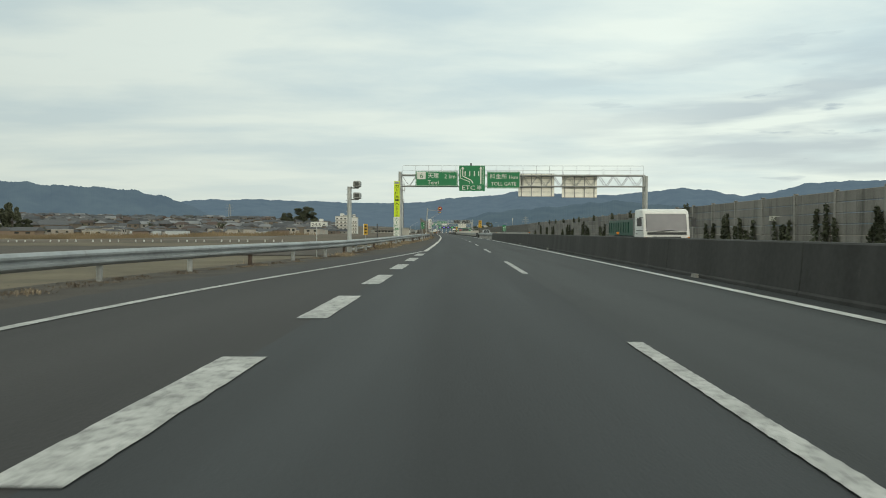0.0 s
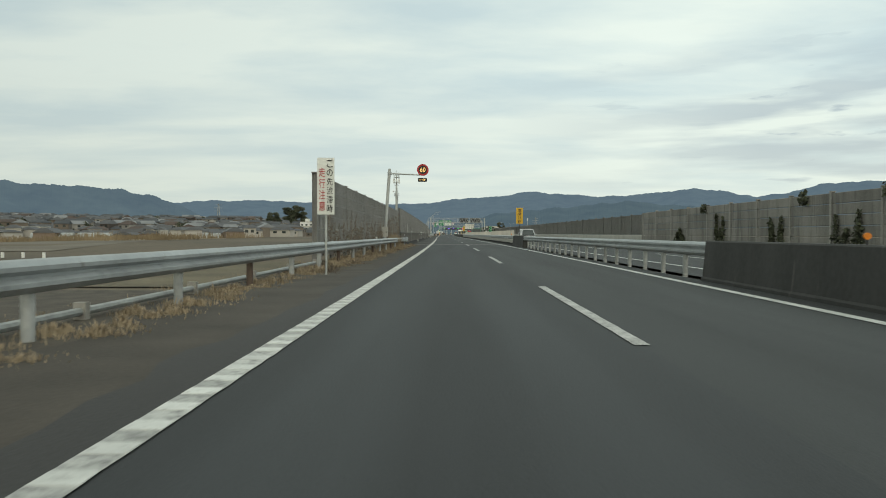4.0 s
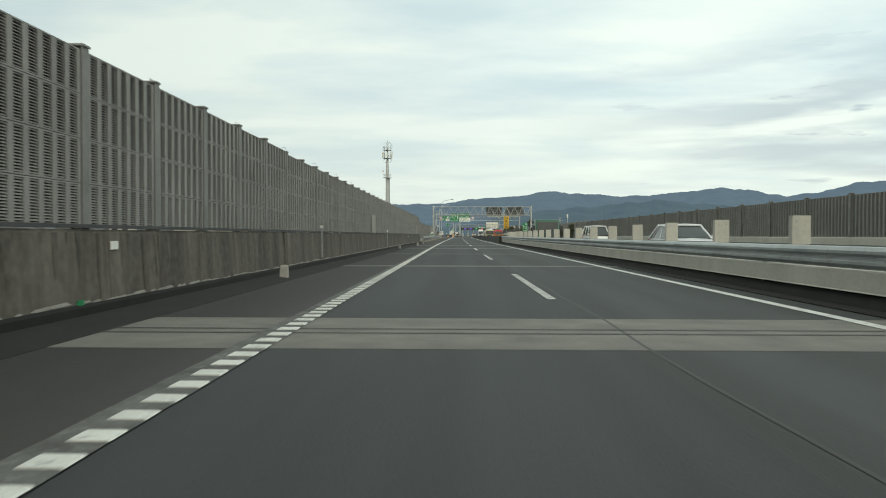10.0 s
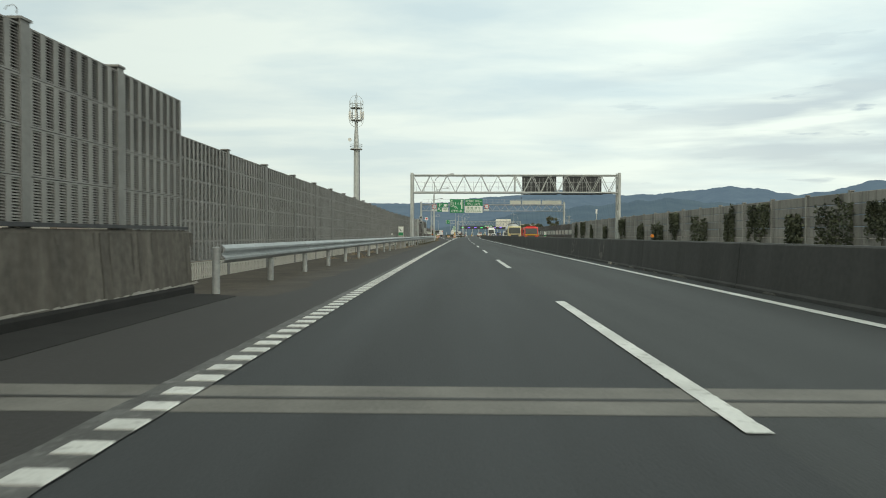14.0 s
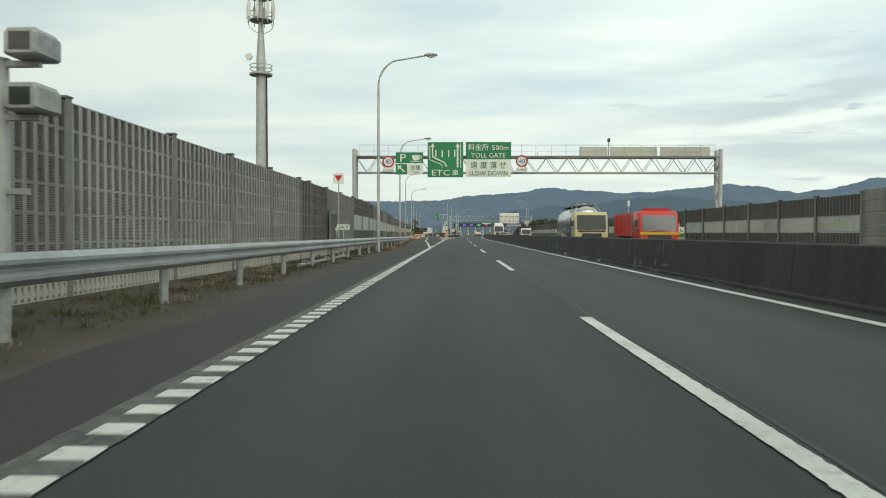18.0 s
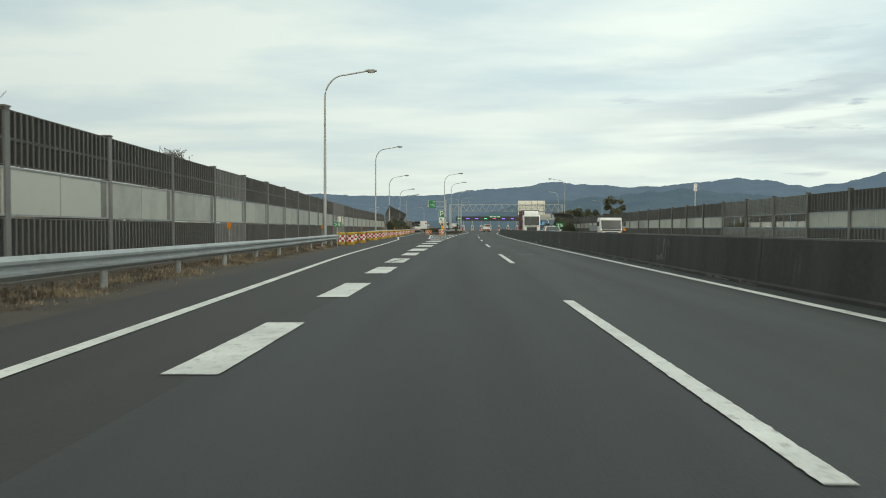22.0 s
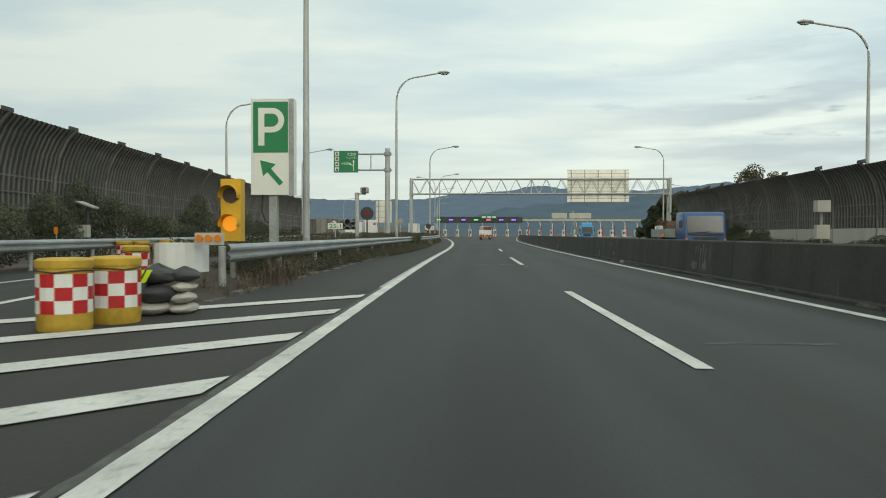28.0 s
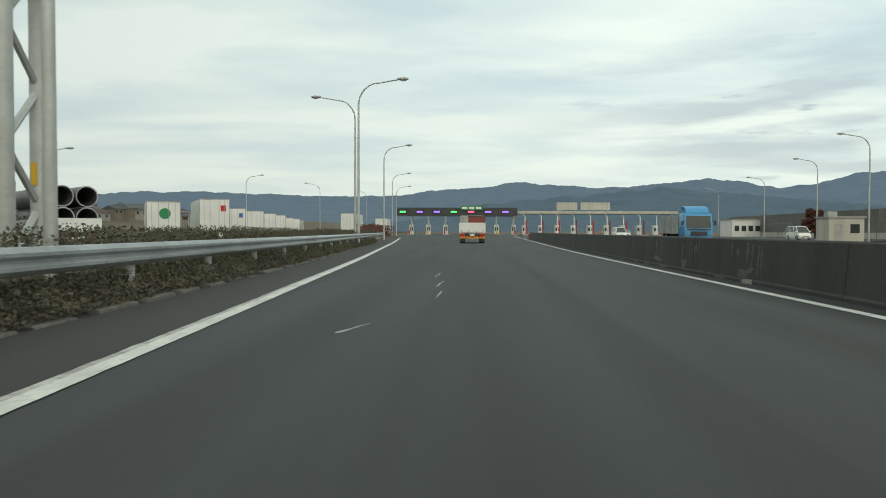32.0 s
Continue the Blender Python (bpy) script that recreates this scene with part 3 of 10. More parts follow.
part("verge_strip", Shape().band(SB, wall_left, litter, 0.0), M["soil"], verge)
part("verge_strip", Shape().band(SB, litter, lambda s: max(litter(s) + 0.05, grimy(s)), 0.0), M["dust_dark"], verge)

# pale sand round the emergency telephone
M["sand"] = mat("pale damp sand", (0.165, 0.145, 0.105), 0.95, grain=25, patch=1.2, var=0.4, bump=0.5)
sand_edge = ragged(line((370.6, -5.9), (371.4, -4.6), (374, -4.3), (379, -4.4), (383, -4.7), (385.5, -5.6)), 0.12, 7)
part("verge_strip", Shape().band(steps(370.6, 385.5, 0.4), lambda s: wall_left(s) + 0.06, sand_edge, 0.008), M["sand"], verge, "pale sand round the emergency telephone")

# bridge joints of rough pale concrete
for s, w in ((166.8, 2.6), (183.5, 0.7), (200.5, 0.8), (217.5, 1.8), (235, 2.6), (252.5, 0.9), (269, 0.7), (286.8, 2.2), (303.1, 2.7), (320, 0.8)):
    jt = part("expansion_joint", Shape().band(steps(s - w / 2, s + w / 2, 1), -4.0, 6.0, 0.003), M["joint"], road, "pale rough concrete expansion joint")
    sm = Shape()
    for d in (-0.18, 0.18) if w > 1 else (0.0,):
        sm.band([s + d - 0.035, s + d + 0.035], -4.0, 6.0, 0.0065)
    part("joint_gap", sm, M["seam"], jt)

# ---------------- markings ----------------
def worn(ss, left, right, z, seed=0, fray=0.012, step=0.16):
    """A painted band with frayed edges."""
    a, b = ss[0], ss[-1]
    n = max(1, int((b - a) / step))
    q = [a + (b - a) * k / n for k in range(n + 1)]

    def edge(f, o):
        return lambda s: (f(s) if callable(f) else f) + fray * (0.3 * noise.noise(Vector((s * 2.3, o, seed))) + noise.noise(Vector((s * 13.7, o + 4, seed))))
    return Shape().band(q, edge(left, 0), edge(right, 9), z)


rng_p = random.Random(4)
Z = 0.010
for k in range(33):
    far = 7.2 + 20 * k
    d = worn([far - 8, far], L_DASH - 0.08, L_DASH + 0.08, Z, k, 0.016 if k < 26 else 0.01, 0.06)
    part("lane_dash", d, M["paint_worn"] if k < 14 else M["paint"], road, "worn white lane dash" if k < 14 else "white lane dash")
for k in range(-2, 34):
    part("lane_dash", Shape().band(steps(5 + 20 * k, 13 + 20 * k, 2), 11.5, 11.7, Z), M["paint"], opp)
for u in (7.9, 15.2):
    part("edge_line", Shape().band(steps(-60, 690, 6), u, u + 0.18, Z), M["paint"], opp)
part("edge_line", Shape().band(SS + S2[1:-6], lambda s: right_edge(s) - 0.1, lambda s: right_edge(s) + 0.1, Z), M["paint"], road, "white edge line along the median")
part("edge_line", worn([-60, 41], lambda s: edge_left(s) - 0.09, lambda s: edge_left(s) + 0.09, Z), M["paint_worn"], road)
part("edge_line", worn([41, 172], L_EDGE - 0.12, L_EDGE + 0.12, Z), M["paint_worn"], road, "broad white edge line with rumble ridges")
rb = Shape()
for k in range(290):
    s = 42 + 0.45 * k
    rb.sweep([(-1.945, 0.01), (-1.715, 0.01), (-1.715, 0.0135), (-1.945, 0.0135)], [s, s + 0.2])
tagged(part("rumble_ridges", rb, M["paint"], road, "raised ridges on the edge line"), kind="stuff")
part("edge_line", worn([172, 452], L_EDGE - 0.23, L_EDGE + 0.145, Z, 3, 0.022), M["paint_base"], road, "grey faded band under the rumble blocks")
rb = Shape()
for k in range(626):
    s = 172 + 0.45 * k
    rb.sweep([(-1.925, 0.01), (-1.69, 0.01), (-1.70, 0.019), (-1.915, 0.019)], [s, s + 0.21])
tagged(part("rumble_blocks", rb, M["paint"], road, "row of white raised rumble blocks"), kind="stuff")
part("edge_line", Shape().band(steps(452, 690, 4), lambda s: edge_left(s) - 0.09, lambda s: edge_left(s) + 0.09, Z), M["paint"], ramp)
part("edge_line", worn([551.6, 862], lambda s: main_left(s) - 0.03, lambda s: main_left(s) + 0.16, Z, 5, 0.012, 0.3), M["paint"], road, "broad white edge line")
part("edge_line", worn([552, 608], lambda s: main_left(s) - 0.11, lambda s: main_left(s) - 0.02, Z - 0.003, 8, 0.045), M["old_paint"], road, "grey old paint beside the edge line")
part("edge_line", worn([608, 862], lambda s: main_left(s) - 0.12, lambda s: main_left(s) - 0.02, Z - 0.003, 6, 0.025, 0.3), M["paint_worn"], road, "worn older paint beside the edge line")
for k in range(-6, 6):  # merging lane
    s = 3.3 + 6.1 * k
    part("merge_dash", worn([s - 0.35, s + 2.9], -2.04, -1.65, Z, k, 0.018), M["paint_worn"], road, "broad worn merging-lane dash")
for k in range(7):  # exit lane, dashes that grow wider
    s = 456.9 + 6.13 * k
    w = float(np.interp(s, [457, 480, 503], [0.4, 0.43, 0.64]))
    part("exit_dash", worn([s, s + 3.0], -1.66 - w, -1.66, Z, k), M["paint"], road, "broad white exit-lane dash")
for k in range(8):
    ln, w = (3.2, 0.62) if k < 2 else (4.0, float(np.interp(k, [2, 7], [0.8, 1.55])))
    st = 499.3 + 6.3 * k if k < 2 else 511.65 + 7.95 * (k - 2)
    if st > 548:
        break
    part("exit_dash", worn([st, st + ln], -1.72 - w, -1.72, Z, k), M["paint"], road, "very broad white exit-lane dash")
wp = Shape()  # paint flaked off in many small ragged streaks
for k in range(420):
    c = rng_p.choice((0, 0, 1))
    along, off = rng_p.gauss(0, 0.42 if c == 0 else 0.22), rng_p.gauss(0, 0.045)
    cs, cu = (500.35 + along, -2.1 + 0.1 * along + off) if c == 0 else (501.65 + along, -1.97 + off * 0.7)
    a = rng_p.uniform(0.008, 0.03)
    ring = []
    for j in range(7):
        r = rng_p.uniform(0.4, 1.3) * a
        ring.append(R(cs + 3.6 * r * math.cos(j * math.pi / 3.5), cu + 0.5 * r * math.sin(j * math.pi / 3.5), Z + 0.004 + 0.00001 * k))
    wp.quad(*ring)
M["flaked"] = mat("thin worn paint", (0.2, 0.2, 0.192), 0.8, grain=40, patch=5, var=0.6)
part("flaked_patch", wp, M["flaked"], road, "grey patch of flaked-off paint")
rc = random.Random(17)
cr_ = Shape()
for k in range(1, 5):
    st, w = 511.65 + 7.95 * k, float(np.interp(k + 2, [2, 7], [0.8, 1.55]))
    for j in range(3):
        u, s0 = -1.72 - w * (j + rc.uniform(0.25, 0.75)) / 5, st + rc.uniform(0.05, 1.6)
        q, e = [s0], min(st + 3.9, s0 + rc.uniform(0.6, 2.4))
        while q[-1] < e:
            q.append(q[-1] + rc.uniform(0.08, 0.3))
        f = line(*[(s_, u + rc.uniform(-0.02, 0.02)) for s_ in q])
        cr_.band(q, lambda s: f(s) - 0.002, lambda s: f(s) + rc.uniform(0.001, 0.011), Z + 0.004)
for j in range(6):
    u = -3.3 + 0.23 * j
    q = [551.7 + 0.22 * k for k in range(12)]
    f = line(*[(s_, u + (s_ - 551.6) * -0.02 * (5 - j) / 5 + rc.uniform(-0.02, 0.02)) for s_ in q])
    cr_.band(q, lambda s: f(s) - rc.uniform(0.002, 0.012), lambda s: f(s) + rc.uniform(0.002, 0.014), Z + 0.004)
tagged(part("paint_cracks", cr_, M["seam"], road, "dark cracks in the broad painted blocks"), kind="stuff")
gore_l = line((551.6, -3.55), (591.8, -5.75), (604, -7.4), (607, -7.8))
gore = part("gore_marking", Shape().band(steps(551.6, 606, 3), lambda s: gore_l(s) - 0.1, lambda s: gore_l(s) + 0.1, Z), M["paint"], road, "white outline of the painted gore")
sl = Shape().band([551.6, 554.4], lambda s: gore_l(s) + 0.1, -1.97, Z)
part("gore_block", sl, M["paint_worn"], gore, "solid cracked white block at the gore tip")
for k in range(21):
    s = 558.1 + 2.5 * k
    if s > 606.5:
        break
    a, b = gore_l(s) + 0.06, -1.97
    mid = a + min(1.15, (b - a) * 0.45)
    d0, d1, th = mid - a, b - mid, 0.62
    c = Shape()
    c.quad(R(s - d1, mid, Z + 0.004), R(s - d1 + th, mid, Z + 0.004), R(s - d1 + d0 * 0.9 + th, a, Z + 0.004), R(s - d1 + d0 * 0.9, a, Z + 0.004))
    c.quad(R(s - d1, mid, Z + 0.004), R(s, b, Z + 0.004), R(s + th, b, Z + 0.004), R(s - d1 + th, mid, Z + 0.004))
    part("chevron", c, M["paint"], gore)
# seam between the lanes and other cracks and scraps on the asphalt
rng = random.Random(5)
for a, b, u0 in ((176, 300, 2.05), (336, 452, 1.95)):
    i = 0
    sm = Shape()
    pts = steps(a, b, 2)
    ws = [u0 + rng.uniform(-0.04, 0.04) for _ in pts]
    f = line(*zip(pts, ws))
    sm.band(pts, lambda s: f(s) - 0.02, lambda s: f(s) + 0.02, 0.0035)
    part("tar_seam", sm, M["seam"], road, "dark tar seam between the lanes")
sm = Shape()
f = line((452, 0.1), (462, 0.25), (470, 0.35), (478, 0.2))
sm.band(steps(452, 478, 2), lambda s: f(s) - 0.02, lambda s: f(s) + 0.02, 0.0035)
part("tar_seam", sm, M["seam"], road)
for s, u, w, ln in ((211.8, 1.55, 0.16, -0.55), (213.8, 2.1, 0.12, -0.3), (212.2, 2.4, 0.12, 0.05), (211.5, 1.03, 0.1, 0.05), (507.3, 2.9, 0.6, 0.1), (505.2, 2.1, 0.16, 0.7), (528.0, -3.22, 0.04, 1.4), (530.2, -3.15, 0.05, 1.2), (543.5, 3.3, 0.8, 0.1), (560.2, 1.0, 0.12, 1.3), (600.67, 2.9, 1.35, 0.04), (589.5, -0.8, 0.22, 0.12), (619.5, 0.4, 0.5, 0.04), (619.5, 1.3, 0.6, 0.04), (618.8, 1.9, 0.12, -0.3), (618.1, 1.85, 0.1, 0.35), (656.4, -1.62, 0.06, 0.75), (657.0, -1.62, 0.05, 0.6), (678.5, -1.35, 0.22, 0.85), (683.0, -0.58, 0.07, 1.3), (685.5, -0.66, 0.06, 1.6), (688.5, -0.85, 0.06, 1.8), (276, -0.65, 0.12, 0.2), (666.5, -0.6, 0.1, 0.8)):
    sc = Shape()
    n = 7
    pts = [(u + w * (k / (n - 1) - 0.5) * 1.0 + rng.uniform(-0.03, 0.03), s + ln * (k / (n - 1) - 0.5) + rng.uniform(-0.05, 0.05)) for k in range(n)]
    up = [R(q, p, 0.0045) for p, q in pts]
    dn = [R(q - rng.uniform(0.02, 0.09), p + rng.uniform(0.005, 0.04), 0.0045) for p, q in pts]
    for k in range(n - 1):
        sc.quad(dn[k], dn[k + 1], up[k + 1], up[k])
    part("scrape_mark", sc, M["paint_base"] if w > 1 else M["paint_worn"], road, "pale scrape in the asphalt")

op = Shape()
for cs, cu, a, b in ((189.6, 0.05, 1.8, 0.45), (273.5, 0.6, 1.2, 0.3), (418, -0.2, 1.5, 0.35)):
    op.quad(*[R(cs + a * r * math.cos(k * math.pi / 12), cu + b * r * math.sin(k * math.pi / 12), 0.0035) for k, r in [(k_, rng.uniform(0.75, 1.05)) for k_ in range(24)]])
tagged(part("oil_stains", op, M["oily"], road, "dark oily stains on the lane"), kind="stuff")

# ---------------- median ----------------
BARRIER = [(-0.28, 0.0), (-0.28, 0.06), (-0.24, 0.10), (-0.17, 0.93), (-0.14, 0.96), (0.14, 0.96), (0.17, 0.93), (0.24, 0.10), (0.28, 0.06), (0.28, 0.0)]


def barrier(name, a, b, label):
    """A cast barrier with thin gaps every eight metres and drain holes at its foot."""
    w = thing(name, Matrix.Identity(4), label, "barrier", kind="structure")
    cuts = steps(a, b, 8)
    for c, d in zip(cuts, cuts[1:]):
        part("barrier_block", Shape().sweep(BARRIER, steps(c + 0.012, d - 0.012, 4), median), M["barrier"], w)
    return w


barrier("wall_1", -60, 109.5, "long soot-darkened concrete median barrier")
barrier("wall_2", 151.5, 160.5, "short soot-darkened concrete barrier block between guard rails")
w3 = barrier("wall_3", 322.5, 770, "long soot-darkened concrete median barrier with pale scrapes")
for s in (18, 47, 66, 343, 397, 427, 436, 481, 533, 592, 622, 667, 686):
    q = Shape()
    q.prism([(-0.22, 0.0), (0.22, 0.0), (0.16, 0.09), (-0.16, 0.09)], -0.34, -0.15)
    part("drain_hood", q, M["concrete"], w3 if s > 300 else None, "rough pale drain outlet", at(s, 6.2)) if s > 300 else tagged(part("drain_hood", q, M["concrete"], None, "", at(s, 6.2)), "rough concrete drain outlet at the barrier foot", "drain")
# pale washed scrapes on the barrier, and a crust of lime along its foot
for s in (345, 352, 378, 397, 418, 421, 437, 439, 446, 457, 460.5, 468, 470.5, 481, 482.6, 497, 519, 530, 548, 566, 583, 600, 612, 624, 627, 645, 658, 668, 676, 686, 690, 693):
    q = Shape()

    def on_face(y, z):
        return (-0.244 + 0.0843 * (z - 0.1), y, z)
    for k in range(rng.randint(3, 7)):  # drips from the top edge
        y, w, lo = rng.uniform(-0.9, 0.9), rng.uniform(0.02, 0.07), rng.uniform(0.12, 0.6)
        hi = rng.uniform(0.7, 0.9)
        zs = [hi + (lo - hi) * j / 6 for j in range(7)]
        ws = [w * rng.uniform(0.5, 1.2) * (1 - 0.6 * j / 6) for j in range(7)]
        for j in range(6):
            q.quad(on_face(y - ws[j], zs[j]), on_face(y - ws[j + 1], zs[j + 1]), on_face(y + ws[j + 1], zs[j + 1]), on_face(y + ws[j], zs[j]))
    for k in range(2):  # rough spots near the foot
        cy, cz, w, h = rng.uniform(-0.7, 0.7), rng.uniform(0.2, 0.34), rng.uniform(0.15, 0.5), rng.uniform(0.05, 0.16)
        q.quad(*[on_face(cy + w * r * math.cos(a), cz + h * r * math.sin(a)) for a, r in [(2 * math.pi * k_ / 16, rng.uniform(0.5, 1.1)) for k_ in range(16)]])
    part("washed_patch", q, M["washed"], w3, "pale washed-out drips", at(s + 0.4, median(s)))
q = Shape()
for k in range(170):
    s, w, h = rng.uniform(326, 700), rng.uniform(0.1, 0.5), rng.uniform(0.02, 0.07)
    x = median(s) - 0.284
    q.quad(*[R(s + y, x, 0.008 + z) for y, z in ((-w, 0), (w, 0), (w * rng.uniform(0.3, 0.9), h), (-w * rng.uniform(0.2, 0.9), h * rng.uniform(0.5, 1)))])
tagged(part("lime_crust", q, M["washed"], w3, "pale lime crust along the barrier foot"), kind="stuff")

# guard rails
WB = [(0.0, 0.0), (0.035, 0.015), (0.085, 0.07), (0.085, 0.115), (0.02, 0.16), (0.02, 0.19), (0.085, 0.235), (0.085, 0.28), (0.035, 0.335), (0.0, 0.35)]
WB = WB + [(x - 0.012, z) for x, z in reversed(WB)]
_beams = {}


def beam_mesh(ln, side):
    """A corrugated steel beam of that length, its waves to the right (1) or the left (-1)."""
    key = (round(ln, 2), side)
    if key not in _beams:
        s = Shape()
        ring = [(x * side, z) for x, z in (WB if side > 0 else WB[::-1])]
        s.loft([[(x, y, z) for x, z in ring] for y in (0.0, ln)])
        _beams[key] = s.mesh("beam", M["galv"], False)
    return _beams[key]


def post_mesh(key, r, h, material):
    if key not in _beams:
        s = Shape().tube([(0, 0, -0.1), (0, 0, h), (0, 0, h + 0.015)], [r, r, r * 0.7], 10)
        _beams[key] = s.mesh("post", material, True)
    return _beams[key]


def guard_rail(name, a, b, f, z, label, sides=(1,), spacing=4.0, rusty=False, post_every=1):
    """Beams of about four metres, lapped at their posts."""
    g = thing(name, Matrix.Identity(4), label, "guard rail", "guard rails")
    ss = steps(a, b, spacing)
    zf = z if callable(z) else None
    for k, (c, d) in enumerate(zip(ss, ss[1:])):
        if zf:
            z = zf(c)
        p, q = Vector(R(c, f(c), z)), Vector(R(d, f(d), z))
        ang = math.atan2(q.y - p.y, q.x - p.x) - math.pi / 2
        rot = Matrix.Translation(p) @ Matrix.Rotation(ang, 4, "Z")
        tilt = rot @ Matrix.Rotation(math.atan2(zf(d) - z, (q - p).length) if zf else 0.0, 4, "X")
        for sd in sides:
            off = 0.0 if len(sides) == 1 else 0.09 * sd
            part("beam", beam_mesh(round((q - p).length + 0.05, 1), sd), None, g, "", tilt @ Matrix.Translation((off, 0, 0)))
        if k % post_every == 0:
            part("post", post_mesh("rustpost%.2f" % z, 0.07, z + 0.3, M["rust"]) if rusty and k % 3 == 0 else post_mesh("post%.2f" % z, 0.07, z + 0.3, M["galv_dull"]), None, g, "rust-brown round post" if rusty and k % 3 == 0 else "", rot @ Matrix.Translation((-0.09 * sides[0] if len(sides) == 1 else 0, 0, -z)))
    return g


guard_rail("guard_rail", -60, 163, rail_left, line((50, 0.36), (100, 0.5), (140, 0.46), (163, 0.4)), "grey galvanised corrugated guard rail on round posts beside fields", rusty=True)
guard_rail("guard_rail", 328.5, 690, rail_left, line((400, 0.56), (442, 0.5), (464, 0.42), (487, 0.35), (505, 0.33), (527, 0.36), (550, 0.52), (562, 0.56)), "grey galvanised corrugated guard rail on round posts below the noise wall")
guard_rail("guard_rail", 606.5, 765, rail_island, 0.56, "grey galvanised guard rail with ivy growing through it")
guard_rail("guard_rail", 109.5, 151.5, line((0, 6.2), (900, 6.2)), 0.58, "double-sided galvanised guard rail in the median", sides=(-1, 1), spacing=2.0)
guard_rail("guard_rail", 160.5, 322.5, line((0, 6.35), (900, 6.35)), 0.60, "galvanised guard rail on the kerb of the bridge median", sides=(-1,), post_every=2)
guard_rail("guard_rail", 160.5, 322.5, line((0, 7.25), (900, 7.25)), 0.60, "galvanised guard rail on the far kerb of the bridge median", post_every=2)
tagged(part("kerb", Shape().sweep([(6.3, 0.24), (6.32, 0.26), (6.32, 0.56), (6.36, 0.58), (6.6, 0.58), (6.6, 0.24)], steps(160.6, 322.4, 4)), M["concrete_pale"]), "pale concrete kerb beam under the bridge guard rail", "kerb", kind="structure")
tagged(part("gutter", Shape().sweep([(5.9, 0.0), (5.9, 0.02), (6.25, 0.03), (6.4, 0.24), (6.6, 0.24), (6.6, 0.0)], steps(160.6, 322.4, 4)), M["gutter"]), "black gutter and underside below the bridge kerb", "gutter", kind="structure")
tagged(part("kerb", Shape().sweep([(6.9, 0.0), (6.9, 0.58), (7.2, 0.58), (7.2, 0.0)], steps(160.6, 322.4, 4)), M["concrete_pale"]), "pale concrete kerb beam on the far side of the median gap", "kerb", kind="structure")
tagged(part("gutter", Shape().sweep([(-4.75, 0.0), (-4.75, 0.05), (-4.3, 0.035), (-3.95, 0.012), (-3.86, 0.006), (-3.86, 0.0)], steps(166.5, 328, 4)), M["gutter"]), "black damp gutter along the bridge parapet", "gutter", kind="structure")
kb = thing("kerb", Matrix.Identity(4), "chipped and broken concrete kerb of the planted island", "kerb", kind="structure")
rk = random.Random(8)
M["kerb_dirty"] = mat("dirty old concrete", (0.105, 0.099, 0.089), 0.95, grain=12, patch=1.5, var=0.5, bump=0.5)
for k in range(78):
    s = 604.6 + 1.5 * k
    if 632 < s < 658:
        continue
    a, b, h = s + rk.uniform(0.02, 0.12), s + 1.5 - rk.uniform(0.02, 0.7), rk.uniform(0.015, 0.065)
    o, w = rk.uniform(-0.03, 0.05) + (0.1 if s > 660 else 0.0), rk.uniform(0.12, 0.2)
    part("kerb_stone", Shape().sweep([(0.32 + o, 0.0), (0.31 + o, h * 0.8), (0.27 + o, h), (0.3 + o - w, h), (0.3 + o - w, 0.0)], [a, (a + b) / 2 + rk.uniform(-0.2, 0.2), b], rail_island), M["kerb_dirty"], kb)

# pale concrete upstands between the two median rails of the bridge
ups = None
for k in range(35):
    s = 172.3 + 4.32 * k
    m = at(s, 7.08, 0.0)
    if ups is None:
        ups = thing("median_upstand", m, "pale concrete upstand slab standing in the bridge median", "upstand", "median upstands")
        q = Shape().loft([[(-0.2 + i, -0.1 + j, z) for i, j in ((0.02 if z > 1.4 else 0, 0.02), (0.4 - (0.02 if z > 1.4 else 0), 0.02), (0.4 - (0.02 if z > 1.4 else 0), 0.18), (0.02 if z > 1.4 else 0, 0.18))] for z in (0.0, 1.48, 1.52)])
        part("slab", q, M["concrete_pale"], ups)
        bt = Shape()
        for x in (-0.1, 0.1):
            for z in (0.95, 1.2, 1.4):
                disc(bt, x, z, 0.014, -0.1, -0.07, 6)
        tagged(part("bolts", bt, M["galv_dull"], ups), kind="stuff")
    else:
        copy_thing(ups, m)

# ---------------- noise walls ----------------
_panels = {}


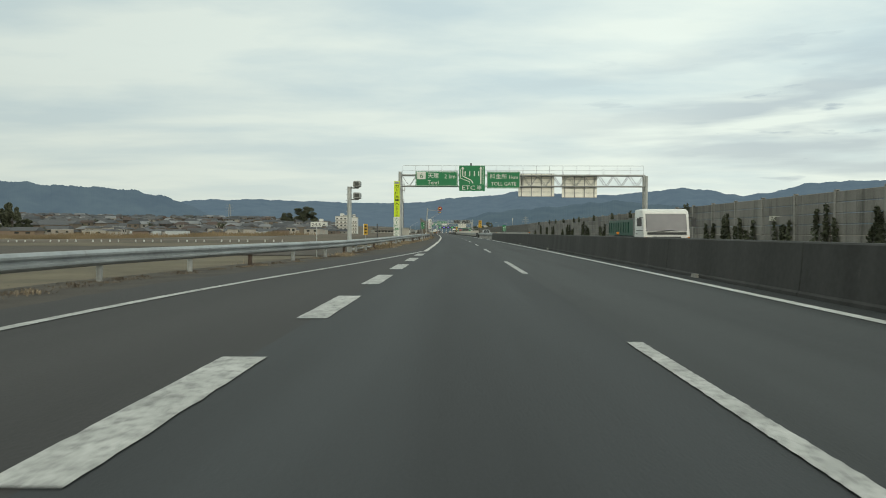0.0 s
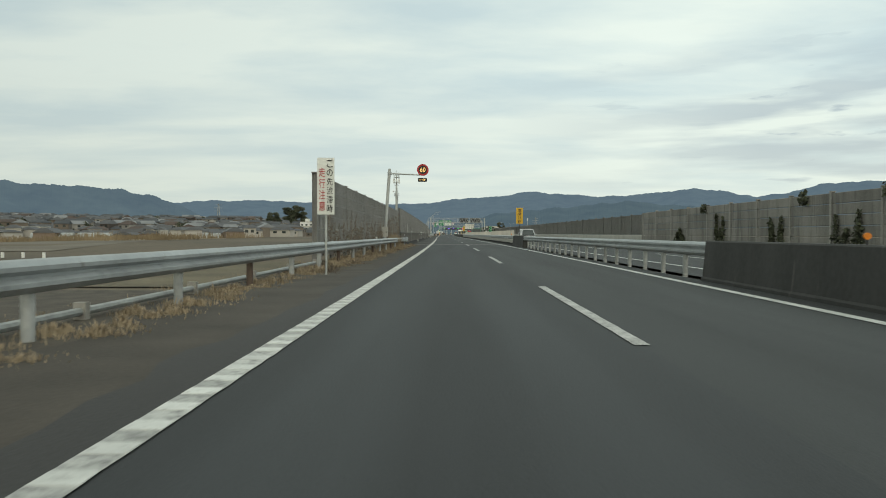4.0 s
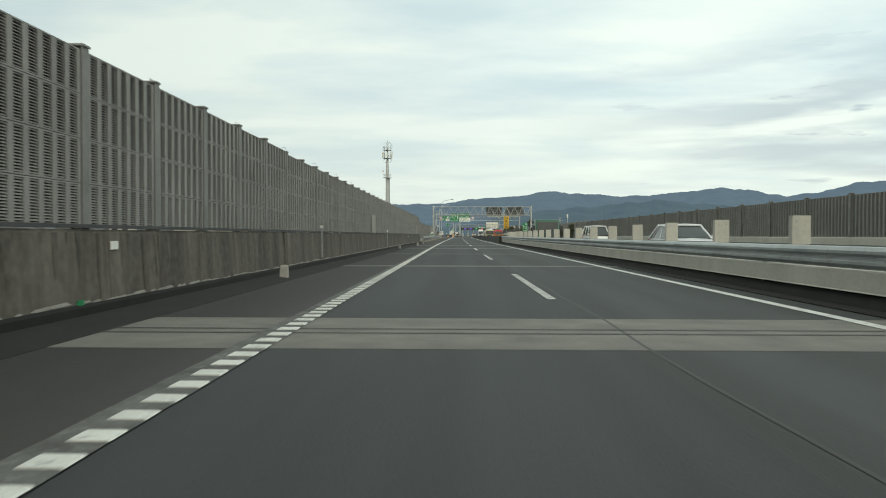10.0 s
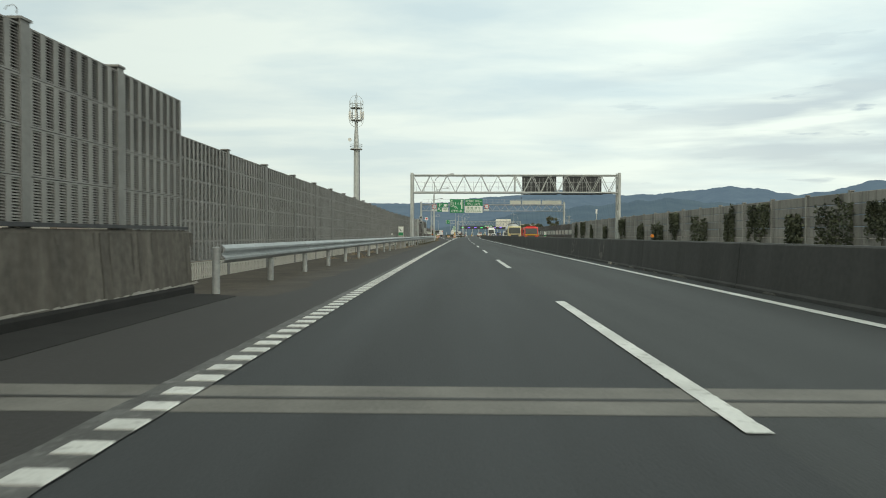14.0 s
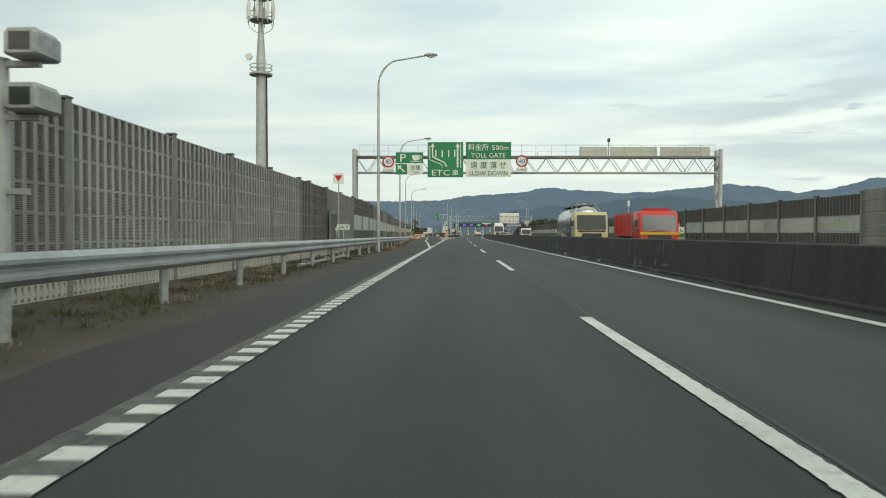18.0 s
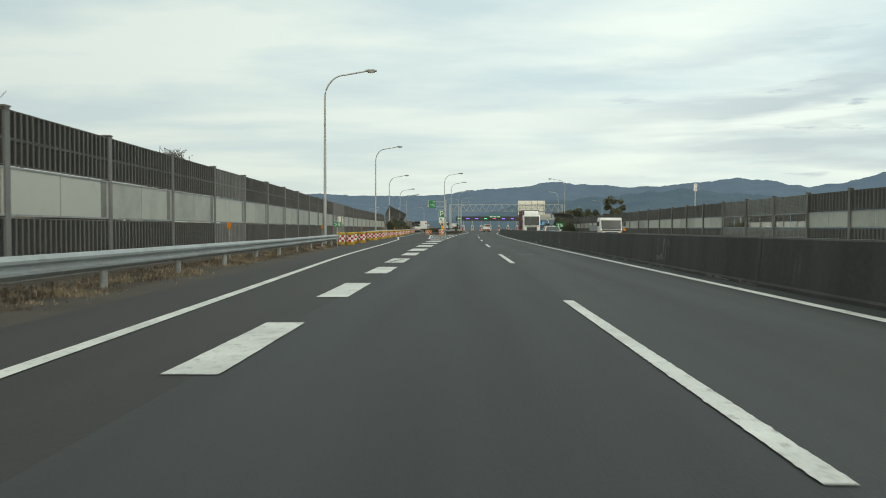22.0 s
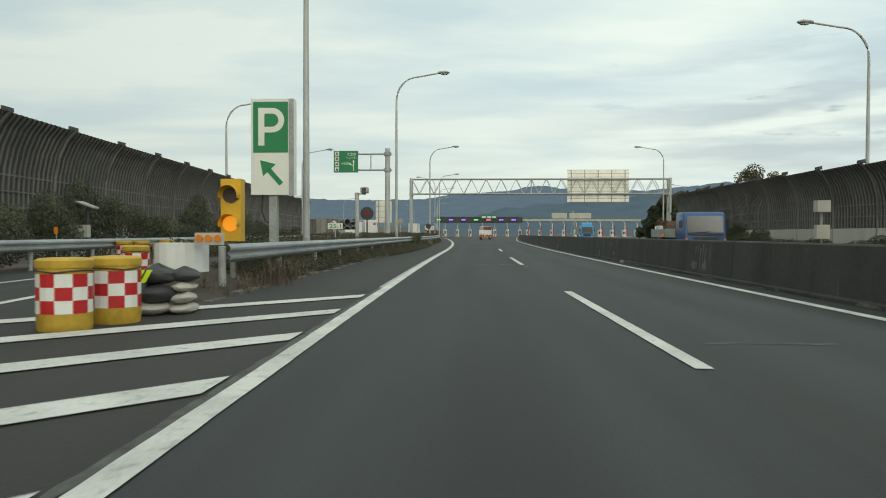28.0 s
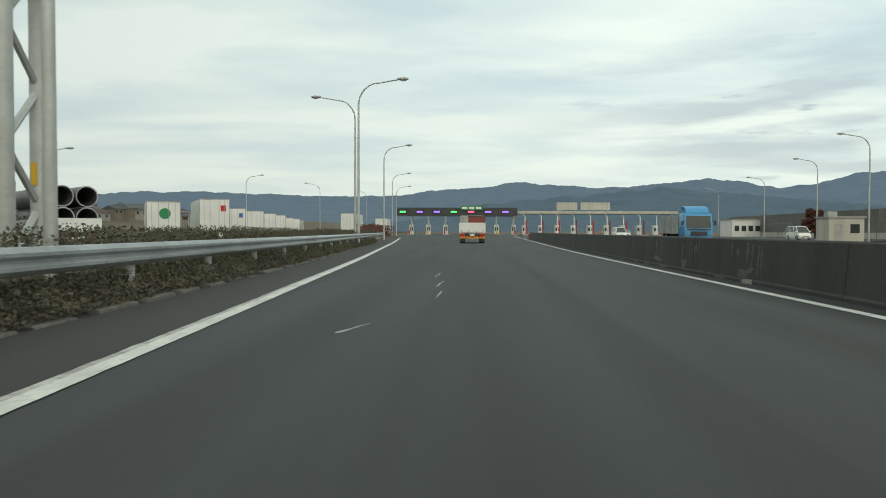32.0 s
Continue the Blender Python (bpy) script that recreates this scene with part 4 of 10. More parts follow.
def louvre(ln, h, ribs, slats, material, inner=None, rib=0.07):
    """A louvred panel: frame, upright ribs and sloping slats in front of a near-black back sheet."""
    key = ("l", round(ln, 2), round(h, 2), ribs, slats, material.name, inner.name if inner else "")
    if key in _panels:
        return _panels[key]
    s = Shape()
    s.box(0.0, 0.05, 0, ln, 0, 0.02).box(0.0, 0.05, 0, ln, h - 0.02, h)
    for k in range(ribs + 1):
        y = (ln - 0.05) * k / ribs
        s.box(0.0, 0.052, max(0, y - 0.02), min(ln, y + rib), 0.02, h - 0.02)
    solid = len(s.f)
    for k in range(slats):
        z = 0.02 + (h - 0.04) * (k + 0.45) / slats
        i = len(s.v)
        t = (h - 0.04) / slats * 0.43
        s.v += [(0.024, 0.02, z + t), (0.024, ln - 0.02, z + t), (0.046, ln - 0.02, z - t * 0.4), (0.046, 0.02, z - t * 0.4)]
        s.f.append((i, i + 3, i + 2, i + 1))
    me = s.mesh("panel", material)
    j = len(me.vertices)
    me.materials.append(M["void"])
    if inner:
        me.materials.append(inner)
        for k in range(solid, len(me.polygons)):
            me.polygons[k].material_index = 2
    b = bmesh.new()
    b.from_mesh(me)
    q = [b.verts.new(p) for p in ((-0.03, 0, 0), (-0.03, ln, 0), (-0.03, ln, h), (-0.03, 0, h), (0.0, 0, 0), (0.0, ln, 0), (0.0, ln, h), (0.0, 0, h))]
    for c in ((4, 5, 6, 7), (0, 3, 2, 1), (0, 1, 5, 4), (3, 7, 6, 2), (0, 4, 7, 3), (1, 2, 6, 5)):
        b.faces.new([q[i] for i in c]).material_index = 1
    b.to_mesh(me)
    b.free()
    _panels[key] = me
    return me


def slab_mesh(key, ln, h, thick, material, bevel=0.02):
    key = ("s", key, round(ln, 2), round(h, 2))
    if key not in _panels:
        s = Shape()
        o = [(0, 0), (thick - bevel, 0), (thick, bevel), (thick, h - bevel), (thick - bevel, h), (0, h)]
        s.loft([[(x, y, z) for x, z in o] for y in (0.0, ln)])
        _panels[key] = s.mesh(key[1], material)
    return _panels[key]


def hpost(h, material, lean=0.0):
    """An H-section post with a cap."""
    key = ("h", round(h, 2), material.name)
    if key not in _panels:
        s = Shape()
        s.box(0.05, 0.065, -0.09, 0.09, 0, h).box(-0.11, -0.095, -0.09, 0.09, 0, h).box(-0.095, 0.05, -0.008, 0.008, 0, h)
        s.box(-0.13, 0.085, -0.11, 0.11, h, h + 0.03)
        _panels[key] = s.mesh("post", material)
    return _panels[key]


def flip(m, ln):
    """Turned about so that x points the other way and y still runs inside the bay."""
    return m @ Matrix.Translation((0, ln, 0)) @ Matrix.Rotation(math.pi, 4, "Z")


PALE_BAYS = (457.84, 476.2, 480.79, 503.74, 533.9, 540.3, 542.4, 547.0)


def noise_wall(name, a, b, f, rows, spacing, label, post_h, post_mat, side=1):
    """rows: (z, height, kind) from the foot up. kinds: louvre, dark, pane, board, base."""
    w = thing(name, Matrix.Identity(4), label, "noise wall", kind="structure")
    ss = spacing if isinstance(spacing, list) else steps(a, b, spacing)
    for c, d in zip(ss, ss[1:]):
        pale = name == "wall_10" and any(abs(c - q) < 1 for q in PALE_BAYS)
        p, q = Vector(R(c, f(c))), Vector(R(d, f(d)))
        ang = math.atan2(q.y - p.y, q.x - p.x) - math.pi / 2
        m = Matrix.Translation(p) @ Matrix.Rotation(ang, 4, "Z")
        ln = round((q - p).length, 1)
        pm = m
        if side < 0:
            m = flip(m, (q - p).length)
        part("post", hpost(post_h, post_mat), None, w, "", pm)
        for z, h, kind in rows:
            g = m @ Matrix.Translation((0, 0.07, z))
            n = ln - 0.14
            if kind == "louvre":
                part("panel", louvre(n, h, max(4, round(n / 0.3)), 15, M["panel_mid"] if name == "wall_9" and 427 < c < 434 else M["panel_lite"] if name == "wall_9" and 409 < c < 427 else M["panel"], rib=0.09), None, w, "", g)
            elif kind == "dark":
                lit = pale and z > 0.4
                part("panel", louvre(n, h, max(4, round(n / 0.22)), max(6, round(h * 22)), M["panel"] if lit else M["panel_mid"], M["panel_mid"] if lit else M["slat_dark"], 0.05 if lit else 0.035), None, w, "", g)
            elif kind == "far":
                part("panel", louvre(n, h, max(4, round(n / 0.3)), max(6, round(h * 13)), M["panel_mid"] if name == "wall_15" and not 511 < c < 524 else M["panel"], M["panel"] if name == "wall_15" and 511 < c < 524 else M["panel_dark"] if name == "wall_15" else M["panel_mid"], 0.08), None, w, "", g)
            elif kind == "board":
                part("board", slab_mesh("board", n, h - 0.012, 0.09, M["board"]), None, w, "", g)
            elif kind == "ribbed":
                part("footing", louvre(n, h, round(n / 0.17), 2, M["concrete_pale"] if name == "wall_9" else M["panel"]), None, w, "", g)
            elif kind == "base":
                part("base_slab", slab_mesh("base", n, h, 0.06, M["concrete_pale"]), None, w, "", g)
            elif kind == "pane":
                clear = pale and c > 536 or name == "wall_15" and 511 < c < 524
                end = 0.4 if name == "wall_10" and not clear else 0.0
                half = (n - end) / 2
                for j in range(2):
                    part("pane", slab_mesh("clear_pane" if clear else "pane", half - 0.05, h - 0.08, 0.012, M["clear"] if clear else M["frost"], 0.003), None, w, "", g @ Matrix.Translation((0.01, j * half + 0.025, 0.04)))
                if end:
                    # darker strip of glazing painted for the shadow of the structure behind
                    part("edge_pane", slab_mesh("edge_pane", 0.29, h - 0.08, 0.012, M["frost_dark"], 0.003), None, w, "", g @ Matrix.Translation((0.01, n - 0.4, 0.04)))
                    part("seal_strip", slab_mesh("seal_strip", 0.05, h - 0.08, 0.03, M["concrete_pale"], 0.003), None, w, "", g @ Matrix.Translation((0.01, n - 0.09, 0.04)))
                fr = ("fr", round(n, 2), round(h, 2))
                if fr not in _panels:
                    q_ = Shape().box(0, 0.04, 0, n, 0, 0.04).box(0, 0.04, 0, n, h - 0.04, h).box(0, 0.04, 0, 0.025, 0.04, h - 0.04).box(0, 0.04, n - 0.025, n, 0.04, h - 0.04).box(0, 0.02, n / 2 - 0.2 * (n > 3.4) - 0.012, n / 2 - 0.2 * (n > 3.4) + 0.012, 0.04, h - 0.04)
                    _panels[fr] = q_.mesh("pane_frame", M["galv_dull"])
                part("pane_frame", _panels[fr], None, w, "", g)
    return w


R6 = [(0.25 + 0.51 * k, 0.5, "louvre") for k in range(6)]
noise_wall("wall_4", 118.4, 164.4, lambda s: -5.05, R6, 4.0, "grey louvred noise wall overgrown with dry climbers", 3.32, M["post"])
parapet = [(-5.05, 0.0), (-4.72, 0.0), (-4.74, 0.35), (-4.78, 1.12), (-4.8, 1.17), (-5.05, 1.17)]
for nm, a, b in (("wall_5", 163.8, 247.3), ("wall_6", 247.5, 328.2)):
    w = thing(nm, Matrix.Identity(4), "stained concrete bridge parapet with dark run-off marks", "parapet", kind="structure")
    for c, d in zip(steps(a, b, 10)[:-1], steps(a, b, 10)[1:]):
        part("parapet_block", Shape().sweep(parapet, steps(c + 0.01, d - 0.01, 5)), M["parapet"], w)


def parapet_marks(w, a, b, seed):
    """Dark run-off below the coping, pale chips along the foot."""
    rg = random.Random(seed)
    dk, ch = Shape(), Shape()

    def face(s, z):
        return R(s, -4.72 - 0.052 * z + 0.006, z)
    s = a
    while s < b:
        s += rg.uniform(0.12, 0.75)
        w_, lo = rg.uniform(0.02, 0.12), 1.12 - rg.random() ** 2 * 0.95 - 0.05
        zs = [1.13 + (lo - 1.13) * j / 5 for j in range(6)]
        ws = [w_ * rg.uniform(0.55, 1.15) * (1 - 0.75 * j / 5) for j in range(6)]
        for j in range(5):
            dk.quad(face(s - ws[j], zs[j]), face(s - ws[j + 1], zs[j + 1]), face(s + ws[j + 1], zs[j + 1]), face(s + ws[j], zs[j]))
    s = a
    while s < b:
        s += rg.uniform(0.05, 0.5)
        w_, h, z = rg.uniform(0.05, 0.35), rg.uniform(0.012, 0.045), 0.2 + 0.03 * noise.noise(Vector((s * 0.8, 1, 0)))
        ch.quad(face(s - w_, z), face(s - w_ * 0.3, z - h * 0.3), face(s + w_, z), face(s + w_ * 0.6, z + h), face(s - w_ * 0.5, z + h * 0.7))
    tagged(part("run_off_stains", dk, M["stain"], w, "dark run-off stains below the coping"), kind="stuff")
    tagged(part("chipped_foot", ch, M["concrete"], w, "pale chips along the foot"), kind="stuff")
    # near-black strip stands for the shade in the recess below the parapet edge
    recess = [(-4.735, 0.0), (-4.69, 0.0), (-4.69, 0.15), (-4.715, 0.19), (-4.735, 0.19)]
    part("black_foot", Shape().sweep(recess, steps(a, b, 4)), M["gutter"], w, "black strip painted as the recess under the parapet edge")


parapet_marks(bpy.data.objects["wall_5"], 166.6, 247.3, 71)
parapet_marks(bpy.data.objects["wall_6"], 247.5, 328.2, 72)


def lifted(name, a, b, label, row):
    w = noise_wall(name, a, b, lambda s: -4.93, [(1.2 + row * k, row - 0.01, "louvre") for k in range(4)], 2.35, label, 1.24 + 4 * row, M["post"])
    part("cable_tray", Shape().sweep([(-4.88, 1.19), (-4.76, 1.19), (-4.76, 1.24), (-4.88, 1.24)], steps(a, b, 4)), M["dark"], w, "dark cable duct along the foot")
    return w


lifted("wall_7", 163.6, 248.2, "tall grey louvred noise wall on the bridge parapet", 0.597)
lifted("wall_8", 248.2, 328.1, "tall grey louvred noise wall on the bridge parapet", 0.578)
RC = [(0.0, 0.42, "ribbed")] + [(0.45 + 0.485 * k, 0.48, "louvre") for k in range(6)]
POSTS = [329.0] + [330.8 + 4.24 * k for k in range(19)] + [410.0, 414.6, 418.9, 423.3, 427.9, 429.9, 434.3, 439.0, 444.05]
noise_wall("wall_9", 329, 444.05, wall_left, RC, POSTS, "grey louvred noise wall on a pale ribbed footing", 3.42, M["post"])
RD = [(0.02, 0.4, "ribbed"), (0.43, 0.87, "dark"), (1.33, 0.98, "pane"), (2.33, 0.52, "dark"), (2.86, 0.56, "dark")]
POSTS = [444.07 + 4.59 * k for k in range(20)] + [533.9, 535.9, 540.3, 542.4, 547.0, 549.2] + [553.8 + 4.63 * k for k in range(11)]
noise_wall("wall_10", 444.07, 600.1, wall_left, RD, POSTS, "dark louvred noise wall with a band of frosted panes", 3.46, M["post"])

# far side of the opposite carriageway
BOARDS = [(0.0 + 0.51 * k, 0.5, "board") for k in range(6)]
noise_wall("wall_11", -50, 157.6, lambda s: FAR_WALL, BOARDS, 4.0, "weathered concrete board noise wall with creeping ivy", 3.1, M["concrete"], side=-1)
tagged(part("wall_12", Shape().sweep([(17.45, 0.0), (17.45, 1.02), (17.5, 1.05), (17.8, 1.05), (17.8, 0.0)], steps(157.8, 323.4, 5)), M["concrete_pale"]), "pale concrete parapet across the road", "parapet", kind="structure")
noise_wall("wall_13", 157.8, 323.5, lambda s: FAR_WALL, [(1.07, 1.85, "far")], 4.0, "brown-grey ribbed noise wall on a pale parapet", 2.98, M["post"], side=-1)
noise_wall("wall_14", 323.5, 429, lambda s: FAR_WALL, [(0.0 + 0.51 * k, 0.5, "board") for k in range(6)], 4.0, "weathered concrete board noise wall draped with ivy", 3.1, M["concrete"], side=-1)
noise_wall("wall_15", 429, 597, lambda s: FAR_WALL, [(0.0, 0.3, "base"), (0.32, 0.85, "far"), (1.2, 0.75, "pane"), (1.97, 0.9, "far")], 4.0, "brown-grey noise wall with a row of small panes", 2.95, M["post"], side=-1)


def curved_wall(name, a, b, f, side, label):
    """A tall wall whose upper part leans over the road: felt behind pale upright slats, rails and posts."""
    w = thing(name, Matrix.Identity(4), label, "noise wall", kind="structure")
    ss = steps(a, b, 4.33)
    foot = 1.42
    full = [(0.0, foot), (0.0, 2.6), (0.06, 3.3), (0.22, 4.0), (0.5, 4.6), (0.85, 5.0)]
    for k, (c, d) in enumerate(zip(ss, ss[1:])):
        tall = 1.0 if side > 0 else float(np.interp(c, [597, 624, 660], [0.69, 0.83, 1.0]))
        prof = [(x, foot if z == foot else 0.9 + (z - 0.9) * tall) for x, z in full]

        def skin(q, s0, s1, out, pr=prof):
            for (x0, z0), (x1, z1) in zip(pr, pr[1:]):
                q.quad(R(s0, f(s0) + side * (x0 + out), z0), R(s1, f(s1) + side * (x0 + out), z0), R(s1, f(s1) + side * (x1 + out), z1), R(s0, f(s0) + side * (x1 + out), z1))
        back = Shape()
        skin(back, c, d, -0.05)
        p1 = part("panel", back, M["felt"], w, "dark grey felt panel")
        joined = Shape()
        for j in range(14):
            t0 = (j + 0.5) / 14
            sl = Shape()
            skin(sl, c + (d - c) * t0 - 0.05, c + (d - c) * t0 + 0.05, 0.0)
            for e in (-0.05, 0.05):
                s0 = c + (d - c) * t0 + e
                for (x0, z0), (x1, z1) in zip(prof, prof[1:]):
                    sl.quad(R(s0, f(s0) + side * x0, z0), R(s0, f(s0) + side * (x0 - 0.045), z0), R(s0, f(s0) + side * (x1 - 0.045), z1), R(s0, f(s0) + side * x1, z1))
            if side > 0:
                part("slat", sl, M["slat_grey"], p1)
            else:
                joined.v, joined.f = joined.v + sl.v, joined.f + [tuple(len(joined.v) + i for i in fc) for fc in sl.f]
        if side < 0:
            part("slats", joined, M["slat_grey"], p1)
        for zz in (1.95, 2.5, 3.05):
            o = 0.012 + (0.03 if zz > 3 else 0.0)
            part("rail", Shape().sweep([(side * (o - 0.05), zz), (side * o, zz), (side * o, zz + 0.05), (side * (o - 0.05), zz + 0.05)], [c + 0.05, d - 0.05], f), M["slat_grey"], p1)
        part("post", Shape().tube([R(c, f(c) + side * (x + 0.03), z) for x, z in [(0, 0.0)] + prof], 0.075, 6), M["slat_grey"], w)
        x, z = prof[-1]
        part("bracket", Shape().sweep([(side * (x - 0.12), z - 0.02), (side * (x + 0.06), z - 0.02), (side * (x + 0.06), z + 0.12), (side * (x - 0.12), z + 0.16)], [c - 0.22, c + 0.22], f), M["dark"], w, "dark bracket on the top edge")
        part("base_slab", Shape().sweep([(-0.1, 0.0), (0.02, 0.0), (0.02, foot), (-0.1, foot)], [c + 0.06, d - 0.06], f), M["concrete_pale"], w)
    return w


M["felt"] = mat("grey felt behind slats", (0.062, 0.06, 0.058), 0.9, grain=16, patch=0.5, var=0.3, bump=0.1, rand=0.15)
M["slat_grey"] = mat("dusty grey painted slats", (0.17, 0.165, 0.158), 0.75, grain=12, patch=0.6, var=0.35, bump=0.05)
curved_wall("wall_16", 602.68, 682, wall_left, 1, "tall dark noise wall curving over the ramp")
curved_wall("wall_17", 597, 669, line((580, 17.6), (640, 18.5), (669, 20.6)), -1, "tall dark noise wall curving over the opposite carriageway")


# ---------------- gantries ----------------
def truss(g, u0, u1, z0, z1, y, r, bays, material, zig=True):
    """One lattice face: two chords and zigzag braces."""
    part("chord", Shape().tube([(u0, y, z1), (u1, y, z1)], r, 10), material, g, smooth=True)
    part("chord", Shape().tube([(u0, y, z0), (u1, y, z0)], r, 10), material, g, smooth=True)
    w = (u1 - u0) / bays
    for k in range(bays):
        a = u0 + w * k
        part("brace", Shape().tube([(a, y, z1), (a + w / 2, y, z0)], r * 0.5, 6, False), material, g)
        part("brace", Shape().tube([(a + w / 2, y, z0), (a + w, y, z1)], r * 0.5, 6, False), material, g)
    for k in (0, bays // 2, bays):
        a = u0 + w * k
        part("strut", Shape().tube([(a, y, z0), (a, y, z1)], r * 0.6, 6), material, g)


def handrail(g, u0, u1, z0, z1, y, panels, material):
    w = (u1 - u0) / panels
    for k in range(panels):
        a, b = u0 + w * k + 0.06, u0 + w * (k + 1) - 0.06
        s = Shape().tube([(a, y, z0), (a, y, z1), (b, y, z1), (b, y, z0)], 0.022, 5, False)
        s.tube([(a, y, (z0 + z1) / 2), (b, y, (z0 + z1) / 2)], 0.016, 5, False)
        for j in range(1, 3):
            q = a + (b - a) * j / 3
            s.tube([(q, y, z0), (q, y, z1)], 0.016, 5, False)
        part("handrail_panel", s, material, g)


def walkway(g, u0, u1, z, y0, y1, material):
    s = Shape().box(u0, u1, y0, y1, z - 0.05, z)
    part("walkway", s, material, g)


def gantry_post(g, u, h, y, r, material, twin=None):
    """A round or twin-legged post on a base plate."""
    ys = (y,) if twin is None else (y, y + twin)
    for q in ys:
        part("post", Shape().tube([(u, q, 0), (u, q, h)], r, 12), material, g, smooth=True)
        part("base_plate", Shape().box(u - 0.3, u + 0.3, q - 0.3, q + 0.3, 0, 0.05), material, g)
    if twin:
        k = 6
        for i in range(k):
            z0, z1 = 0.4 + (h - 1) * i / k, 0.4 + (h - 1) * (i + 1) / k
            a, b = (ys[0], ys[1]) if i % 2 == 0 else (ys[1], ys[0])
            part("brace", Shape().tube([(u, a, z0), (u, b, z1)], r * 0.45, 6, False), material, g)


ga = thing("sign_gantry", at(75.5, 0), "pale grey lattice gantry over both carriageways with a service walkway", "gantry", "gantries")
gantry_post(ga, -5.75, 7.4, 0.0, 0.16, M["pole"], 0.9)
gantry_post(ga, 19.9, 7.0, 0.0, 0.16, M["pole"], 0.9)
for y in (0.05, 0.95):
    truss(ga, -5.6, 19.8, 5.92, 7.05, y, 0.06, 16, M["pole"])
walkway(ga, -5.6, 19.8, 7.13, 0.0, 1.0, M["galv_dull"])
handrail(ga, -5.6, 19.9, 7.13, 8.12, 0.95, 6, M["pole"])
part("camera", Shape().box(1.6, 1.75, 0.8, 1.1, 8.1, 8.4).tube([(1.67, 0.95, 7.2), (1.67, 0.95, 8.1)], 0.03, 6), M["dark"], ga, "small dark camera on a stalk")

gb = thing("vms_gantry", at(394.6, 0), "heavy grey tubular lattice gantry with a walkway inside", "gantry", "gantries")
gantry_post(gb, -5.2, 7.9, 0.0, 0.17, M["pole"], 1.1)
gantry_post(gb, 17.45, 7.9, 0.0, 0.17, M["pole"], 1.1)
for y in (0.0, 1.1):
    truss(gb, -5.1, 17.35, 5.75, 7.65, y, 0.075, 12, M["pole"])
for k in range(24):
    a = -4.9 + 21.9 * k / 24
    part("cross_brace", Shape().tube([(a, 0, 5.75), (a + 0.85, 1.1, 5.75)], 0.035, 5, False), M["pole"], gb)
walkway(gb, -4.9, 17.0, 5.87, 0.25, 0.85, M["galv_dull"])
handrail(gb, -4.8, 17.0, 5.9, 6.95, 0.9, 8, M["pole"])
lad = Shape().tube([(-5.35, -0.15, 1.0), (-5.35, -0.15, 7.6)], 0.025, 6).tube([(-5.35, 0.15, 1.0), (-5.35, 0.15, 7.6)], 0.025, 6)
for k in range(20):
    lad.tube([(-5.35, -0.15, 1.2 + 0.32 * k), (-5.35, 0.15, 1.2 + 0.32 * k)], 0.014, 5, False)
part("ladder", lad, M["pole"], gb)
for a, b in ((7.0, 10.75), (11.5, 15.75)):
    v = thing("message_board", at(394.6, 0, 0), "dark back of an electronic message board hung in the gantry", "message board", "message boards")
    part("cabinet", Shape().box(a, b, 1.25, 1.6, 5.75, 7.6), M["dark"], v)
    part("visor", Shape().prism([(1.1, 5.6), (1.75, 5.6), (1.75, 5.68), (1.1, 5.65)], a - 0.1, b + 0.1), M["rust"], v)
    rs = Shape()
    for k in range(9):
        x = a + (b - a) * (k + 0.5) / 9
        rs.box(x - 0.02, x + 0.02, 1.2, 1.25, 5.75, 7.4)
    tagged(part("ribs", rs, M["galv_dull"], v), kind="stuff")

gc = thing("sign_gantry", at(450.9, 0), "grey lattice gantry with a railed walkway on top", "gantry", "gantries")
gantry_post(gc, -7.4, 7.3, 0.0, 0.15, M["pole"], 0.9)
gantry_post(gc, 19.4, 7.3, 0.0, 0.15, M["pole"], 0.9)
for y in (0.05, 0.95):
    truss(gc, -7.3, 19.3, 5.6, 6.72, y, 0.05, 17, M["pole"])
walkway(gc, -7.3, 19.3, 6.82, -0.05, 1.05, M["galv_dull"])
handrail(gc, -7.2, 19.4, 6.82, 7.72, 0.98, 8, M["pole"])
part("camera", Shape().box(11.3, 11.45, 0.4, 0.7, 7.9, 8.15).tube([(11.37, 0.5, 6.8), (11.37, 0.5, 7.9)], 0.03, 6), M["dark"], gc, "small dark camera on a stalk")

gd = thing("sign_gantry", at(683.5, 0), "galvanised tubular lattice gantry over the road", "gantry", "gantries")
gantry_post(gd, -8.7, 8.05, 0.0, 0.17, M["pole"], 1.1)
gantry_post(gd, 23.2, 8.05, 0.0, 0.17, M["pole"], 1.1)
for y in (0.0, 1.1):
    truss(gd, -8.6, 23.1, 6.12, 7.95, y, 0.075, 17, M["pole"])
part("inspection_mark", Shape().box(-8.76, -8.64, 0.915, 0.93, 2.0, 2.45), M["yellow"], gd, "yellow sticker on the post")
for u0, nm in ((-8.7, 0), (23.2, 0)):
    part("gusset", Shape().box(u0 - 0.2, u0 + 0.2, -0.2, 1.3, 5.95, 6.2), M["pole"], gd)


